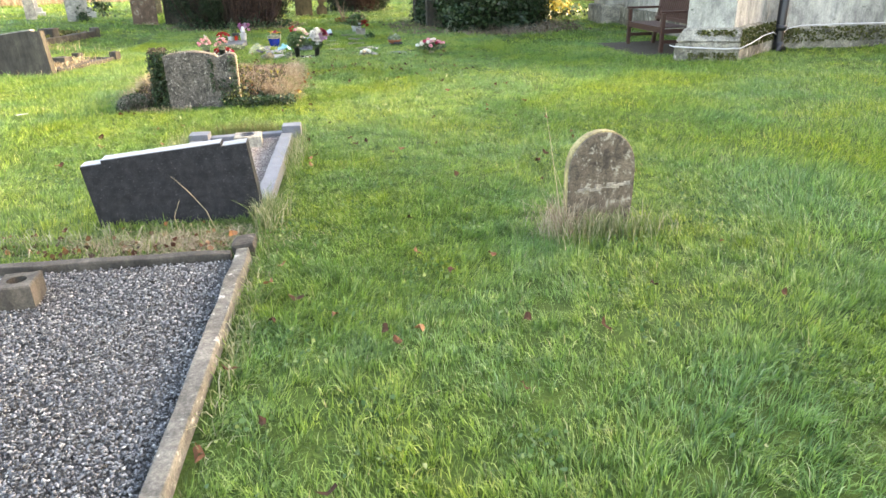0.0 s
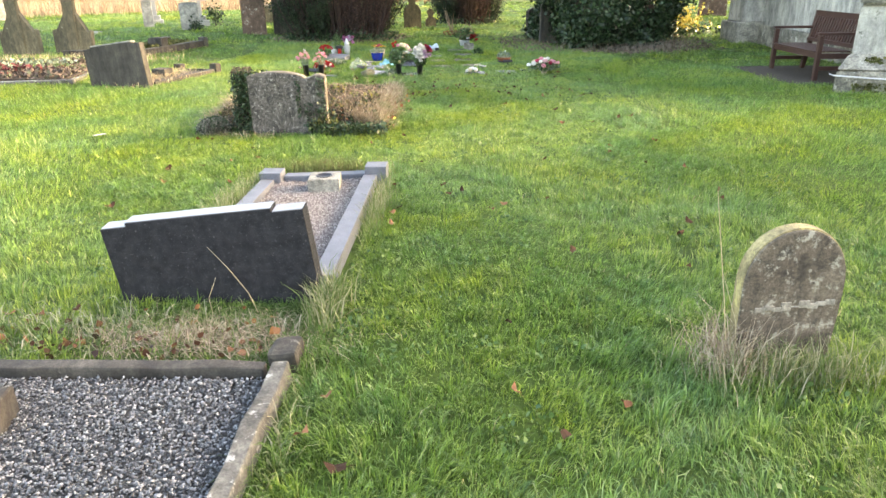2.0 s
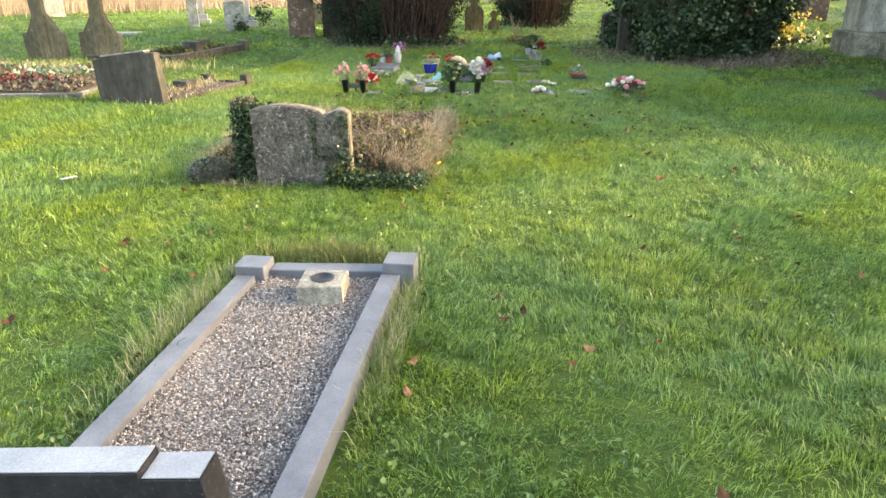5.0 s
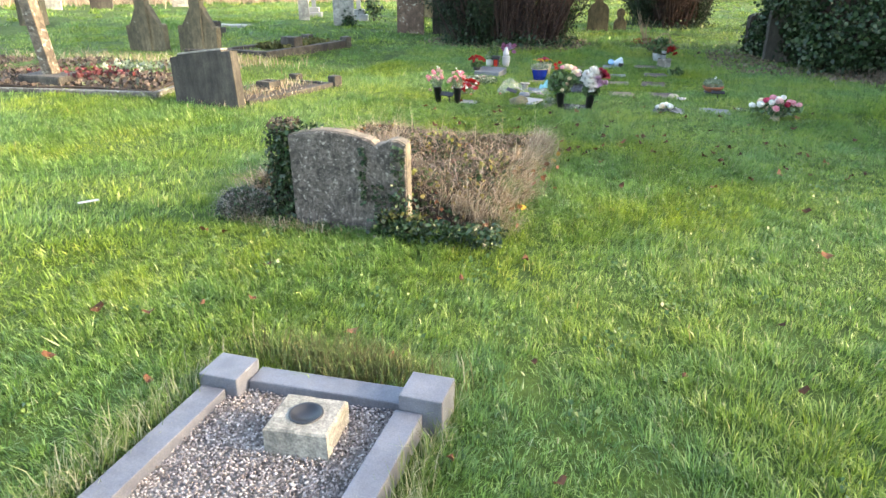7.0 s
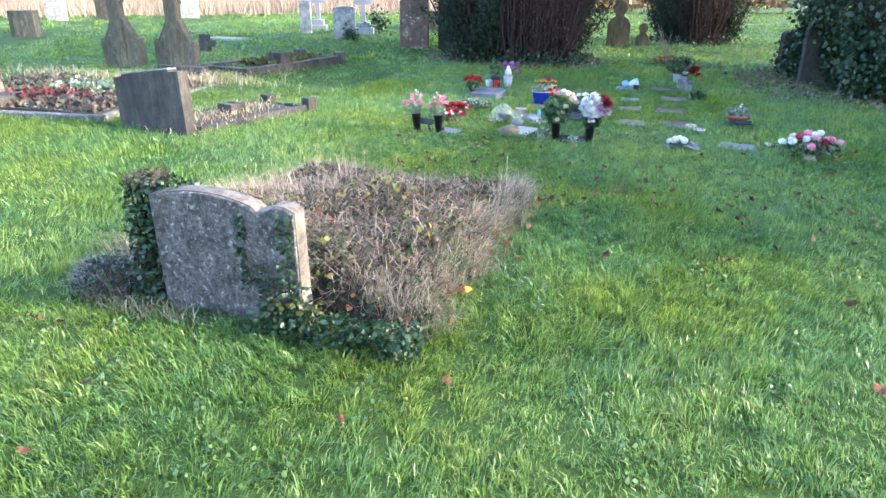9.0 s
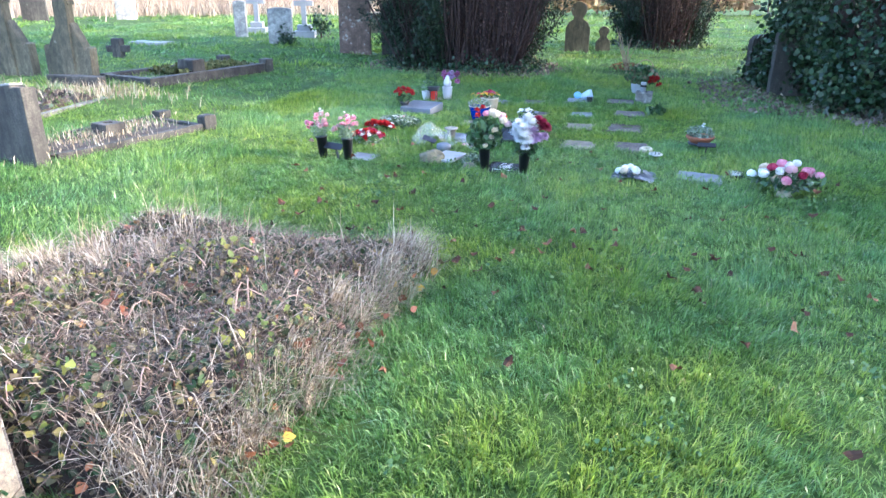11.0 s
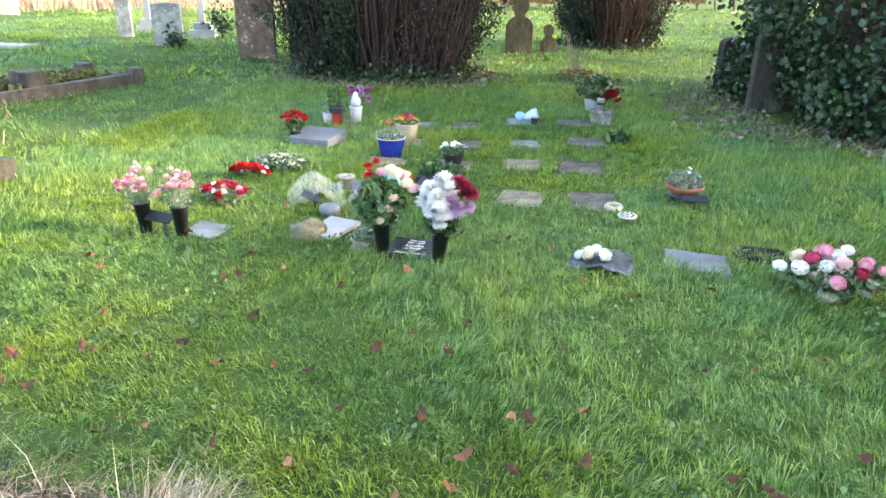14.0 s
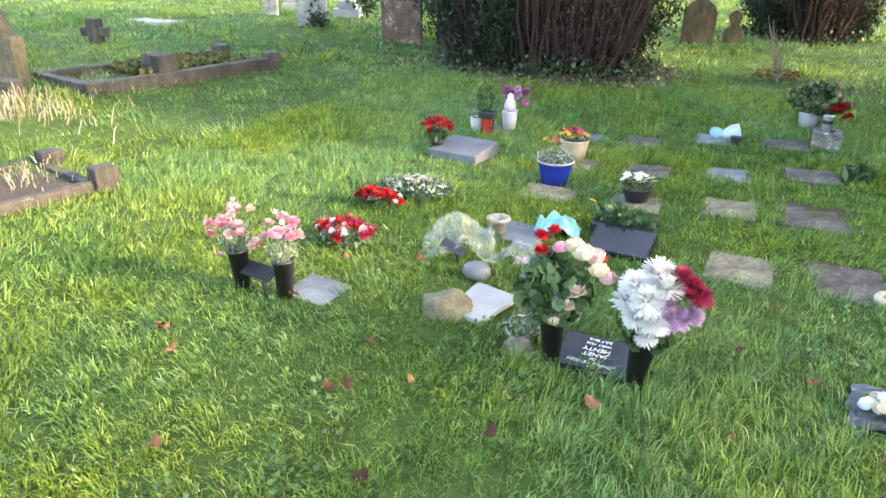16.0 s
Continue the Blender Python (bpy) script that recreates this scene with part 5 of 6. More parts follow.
def field_stone(x, y, sx, sy, sz, mat, label, seed, rz=0):
    bm = bmesh.new()
    bmesh.ops.create_icosphere(bm, subdivisions=4, radius=1)
    for v in bm.verts:
        d = v.co.normalized()
        q = 1 + 0.28 * noise.noise(d * 1.6 + Vector((seed, 0, 0))) + 0.10 * noise.noise(d * 5 + Vector((0, seed, 0))) + 0.04 * noise.noise(d * 13)
        v.co = Vector((d.x * sx * q, d.y * sy * q, max(-0.04, d.z * sz * q + 0.25 * sz)))
    return solo("rough_stone", bm, mat, pose(x, y, 0, 0, 0, rz), label, "stone", smoothed=True)


field_stone(-1.56, 13.07, 0.13, 0.09, 0.085, mat_stone("mossy_field_stone", (0.10, 0.088, 0.05), (0.2, 0.175, 0.11), (0.07, 0.085, 0.025), 0.56, 16), "rough mossy field stone beside a pale tablet", 3.0, 20)
bm = box(-0.12, 0.13, -0.13, 0.15, -0.012, 0.012, 0.004, 0.006, 4, 8)
for v in bm.verts:
    v.co.x *= 0.85 + 0.9 * max(0, v.co.y)
t = solo("heart_tablet", bm, MARBLE, pose(-1.44, 13.17, 0.028, 4, 0, -14), "white marble tablet tilted on the turf", "memorial tablet")
TABLETS.append((-1.55, -1.26, 13.06, 13.32))
solo("stone_bowl", lathe([(0, 0), (0.05, 0.0), (0.075, 0.03), (0.07, 0.065), (0.05, 0.08), (0, 0.085)], 20, squash=0.8), SLATE, pose(-1.56, 13.44, 0.015, 0, 0, 0), "smooth grey rounded stone on the turf", "stone", smoothed=True)
posy(-1.17, 13.02, "low green leafy plants beside the black plaque", 0.10, 0.09, 0.12, (), GREYLEAF, 150, "leafy_plant", 0.035)
posy(-1.12, 13.16, "low green leafy plants beside the black plaque", 0.10, 0.08, 0.10, (), FOLIAGE, 120, "leafy_plant", 0.035)
field_stone(-1.16, 12.92, 0.065, 0.05, 0.045, TABLET, "small buff field stone in the turf", 8.0)


def crumpled(x, y, w, d, h, mat, label, category, seed, name, rz=0, z=0.015):
    """Creased sheet: folded film or tissue."""
    bm = bmesh.new()
    bmesh.ops.create_grid(bm, x_segments=16, y_segments=14, size=0.5)
    for v in bm.verts:
        px, py = v.co.x, v.co.y
        r2 = math.hypot(px, py) * 2
        n1 = noise.noise(Vector((px * 3 + seed, py * 3, seed)))
        n2 = noise.noise(Vector((px * 13, py * 13 + seed, 3)))
        v.co = Vector((px * w * (1 - 0.15 * n1), py * d * (1 + 0.15 * n2), h * max(0.03, 0.75 - 0.5 * r2 + 0.6 * n1 + 0.12 * n2)))
    solid = solo(name, bm, mat, pose(x, y, z, 0, 0, rz), label, category)
    md = solid.modifiers.new("film", "SOLIDIFY")
    md.thickness = 0.0015
    return solid


crumpled(-1.78, 13.74, 0.40, 0.36, 0.23, CELLOPHANE, "crumpled clear cellophane flower wrapping on the turf", "wrapping", 2.0, "cellophane_wrap", 20)
crumpled(-1.42, 13.74, 0.28, 0.24, 0.13, CELLOPHANE, "crumpled clear cellophane with withered flowers", "wrapping", 5.0, "cellophane_wrap", -10)
posy(-1.40, 13.70, "withered pale flowers inside cellophane", 0.07, 0.06, 0.05, (("carnation", PALEPINK, 5, 0.016),), GREYLEAF, 50, "withered_posy", 0.02)
cs = thing("card_stand", -1.76, 13.60, "small black plastic card holder by the cellophane", "card holder", z=0.0)
bm = box(-0.07, 0.07, -0.03, 0.03, -0.004, 0.004, 0.002)
bmesh.ops.transform(bm, matrix=pose(0, 0, 0.085, 30, 18, 0), verts=bm.verts)
part("plate", bm, BLACK_PLASTIC, cs)
part("prong", tube(bmesh.new(), [Vector((0.02, 0, 0.08)), Vector((0.03, -0.01, -0.05))], 0.008, 0.006, 6), BLACK_PLASTIC, cs)
t = thing("stone_cup", -1.66, 14.02, "pale stone flower cup with flared rim", "vase", z=0.03)
part("cup", lathe([(0, 0), (0.04, 0), (0.042, 0.07), (0.07, 0.085), (0.07, 0.098), (0.04, 0.098), (0.035, 0.04), (0, 0.04)], 24), PURBECK, t, smoothed=True)
crumpled(-1.36, 14.22, 0.26, 0.2, 0.16, PAPER_TEAL, "crumpled teal tissue paper", "wrapping", 7.0, "tissue_paper", 10)

# bouquets in black vases, with the black plaque between them
t = cone_vase(-1.01, 12.90, "black grave vase with cream, pink and red roses", -3)
stems(t, 20, 0.035, 0.12, 0.15, 0.5, rf)
foliage(t, 420, 0.15, 0.13, 0.18, 0.47, 0.05, FOLIAGE, True)
foliage(t, 60, 0.14, 0.12, 0.2, 0.4, 0.04, GREYLEAF, True)
for kind, mat, x, y, z, s in (("carnation", RED, -0.075, 0.06, 0.515, 0.034), ("carnation", RED, -0.025, 0.08, 0.535, 0.032), ("carnation", RED, -0.050, 0.0, 0.485, 0.029), ("rose", PINK, 0.018, 0.02, 0.505, 0.030), ("rose", CREAM, 0.069, 0.03, 0.515, 0.038), ("rose", CREAM, 0.112, 0.0, 0.505, 0.040), ("rose", PALEPINK, 0.154, 0.02, 0.485, 0.036), ("rose", CREAM, 0.180, -0.03, 0.455, 0.036), ("rose", PALEPINK, 0.213, -0.02, 0.425, 0.034), ("rose", RED, 0.180, 0.03, 0.475, 0.018), ("carnation", CREAM, 0.120, -0.09, 0.365, 0.040), ("carnation", CREAM, 0.086, -0.1, 0.315, 0.028), ("small", WHITE, -0.033, -0.09, 0.305, 0.024), ("rose", CREAM, 0.035, -0.11, 0.255, 0.024)):
    bloom(t, kind, mat, x, y, z, s, rf, 25)
t = cone_vase(-0.67, 12.87, "black grave vase with white and lilac chrysanthemums", 4)
stems(t, 16, 0.035, 0.10, 0.15, 0.42, rf)
foliage(t, 260, 0.10, 0.09, 0.17, 0.38, 0.045, FOLIAGE, True)
for mat, x, y, z, s in ((WHITE, -0.071, -0.02, 0.43, 0.068), (WHITE, -0.008, 0.03, 0.47, 0.077), (WHITE, -0.017, -0.06, 0.40, 0.072), (WHITE, -0.089, -0.04, 0.37, 0.063), (WHITE, 0.037, -0.02, 0.45, 0.068), (WHITE, -0.044, -0.08, 0.33, 0.054), (WHITE, 0.028, -0.09, 0.33, 0.054), (WHITE, 0.010, -0.09, 0.27, 0.045), (LILAC, 0.053, -0.05, 0.40, 0.059), (LILAC, 0.067, -0.05, 0.34, 0.054), (LILAC, 0.103, -0.03, 0.35, 0.054), (LILAC, 0.146, 0.0, 0.36, 0.045), (CRIMSON, 0.074, 0.03, 0.48, 0.054), (CRIMSON, 0.117, 0.02, 0.46, 0.054), (CRIMSON, 0.153, 0.02, 0.43, 0.050), (CRIMSON, 0.110, 0.06, 0.42, 0.054)):
    bloom(t, "chrysanthemum", mat, x, y, z, s, rf, 25)

pq = thing("memorial_plaque", -0.85, 13.0, "polished black granite plaque with white inscription between vases", "memorial plaque", z=-0.02, rz=178, rx=-5)
part("slab", box(-0.15, 0.15, -0.12, 0.12, -0.05, 0.045, 0.004), BLACK_GRANITE, pq)
TABLETS.append((-1.02, -0.67, 12.9, 13.14))


def letters(text, parent, size, x, y, z):
    cu = bpy.data.curves.new("text", "FONT")
    cu.body, cu.size, cu.extrude, cu.align_x, cu.align_y = text, size, 0.0006, "CENTER", "CENTER"
    ob = bpy.data.objects.new("tmp", cu)
    scene.collection.objects.link(ob)
    bpy.context.view_layer.update()
    me = bpy.data.meshes.new_from_object(ob.evaluated_get(bpy.context.evaluated_depsgraph_get()))
    bpy.data.objects.remove(ob)
    o = link_mesh("inscription", me, LETTER, parent)
    o.matrix_basis = pose(x, y, z)


for text, size, y in (("IN", 0.02, 0.10), ("LOVING MEMORY", 0.025, 0.075), ("OF", 0.022, 0.046), ("JANET", 0.036, 0.015), ("HENTY", 0.036, -0.022), ("UARY 1936", 0.022, -0.058), ("JULY 2016", 0.022, -0.088)):
    letters(text, pq, size, 0, y, 0.0462)

crumpled(0.25, 13.06, 0.34, 0.30, 0.07, DARK_WRAP, "dark grey wrapping sheet under white roses", "wrapping", 4.0, "flower_wrap", -8)
posy(0.22, 13.03, "cut white roses lying on dark wrapping", 0.12, 0.05, 0.10, (("rose", WHITE, 5, 0.036), ("rose", CREAM, 3, 0.03)), FOLIAGE, 90, z=0.015)
TABLETS.append((0.1, 0.42, 12.95, 13.2))

t = thing("rose_bowl", 1.40, 12.88, "cream pedestal bowl of pink, white and red roses", "flower arrangement", z=0.01)
part("bowl", lathe([(0, 0), (0.07, 0.0), (0.05, 0.02), (0.045, 0.05), (0.11, 0.12), (0.12, 0.15), (0.112, 0.15), (0.09, 0.11), (0, 0.1)], 26), CREAM_GLAZE, t, smoothed=True)
foliage(t, 260, 0.27, 0.2, 0.08, 0.2, 0.06, FOLIAGE)
foliage(t, 120, 0.26, 0.2, 0.06, 0.18, 0.05, GREYLEAF)
for k, mat in enumerate((WHITE, PINK, PALEPINK, WHITE, CRIMSON, PINK, PALEPINK, WHITE, PINK, CREAM, CRIMSON, PALEPINK, WHITE, PINK, CREAM, PINK, PALEPINK, WHITE)):
    a, q = k * 2.4, math.sqrt(k / 18)
    bloom(t, "rose", mat, 0.26 * q * math.cos(a), 0.2 * q * math.sin(a), 0.26 - 0.11 * q * q + rf.uniform(-0.015, 0.02), 0.037 * rf.uniform(0.85, 1.15), rf)


def pot(x, y, label, r0, r1, h, mat, name="flower_pot", rim=None, group="", z=None, handle=False):
    t = thing(name, x, y, label, "flower pot", group, 0, z)
    body = part("pot", lathe([(0, 0), (r0, 0), ((r0 + r1) / 2 * 1.04, h * 0.55), (r1, h * 0.93), (r1 * 1.04, h), (r1 * 0.94, h), (r1 * 0.9, h * 0.86), (0, h * 0.84)], 28), mat, t, smoothed=True)
    if rim:
        part("rim", lathe([(r1 * 1.0, h * 0.985), (r1 * 1.06, h * 0.99), (r1 * 1.06, h * 1.03), (r1 * 0.97, h * 1.03)], 28), rim, body, "pale glazed rim", True)
    part("soil", lathe([(0, h * 0.88), (r1 * 0.92, h * 0.87)], 20), SOIL, body)
    return t


t = pot(-1.64, 15.12, "cobalt blue glazed pot with pansies", 0.085, 0.125, 0.18, BLUE_GLAZE, rim=CREAM_GLAZE)
foliage(t, 300, 0.14, 0.13, 0.15, 0.27, 0.03, GREYLEAF)
for k in range(5):
    bloom(t, "small", (YELLOW, CRIMSON)[k % 2], rf.uniform(-0.12, 0.0), rf.uniform(-0.05, 0.1), rf.uniform(0.27, 0.32), 0.024, rf)
t = pot(-1.66, 15.72, "cream pot of yellow and dark red pansies", 0.085, 0.11, 0.17, CREAM_GLAZE, z=0.022)
foliage(t, 80, 0.11, 0.1, 0.15, 0.21, 0.03, FOLIAGE)
for k in range(16):
    a, q = k * 2.4, math.sqrt(k / 16)
    bloom(t, "small", YELLOW if k > 6 else CRIMSON, 0.12 * q * math.cos(a), 0.11 * q * math.sin(a), 0.26 - 0.05 * q, 0.032, rf)
t = pot(-1.04, 15.0, "small dark bowl of white and violet violas", 0.07, 0.1, 0.09, BLACK_PLASTIC, "flower_bowl", z=0.022)
foliage(t, 120, 0.11, 0.1, 0.07, 0.15, 0.03, FOLIAGE)
for k in range(14):
    a, q = k * 2.4, math.sqrt(k / 14)
    bloom(t, "small", (WHITE, VIOLET, CREAM)[k % 3], 0.11 * q * math.cos(a), 0.1 * q * math.sin(a), 0.18 - 0.03 * q, 0.028, rf)

t = thing("planter", -1.0, 14.36, "black trough planter of green succulents", "planter", z=0.0)
part("trough", box(-0.18, 0.18, -0.09, 0.09, 0.0, 0.10, 0.012), BLACK_PLASTIC, t)
foliage(t, 300, 0.2, 0.11, 0.08, 0.19, 0.035, FOLIAGE, True)
bloom(t, "small", YELLOW, -0.2, 0.0, 0.2, 0.025, rf)
bloom(t, "small", YELLOW, -0.19, 0.02, 0.17, 0.02, rf)
bm = box(-0.17, 0.17, -0.12, 0.12, -0.02, 0.02, 0.006)
solo("sloped_tablet", bm, BLACK_GRANITE, pose(-0.97, 14.14, 0.055, 16, 0, -4), "dark grey sloped tablet before the planter", "memorial tablet")
TABLETS.append((-1.16, -0.78, 14.02, 14.45))

t = thing("terracotta_bowl", 0.82, 14.42, "terracotta bowl of grey-green alpines on a black stand", "flower pot")
part("stand", lathe([(0, -0.02), (0.016, -0.02), (0.016, 0.05), (0.11, 0.055), (0.115, 0.07), (0, 0.068)], 20), BLACK_PLASTIC, t, smoothed=True)
part("bowl", lathe([(0, 0.072), (0.09, 0.072), (0.135, 0.12), (0.14, 0.138), (0.13, 0.14), (0.115, 0.12), (0, 0.115)], 28), TERRACOTTA, t, smoothed=True)
foliage(t, 520, 0.14, 0.13, 0.11, 0.24, 0.03, GREYLEAF)
for k in range(6):
    bloom(t, "small", WHITE, rf.uniform(-0.1, 0.1), rf.uniform(-0.08, 0.08), rf.uniform(0.21, 0.25), 0.010, rf)
bm = box(-0.085, 0.085, -0.03, 0.03, -0.004, 0.004, 0.002)
bmesh.ops.transform(bm, matrix=pose(0.06, -0.17, 0.085, 30, 0, 0), verts=bm.verts)
part("card_plate", bm, BLACK_PLASTIC, t, "small black card plate")
part("prong", tube(bmesh.new(), [Vector((0.06, -0.165, 0.085)), Vector((0.06, -0.18, -0.05))], 0.008, 0.006, 6), BLACK_PLASTIC, t)

solo("flower_ring", lathe([(0.034, 0), (0.062, 0), (0.066, 0.026), (0.056, 0.04), (0.038, 0.04), (0.032, 0.026), (0.034, 0)], 28), CREAM_GLAZE, pose(0.32, 14.06, 0.015, 4, 0, 0), "cream stone flower ring lying on a tablet", "vase", smoothed=True)
t = thing("vase_lid", 0.41, 13.88, "white perforated flower vase lid lying in grass", "lid", z=0.035, rx=3)
part("disc", lathe([(0, 0.0), (0.063, 0.0), (0.067, 0.006), (0.063, 0.012), (0, 0.014)], 30), PAPER_WHITE, t, smoothed=True)
for k in range(9):
    a, q = 2 * math.pi * k / 8, 0.04 if k else 0
    part("hole", lathe([(0, 0.0135), (0.008, 0.0145), (0.008, 0.012)], 12), STONE_DARK, t).location = (q * math.cos(a), q * math.sin(a), 0.001)

# row by the yew
gt = thing("grave_tablet", -2.5, 15.5, "raised grey granite memorial tablet with sloping face", "memorial tablet", z=0.0, rz=-6)
bm = box(-0.21, 0.21, -0.2, 0.2, -0.05, 0.085, 0.008)
for v in bm.verts:
    if v.co.z > 0.03:
        v.co.z += 0.03 * (v.co.y > 0) - 0.01
part("slab", bm, GRANITE_GREY, gt)
TABLETS.append((-2.76, -2.24, 15.27, 15.73))
t = thing("flower_bowl", -2.72, 15.46, "red cyclamen in a small pot on the grey tablet", "flower pot", z=0.075)
part("pot", lathe([(0, 0), (0.05, 0), (0.065, 0.06), (0.058, 0.06), (0, 0.05)], 18), BLACK_PLASTIC, t, smoothed=True)
foliage(t, 160, 0.1, 0.09, 0.03, 0.14, 0.035, FOLIAGE, True)
for k in range(16):
    a, q = k * 2.4, math.sqrt(k / 16)
    bloom(t, "carnation", RED, 0.14 * q * math.cos(a), 0.1 * q * math.sin(a), 0.21 - 0.07 * q * q, 0.032, rf)
t = pot(-2.70, 16.28, "white pot with a small upright conifer", 0.05, 0.065, 0.14, WHITE_POT, group="white pots", z=0.0)
foliage(t, 500, 0.08, 0.08, 0.12, 0.46, 0.03, FOLIAGE, x=0.07)
foliage(t, 80, 0.04, 0.05, 0.1, 0.3, 0.025, GREYLEAF, x=-0.03)
t = pot(-2.45, 16.45, "white pot with purple chrysanthemums and white ornament", 0.055, 0.07, 0.17, WHITE_POT, group="white pots", z=0.02)
part("ornament", lathe([(0, 0.16), (0.05, 0.17), (0.055, 0.23), (0.03, 0.28), (0.028, 0.31), (0, 0.33)], 16), WHITE_POT, t, "white moulded ornament", True)
for k in range(16):
    bloom(t, "chrysanthemum", (PURPLE, PURPLE, LILAC)[k % 3], rf.uniform(-0.13, 0.13), rf.uniform(0.03, 0.11), rf.uniform(0.24, 0.36), 0.042, rf)
t = thing("grave_lantern", -2.57, 16.2, "small black lantern with red glass sides", "lantern", z=0.02)
part("body", box(-0.04, 0.04, -0.04, 0.04, 0.0, 0.14, 0.004), mat_plain("red_glass", (0.35, 0.03, 0.02), 0.15, 0.2), t, "red glass body")
part("roof", box(-0.07, 0.07, -0.055, 0.055, 0.14, 0.2, 0.01), BLACK_PLASTIC, t, "black plastic roof")
for sx in (-0.042, 0.034):
    for sy in (-0.042, 0.034):
        part("post", box(sx, sx + 0.01, sy, sy + 0.01, 0.0, 0.14, 0.001), BLACK_PLASTIC, t)

# blue balloon, block vase, bucket and bare shrub
t = thing("foil_balloon", -0.66, 16.86, "pale blue foil balloon disc with white wrapping", "balloon", z=0.10)
bm = bmesh.new()
bmesh.ops.create_uvsphere(bm, u_segments=22, v_segments=10, radius=0.055)
bmesh.ops.scale(bm, vec=(1, 0.3, 0.85), verts=bm.verts)
bmesh.ops.transform(bm, matrix=pose(-0.03, -0.03, 0.01, -20, 0, 12), verts=bm.verts)
part("disc", bm, PAPER_BLUE, t, "flat pale blue disc", True)
part("wrap", lathe([(0.035, -0.08), (0.075, 0.02), (0.07, 0.07), (0.06, 0.06)], 12), mat_plain("pale_blue_wrap", (0.32, 0.4, 0.48), 0.4, 0.1), t, "pale crumpled wrapping", True).matrix_basis = pose(0.09, 0.04, 0.0, 0, 75, 15)
part("pot", lathe([(0, -0.08), (0.04, -0.08), (0.045, 0.0), (0, 0.0)], 16), BLACK_PLASTIC, t, "small dark pot").location = (0.14, -0.06, 0.0)
tb = vase_block(0.18, 17.1, 0.22, 0.2, 0.15, 0.06, CONCRETE, "grey stone flower block beside a bucket of flowers", "", 0, gz(0.18, 17.1))
t = thing("grave_vase", 0.16, 17.1, "small dark metal vase in the stone block", "vase", z=gz(0.18, 17.1) + 0.09)
part("vase", lathe([(0, 0), (0.038, 0), (0.038, 0.18), (0.045, 0.185), (0.034, 0.185), (0, 0.1)], 18), GREY_POT, t, smoothed=True)
part("band", lathe([(0.039, 0.12), (0.042, 0.12), (0.042, 0.15), (0.039, 0.15)], 18), BLACK_PLASTIC, t)
t = pot(0.06, 17.75, "grey zinc pot with greenery and red blooms", 0.07, 0.095, 0.15, GREY_POT, z=gz(0.06, 17.75))
foliage(t, 420, 0.26, 0.2, 0.12, 0.42, 0.05, FOLIAGE, True, x=0.05)
foliage(t, 120, 0.3, 0.2, 0.12, 0.44, 0.045, mat_island("bronze_leaves", ((0, (0.1, 0.07, 0.04)), (1, (0.22, 0.17, 0.1))), 0.6), True, x=0.05)
for k in range(9):
    bloom(t, "carnation", RED, 0.24 + rf.uniform(-0.07, 0.08), -0.12 + rf.uniform(-0.05, 0.05), 0.2 + rf.uniform(-0.06, 0.06), 0.042, rf)
bm = bmesh.new()
tube(bm, [Vector((0.15 * math.cos(a) + 0.08, 0, 0.25 + 0.24 * math.sin(a))) for a in np.linspace(0, math.pi, 9)], 0.007, 0.007, 5)
part("handle", bm, TWIG, t, "brown wicker handle")
posy(0.36, 16.2, "leafy green rosette plant beside a tablet", 0.12, 0.12, 0.12, (), FOLIAGE, 60, "leafy_plant", 0.10)
t = thing("bare_shrub", -0.22, 19.9, "small bare-stemmed shrub over withered leaves", "shrub")
bm = bmesh.new()
for k in range(14):
    a = rf.uniform(0, 6.28)
    tube(bm, [Vector((0.02 * math.cos(a), 0.02 * math.sin(a), 0)), Vector((0.1 * math.cos(a), 0.1 * math.sin(a), 0.25)), Vector((0.25 * math.cos(a + 0.3), 0.2 * math.sin(a), rf.uniform(0.4, 0.75)))], 0.008, 0.003, 5)
part("stem_bundle", bm, TWIG, t)
foliage(t, 160, 0.3, 0.2, 0.0, 0.14, 0.06, DEADLEAF)

# ---- grass, the overgrown mound and litter ----
BARE = [(-2.72, -0.62, 1.47, 3.66), (-1.58, -0.57, 4.42, 6.6), (4.75, 6.3, 11.6, 13.75)]


def keep(x, y):
    ok = np.ones(len(x), bool)
    for x0, x1, y0, y1 in BARE + TABLETS:
        ok &= ~((x > x0) & (x < x1) & (y > y0) & (y < y1))
    # thin turf under the straw before the dark headstone
    ok &= ~((x > -1.75) & (x < -0.64) & (y > 3.66) & (y < 4.24) & (rng.random(len(x)) < 0.75))
    # no grass in church and beside the trunks
    ok &= ~((x > 6.8) & (y > 11.8) & (y < 19.1))
    ok &= (x + 3.1) ** 2 + (y - 19.85) ** 2 > 1.25 ** 2
    ok &= ((x - 3.4) / 1.45) ** 2 + ((y - 18.45) / 1.75) ** 2 > 1
    return ok


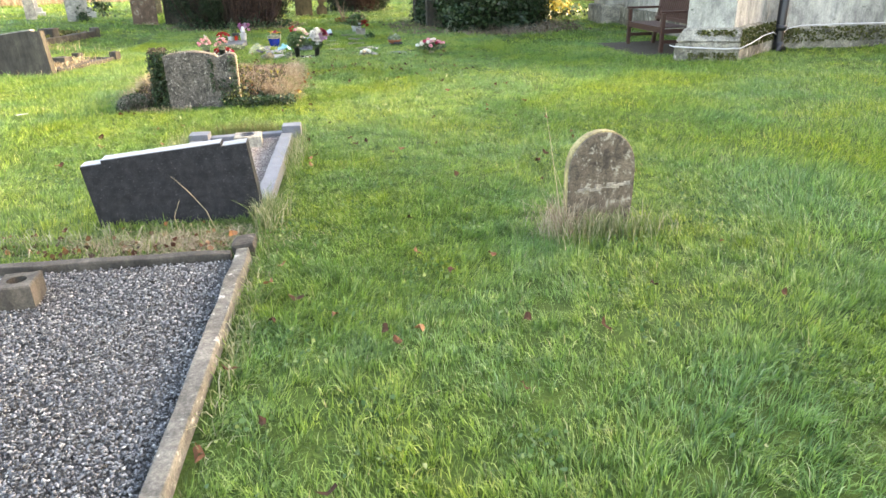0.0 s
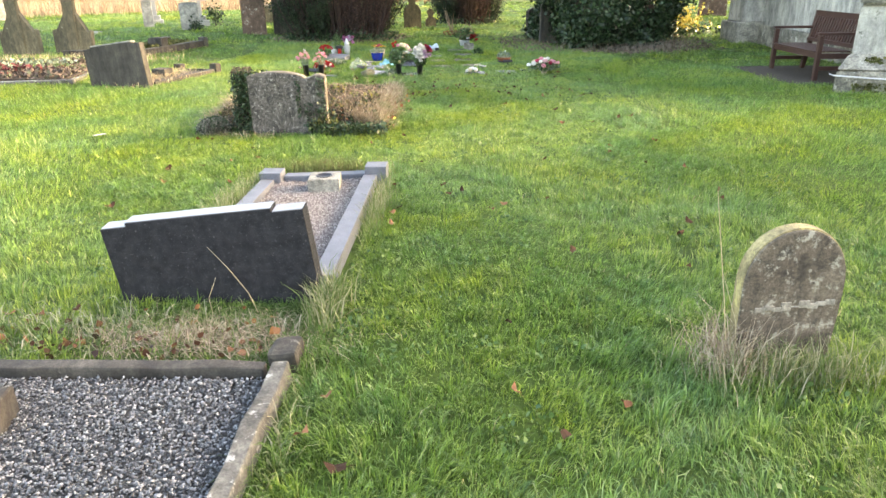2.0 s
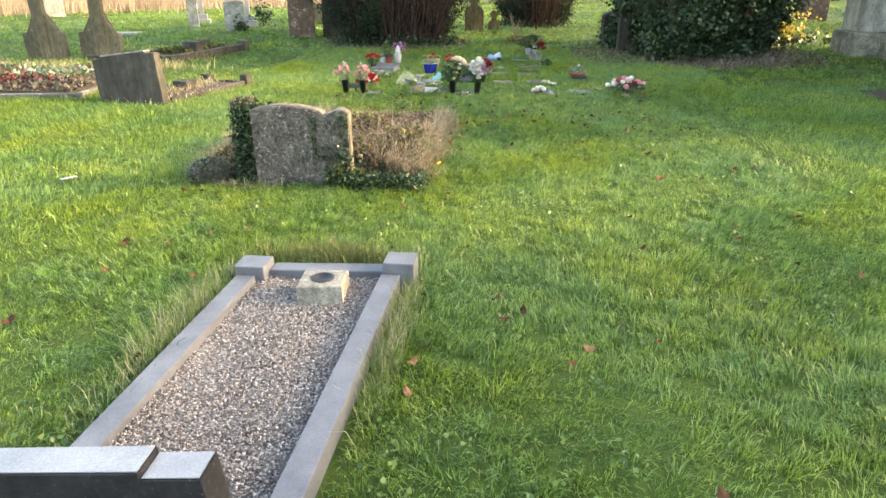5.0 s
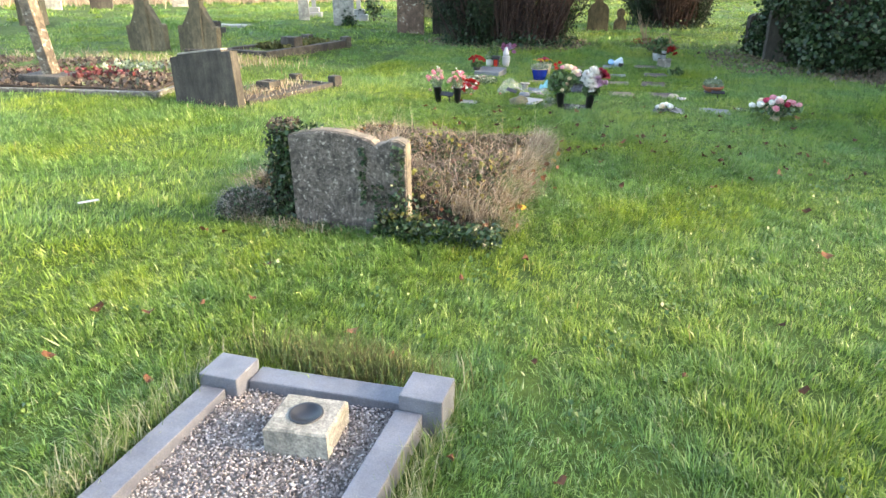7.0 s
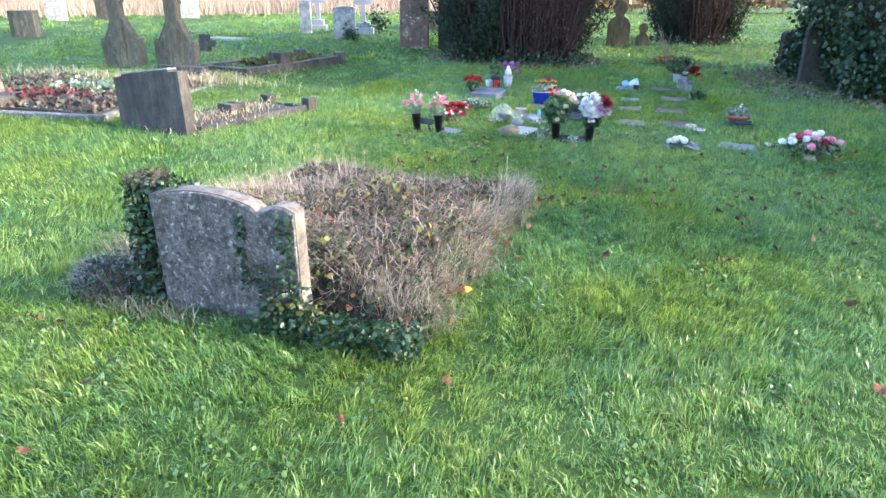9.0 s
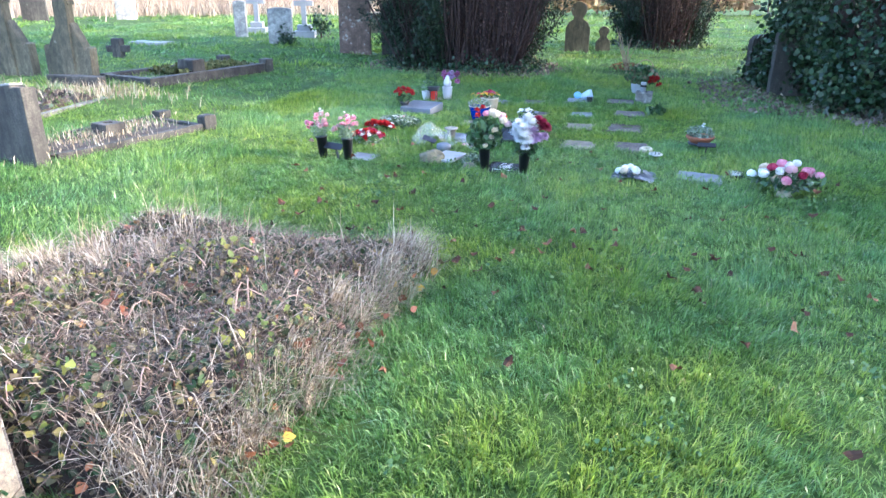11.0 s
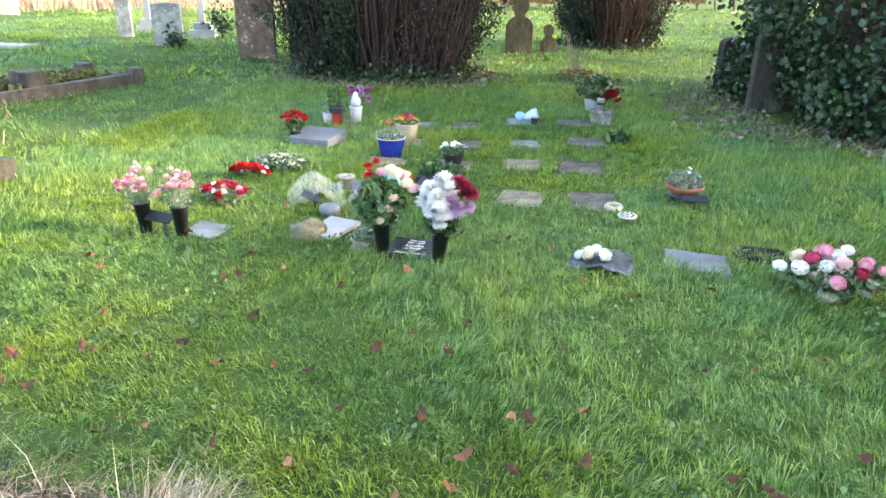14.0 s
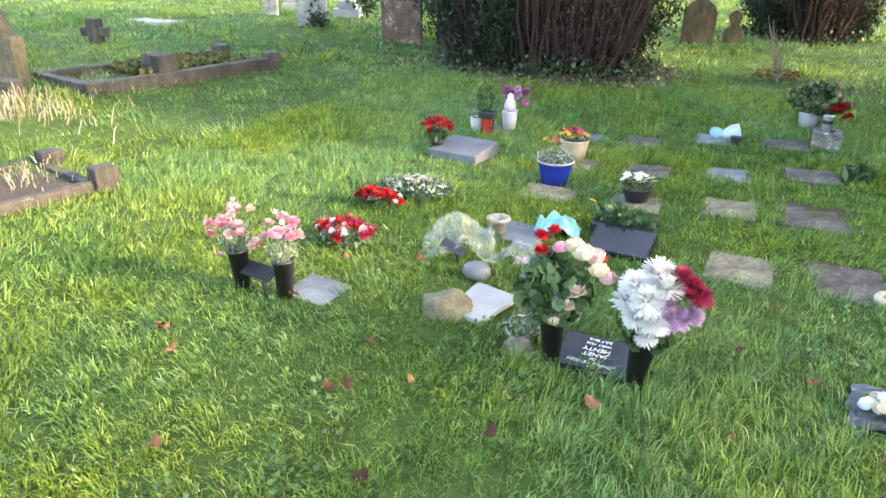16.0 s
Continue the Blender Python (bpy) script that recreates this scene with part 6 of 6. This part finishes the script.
def lawn(name, n, x0, x1, y0, y1, h0, h1, w, label, flat, per=26, size=0.036):
    """Turf out of small tufts: the blades of each lean outwards from it and with the local lie."""
    tufts = n // per
    tx, ty = spread(tufts, x0, x1, y0, y1)
    vigour = np.clip(rng.lognormal(0, 0.32, tufts), 0.45, 2.2)
    g = rng.choice(tufts, n, p=vigour / vigour.sum())
    r, a = np.abs(rng.normal(0, size, n)) * vigour[g] ** 0.5, rng.uniform(0, 2 * np.pi, n)
    x, y = tx[g] + r * np.cos(a), ty[g] + r * np.sin(a)
    k = keep(x, y)
    x, y, g, a, r = x[k], y[k], g[k], a[k], r[k]
    m = len(x)
    broad = np.sin(x * 2.3 + 1.1 * np.sin(y * 1.3)) * np.sin(y * 1.9 + 1.3 * np.sin(x * 1.7))
    h = rng.uniform(h0, h1, m) * vigour[g] ** 0.7 * (1 + 0.25 * broad)
    lie = 2.2 * np.sin(tx * 1.3 + 1.5 * np.sin(ty * 1.1)) + rng.normal(0, 0.7, tufts)
    dx = 0.8 * np.cos(a) + 0.9 * np.cos(lie[g]) + rng.normal(0, 0.35, m)
    dy = 0.8 * np.sin(a) + 0.9 * np.sin(lie[g]) + rng.normal(0, 0.35, m)
    lean = np.clip(np.hypot(dx, dy) * rng.uniform(0.25, 0.95, m), 0.1, 1.7)
    base = np.stack([x, y, hgt(x, y) - 0.008], 1)
    me = blades(name, base, h, rng.uniform(0.6, 1.35, m) * w, lean, 0.6, flat, np.arctan2(dy, dx))
    return tagged(link_mesh(name, me, GRASS), label, "grass", kind="stuff")


lawn("grass", 360000, -2.8, 2.6, 1.2, 8.5, 0.026, 0.066, 0.0042, "short damp green churchyard grass", False)
lawn("grass", 250000, -3.2, 2.2, 8.5, 13.6, 0.026, 0.07, 0.0043, "short damp green churchyard grass", False)
lawn("grass", 190000, 2.4, 7.0, 2.0, 14.0, 0.03, 0.08, 0.0095, "short damp grass below the church wall", True, 26, 0.12)
lawn("grass", 200000, -7.5, -2.8, 3.5, 14.0, 0.03, 0.08, 0.0095, "short damp grass beside the graves", True, 26, 0.12)
lawn("grass", 100000, -9.0, 7.2, 1.0, 19.0, 0.03, 0.075, 0.009, "short damp green churchyard grass", True)
lawn("grass", 330000, -4.6, 3.0, 13.6, 19.2, 0.03, 0.075, 0.0095, "short damp grass between the memorial tablets", True)
lawn("grass", 240000, -14.0, 9.0, 14.0, 32.0, 0.04, 0.085, 0.013, "short green grass among the older graves", True, 26, 0.12)
lawn("grass", 40000, 7.0, 11.0, 6.5, 11.8, 0.03, 0.08, 0.012, "short damp grass past the church corner", True)
lawn("grass", 60000, -30.0, 14.0, 18.0, 44.0, 0.06, 0.12, 0.035, "rougher grass further off in the churchyard", True, 26, 0.12)


def clump(name, n, x, y, sx, sy, h0, h1, w, mat, label, lean=0.8, z=None):
    px, py = rng.normal(x, sx, n), rng.normal(y, sy, n)
    base = np.stack([px, py, (hgt(px, py) if z is None else np.full(n, z)) - 0.01], 1)
    me = blades(name, base, rng.uniform(h0, h1, n), rng.uniform(0.6, 1.3, n) * w, rng.uniform(0.1, lean, n), 0.5)
    return tagged(link_mesh(name, me, mat), label, "grass", kind="stuff")


clump("grass_tuft", 520, -0.6, 4.22, 0.04, 0.11, 0.10, 0.26, 0.006, HALFDRY, "long half-dry grass at the headstone's edge")
clump("grass_tuft", 900, -1.15, 4.05, 0.32, 0.08, 0.03, 0.09, 0.005, HALFDRY, "dry flattened grass in front of the dark headstone", 2.2)
clump("grass_tuft", 900, -1.95, 4.0, 0.36, 0.11, 0.04, 0.13, 0.006, HALFDRY, "longer grass along the head kerb", 1.2)
clump("grass_tuft", 800, -0.55, 5.9, 0.03, 0.38, 0.06, 0.19, 0.0042, HALFDRY, "long grass leaning over the granite kerb")
clump("grass_tuft", 900, -1.63, 5.85, 0.05, 0.38, 0.07, 0.2, 0.0042, HALFDRY, "long grass beside the granite kerb")
clump("grass_tuft", 1500, -1.08, 6.72, 0.22, 0.055, 0.08, 0.22, 0.0042, mat_island("brown_tuft", ((0, (0.09, 0.07, 0.035)), (0.35, (0.12, 0.13, 0.05)), (1, (0.13, 0.2, 0.06))), 0.7, 0.2), "brown-green tuft behind the foot kerb")
clump("grass_tuft", 420, -0.58, 2.8, 0.03, 0.5, 0.05, 0.13, 0.006, HALFDRY, "pale grass along the concrete kerb", 1.4)
clump("grass_tuft", 420, 1.16, 3.68, 0.07, 0.09, 0.10, 0.32, 0.004, BLEACHED, "tall dry grass beside the small headstone", 1.0)
clump("grass_tuft", 900, 1.4, 3.60, 0.2, 0.05, 0.08, 0.24, 0.0042, HALFDRY, "long grass in front of the small headstone")

n = 60
x, y = rng.uniform(-2.1, -0.68, n), rng.normal(3.95, 0.11, n)
tagged(link_mesh("leaf_litter", leaf_cloud("leaf_litter", np.stack([x, y, rng.uniform(0.01, 0.07, n)], 1), rng.uniform(0.02, 0.042, n), 0.1), DEADLEAF), "russet dead leaves caught in front of the headstone", "leaf litter", kind="stuff")

clump("grass_tuft", 1700, -1.15, 3.93, 0.3, 0.10, 0.035, 0.1, 0.004, BLEACHED, "dry tangled stems before the dark headstone", 3.2)

clump("grass_tuft", 260, -2.25, 8.22, 0.22, 0.03, 0.04, 0.12, 0.005, DRY, "dry stems at the foot of the ivied headstone", 2.0)
bm = box(-0.07, 0.07, -0.02, 0.02, 0, 0.004, 0.001, 0.004, 3)
solo("paper_scrap", bm, PAPER_WHITE, pose(-3.73, 8.16, 0.055, 4, 3, 62), "small scrap of white paper on the grass", "litter")

def stalk(x, y, z, pts, r, mat, label):
    bm = bmesh.new()
    tube(bm, [Vector(p) for p in pts], r, r * 0.4, 5)
    return solo("grass_stalk", bm, mat, pose(x, y, z), label, "grass stalk", smoothed=True)


STRAW = mat_plain("straw_stalk", (0.42, 0.34, 0.22), 0.7, 0.2)
stalk(-0.95, 4.2, 0.0, ((0, 0, 0), (-0.03, -0.02, 0.12), (-0.12, 0.0, 0.24), (-0.22, 0.03, 0.34)), 0.002, STRAW, "long bent straw stalk against the dark headstone")
stalk(-1.16, 4.16, 0.0, ((0, 0, 0), (-0.01, 0, 0.1), (0.03, 0.02, 0.2)), 0.002, STRAW, "short straw stalk against the dark headstone")
stalk(1.17, 3.72, 0.0, ((0, 0, 0), (-0.05, 0, 0.3), (-0.10, 0.02, 0.6), (-0.13, 0.02, 0.76)), 0.0024, STRAW, "tall bleached seed stalk beside the small headstone")
stalk(1.2, 3.7, 0.0, ((0, 0, 0), (-0.03, 0, 0.22), (-0.1, 0.02, 0.42)), 0.002, STRAW, "tall bleached seed stalk beside the small headstone")

# overgrown raised plot
mound = thing("overgrown_plot", -1.75, 9.58, "raised overgrown grave plot of dead stems, ivy and dry grass", "grave")


def mound_h(u, v):
    edge = np.clip(np.minimum(1 - np.abs(u), 1 - np.abs(v)) / 0.25, 0, 1)
    return (0.2 - 0.05 * v + 0.05 * np.sin(u * 4 + 1) * np.sin(v * 5)) * edge ** 0.6


gu, gv = np.meshgrid(np.linspace(-1, 1, 40), np.linspace(-1, 1, 50))
mz = mound_h(gu, gv) - 0.03 + 0.012 * np.sin(gu * 31) * np.sin(gv * 27)
i = (np.arange(49)[:, None] * 40 + np.arange(39)[None]).ravel()
link_mesh("earth", poly_mesh("earth", np.stack([gu * 0.98, gv * 1.12, mz], 2), np.full(len(i), 4), np.stack([i, i + 1, i + 41, i + 40], 1)), SOIL, mound)


def on_mound(n, u0=-1, u1=1, v0=-1, v1=1):
    u, v = rng.uniform(u0, u1, n), rng.uniform(v0, v1, n)
    return u, v, np.stack([u * 0.98, v * 1.12, mound_h(u, v)], 1)


u, v, p = on_mound(9500)
link_mesh("ground_ivy", leaf_cloud("ground_ivy", p + rng.uniform(-0.01, 0.05, (9500, 1)) * [0, 0, 1], rng.uniform(0.018, 0.044, 9500), 0.5), mat_island("mixed_ground_leaves", ((0, (0.02, 0.03, 0.014)), (0.4, (0.04, 0.075, 0.025)), (0.62, (0.07, 0.055, 0.034)), (0.85, (0.13, 0.10, 0.055)), (0.97, (0.24, 0.21, 0.05)), (1, (0.32, 0.10, 0.05))), 0.7, 0.15), mound, "ivy leaves and brown leaf litter")["kind"] = "stuff"
u, v, p = on_mound(8500)
link_mesh("stem_tangle", blades("stem_tangle", p, rng.uniform(0.03, 0.16, 8500), rng.uniform(0.003, 0.006, 8500), rng.uniform(0.8, 3.2, 8500)), mat_island("stem_tangle", ((0, (0.04, 0.027, 0.02)), (0.6, (0.11, 0.075, 0.05)), (0.9, (0.25, 0.185, 0.125)), (1, (0.46, 0.38, 0.28))), 0.7, 0.15), mound, "tangled brown dead stems")["kind"] = "stuff"


def tussocks(count, u0, u1, v0, v1, h0, h1, mat):
    """Separate tussocks of upright grass, of uneven size, along a stretch of the plot."""
    base, hs = [], []
    for k in range(count):
        u, v = rng.uniform(u0, u1), rng.uniform(v0, v1)
        m, r, h = int(rng.uniform(18, 70)), rng.uniform(0.015, 0.05), rng.uniform(h0, h1)
        pu, pv = u + rng.normal(0, r, m), v + rng.normal(0, r, m)
        base.append(np.stack([pu * 0.98, pv * 1.12, mound_h(pu, pv) - 0.02], 1))
        hs.append(h * rng.uniform(0.45, 1.1, m))
    base, hs = np.concatenate(base), np.concatenate(hs)
    n = len(base)
    az = np.arctan2(base[:, 1] / 1.12 + rng.normal(0, 0.5, n), base[:, 0] + rng.normal(0, 0.5, n)) + rng.normal(0, 0.6, n)
    link_mesh("dry_grass", blades("dry_grass", base, hs, rng.uniform(0.0028, 0.005, n), rng.uniform(0.1, 1.3, n), az=az), mat, mound, "uneven tussocks of dry straw-coloured grass")["kind"] = "stuff"


tussocks(34, 0.84, 1.0, -1, 1, 0.10, 0.27, BLEACHED)
tussocks(26, 0.8, 1.0, -1, 1, 0.08, 0.22, DRY)
tussocks(44, 0.86, 1.05, -1, 1, 0.06, 0.2, HALFDRY)
tussocks(10, 0.55, 1.0, -1.0, -0.85, 0.10, 0.26, BLEACHED)
tussocks(26, -0.95, 0.8, -0.85, 0.6, 0.06, 0.22, BLEACHED)
tussocks(22, -1, 0.9, 0.3, 0.85, 0.06, 0.17, BLEACHED)
tussocks(16, -1, 1, 0.75, 0.95, 0.05, 0.14, DRY)
tussocks(26, -1.02, -0.7, -1, 0.4, 0.12, 0.32, DRY)
tussocks(30, -0.95, -0.2, -0.8, 0.7, 0.08, 0.26, BLEACHED)
n = 2600
u, v, p = on_mound(n, -0.97, 0.97, -0.97, 0.97)
link_mesh("straw_tangle", blades("straw_tangle", p + [0, 0, 0.02], rng.uniform(0.02, 0.07, n), rng.uniform(0.003, 0.005, n), rng.uniform(2.0, 5.0, n)), mat_island("straw_tangle", ((0, (0.15, 0.1, 0.07)), (0.6, (0.34, 0.25, 0.18)), (1, (0.52, 0.44, 0.34))), 0.6, 0.2), mound, "flattened pale straw lying over the plot")["kind"] = "stuff"
for k in range(34):
    a, q = rnd0.uniform(0, 6.28), rnd0.uniform(0.12, 0.32)
    u, v = rnd0.uniform(-0.85, 0.75), rnd0.uniform(-0.9, 0.85)
    z = float(mound_h(u, v))
    bm = bmesh.new()
    tube(bm, [Vector((u * 0.98 + math.cos(a) * q * f, v * 1.12 + math.sin(a) * q * f, z + 0.16 * math.sin(2.6 * f) * (0.4 + q))) for f in (0, 0.25, 0.5, 0.75, 1)], 0.0045, 0.002, 5)
    part("cane", bm, CANE, mound, "thin dead bramble cane")
n = 700
u, v, p = on_mound(n, -0.9, 0.85, -0.9, 0.5)
k = np.sin(u * 5 + 1) * np.sin(v * 6) > 0.1
link_mesh("ground_weed", leaf_cloud("ground_weed", p[k] + rng.uniform(0.02, 0.07, (int(k.sum()), 1)) * [0, 0, 1], rng.uniform(0.02, 0.045, int(k.sum())), 0.6), mat_island("yellowing_weeds", ((0, (0.06, 0.09, 0.02)), (0.6, (0.16, 0.19, 0.04)), (1, (0.34, 0.3, 0.06))), 0.6, 0.25), mound, "patches of yellowing green weeds")["kind"] = "stuff"
n = 70
u, v, p = on_mound(n)
link_mesh("leaf_scatter", leaf_cloud("leaf_scatter", p + [0, 0, 0.03], rng.uniform(0.03, 0.065, n), 0.4), mat_island("leaf_scatter", ((0, (0.09, 0.04, 0.028)), (0.6, (0.2, 0.085, 0.055)), (0.95, (0.3, 0.14, 0.09)), (1, (0.45, 0.33, 0.05))), 0.6, 0.2), mound, "scattered orange and pink dead leaves")["kind"] = "stuff"
n = 60
u, v, p = on_mound(n)
link_mesh("seed_grass", blades("seed_grass", p, rng.uniform(0.22, 0.4, n), np.full(n, 0.003), rng.uniform(0.05, 0.5, n)), DRY, mound, "tall thin seed stalks")["kind"] = "stuff"

n = 26
v = rng.uniform(-1, 1, n)
p = np.stack([rng.normal(-0.74, 0.05, n), 9.58 + v * 1.12, rng.uniform(0.04, 0.12, n)], 1)
tagged(link_mesh("leaf_litter", leaf_cloud("leaf_litter", p, rng.uniform(0.035, 0.06, n), 0.3), mat_island("edge_leaves", ((0, (0.12, 0.045, 0.025)), (0.85, (0.27, 0.10, 0.045)), (1, (0.5, 0.36, 0.05))), 0.6, 0.2)), "orange dead leaves along the plot's edge", "leaf litter", kind="stuff")
n = 9000
cx, cy = rng.uniform(-2.5, 2.6, 260), rng.uniform(1.6, 14.0, 260)
i = rng.integers(0, 260, n)
x, y = cx[i] + rng.normal(0, 0.06, n), cy[i] + rng.normal(0, 0.06, n)
k = keep(x, y)
tagged(link_mesh("lawn_weeds", leaf_cloud("lawn_weeds", np.stack([x, y, rng.uniform(0.015, 0.055, n)], 1)[k], rng.uniform(0.010, 0.026, n)[k], 0.2), mat_island("lawn_weeds", ((0, (0.04, 0.09, 0.03)), (0.7, (0.09, 0.16, 0.05)), (1, (0.18, 0.25, 0.09))), 0.4, 0.25)), "small broad-leaved weeds among the grass", "weeds", kind="stuff")

clump("dry_grass", 900, -6.75, 16.0, 0.25, 0.5, 0.03, 0.1, 0.008, HALFDRY, "thin dry grass over the old grave", z=0.16)
# dry grass in the left plots and along the far verge
clump("dry_grass", 600, -5.0, 12.75, 0.22, 0.5, 0.03, 0.09, 0.008, DRY, "dry straw grass on the sunken grave", z=0.08)
clump("dry_grass", 450, -6.6, 14.5, 0.5, 0.2, 0.06, 0.2, 0.008, DRY, "dry straw grass at the plot's end", z=0.16)
clump("dry_grass", 600, -8.5, 14.0, 1.2, 0.25, 0.08, 0.25, 0.009, DRY, "dry straw grass at the plot's end", z=0.16)
n = 26000
s = rng.uniform(0, 1, n)
x, y = -34 + 26 * s + rng.normal(0, 0.8, n), 19.5 + 17 * s + rng.normal(0, 1.2, n)
tagged(link_mesh("dry_verge", blades("dry_verge", np.stack([x, y, hgt(x, y)], 1), rng.uniform(0.3, 0.8, n), np.full(n, 0.04), rng.uniform(0.1, 0.6, n), flat=True), mat_island("sunbleached_verge", ((0, (0.26, 0.19, 0.135)), (0.6, (0.38, 0.3, 0.22)), (1, (0.48, 0.41, 0.3))), 0.7, 0.4)), "bleached tall dry grass along the boundary", "grass", kind="stuff")


def litter(name, x, y, r0, r1, n, label, green=0.3):
    a, r = rng.uniform(0, 2 * np.pi, n), np.sqrt(rng.uniform(r0 * r0, r1 * r1, n)) * rng.uniform(0.95, 1.05, n)
    r = np.where(rng.random(n) < 0.6, r0 + (r1 - r0) * rng.random(n) ** 1.8, r + rng.normal(0, 0.12, n)) + 0.18 * np.sin(3 * a + x) + 0.1 * np.sin(7 * a)
    px, py = x + r * np.cos(a), y + r * np.sin(a) * 0.95
    t = leaf_cloud(name, np.stack([px, py, hgt(px, py) + rng.uniform(0.0, 0.05, n)], 1), rng.uniform(0.025, 0.06, n), 0.1)
    return tagged(link_mesh(name, t, mat_island(name, ((0, (0.06, 0.045, 0.035)), (0.5, (0.15, 0.115, 0.085)), (0.8, (0.24, 0.19, 0.13)), (1, (0.06, 0.09, 0.04))), 0.8)), label, "leaf litter", kind="stuff")


litter("leaf_litter", -3.05, 19.8, 1.0, 1.66, 4200, "brown leaf litter and ivy round the yew's foot")
litter("twig_litter", 3.35, 18.3, 1.4, 2.4, 7000, "grey-brown twigs and litter round the ivy tree")
n = 800
a, r = rng.normal(4.9, 0.45, n), 1.7 + np.abs(rng.normal(0, 0.35, n))
px, py = 3.4 + 0.85 * r * np.cos(a), 18.4 + r * np.sin(a)
tagged(link_mesh("dry_stems", blades("dry_stems", np.stack([px, py, hgt(px, py)], 1), rng.uniform(0.06, 0.34, n), np.full(n, 0.007), rng.uniform(0.6, 2.6, n)), mat_island("dead_bramble", ((0, (0.09, 0.07, 0.06)), (1, (0.28, 0.235, 0.2))), 0.7)), "pale dead stems against the ivy tree", "stems", kind="stuff")

n = 45
px, py = rng.uniform(-2.0, -0.68, n), 3.72 + np.abs(rng.normal(0, 0.09, n))
tagged(link_mesh("leaf_litter", leaf_cloud("leaf_litter", np.stack([px, py, rng.uniform(0.015, 0.07, n)], 1), rng.uniform(0.018, 0.042, n), 0.6), mat_island("drifted_leaves", ((0, (0.03, 0.014, 0.01)), (0.7, (0.085, 0.036, 0.02)), (1, (0.17, 0.09, 0.05))), 0.6, 0.2)), "russet dead leaves drifted against the grave kerb", "leaf litter", kind="stuff")


def fallen_leaf():
    bm = bmesh.new()
    n = 10
    rim = [bm.verts.new((0.034 * math.cos(2 * math.pi * k / n) * (1 + 0.25 * (k % 2)), 0.022 * math.sin(2 * math.pi * k / n) * (1 + 0.2 * (k % 2)), 0.014 * math.cos(4 * math.pi * k / n) + 0.004 * (k % 3))) for k in range(n)]
    c = bm.verts.new((0, 0, -0.003))
    for k in range(n):
        bm.faces.new((rim[k], rim[(k + 1) % n], c))
    tube(bm, [Vector((0.03, 0, 0.0)), Vector((0.05, 0.004, 0.004)), Vector((0.064, 0.008, 0.002))], 0.0015, 0.001, 4)
    return bm


m, nt, b = nodes_of("fallen_leaf")
oi = nt.nodes.new("ShaderNodeObjectInfo")
nt.links.new(ramp(nt, oi.outputs["Random"], ((0, (0.035, 0.02, 0.013)), (0.5, (0.085, 0.04, 0.023)), (0.85, (0.15, 0.07, 0.038)), (1, (0.22, 0.12, 0.065)))), b.inputs["Base Color"])
b.inputs["Roughness"].default_value, b.inputs["Specular IOR Level"].default_value = 0.8, 0.12
leaf = solo("fallen_leaf", fallen_leaf(), m, pose(-0.35, 3.0, 0.05), "curled russet-brown dead leaf lying in the grass", "leaf", "fallen leaves")
rnd = random.Random(4)
spots = [(-0.46, 3.42), (-0.44, 2.75), (0.05, 2.62), (0.2, 2.58), (0.1, 2.5), (-0.3, 6.95), (-0.38, 5.75), (-0.4, 5.35), (-0.42, 5.6)]
for k in range(210):
    if k < len(spots):
        x, y = spots[k]
    elif k < 60:
        y, x = rnd.gauss(11.0, 0.45), rnd.uniform(-2.2, 1.5)
    else:
        y = rnd.uniform(1.6, 14.0)
        x = rnd.uniform(-2.6, 2.0)
    if any(x0 - 0.03 < x < x1 + 0.03 and y0 - 0.03 < y < y1 + 0.03 for x0, x1, y0, y1 in BARE + TABLETS):
        continue
    if -2.8 < x < -0.72 and 8.2 < y < 10.9:
        continue
    s = rnd.uniform(0.5, 0.95)
    o = copy_thing(leaf, pose(x, y, gz(x, y) + rnd.uniform(0.045, 0.07), rnd.uniform(-35, 35), rnd.uniform(-35, 35), rnd.uniform(0, 360)))
    o.scale = (s, s, s)
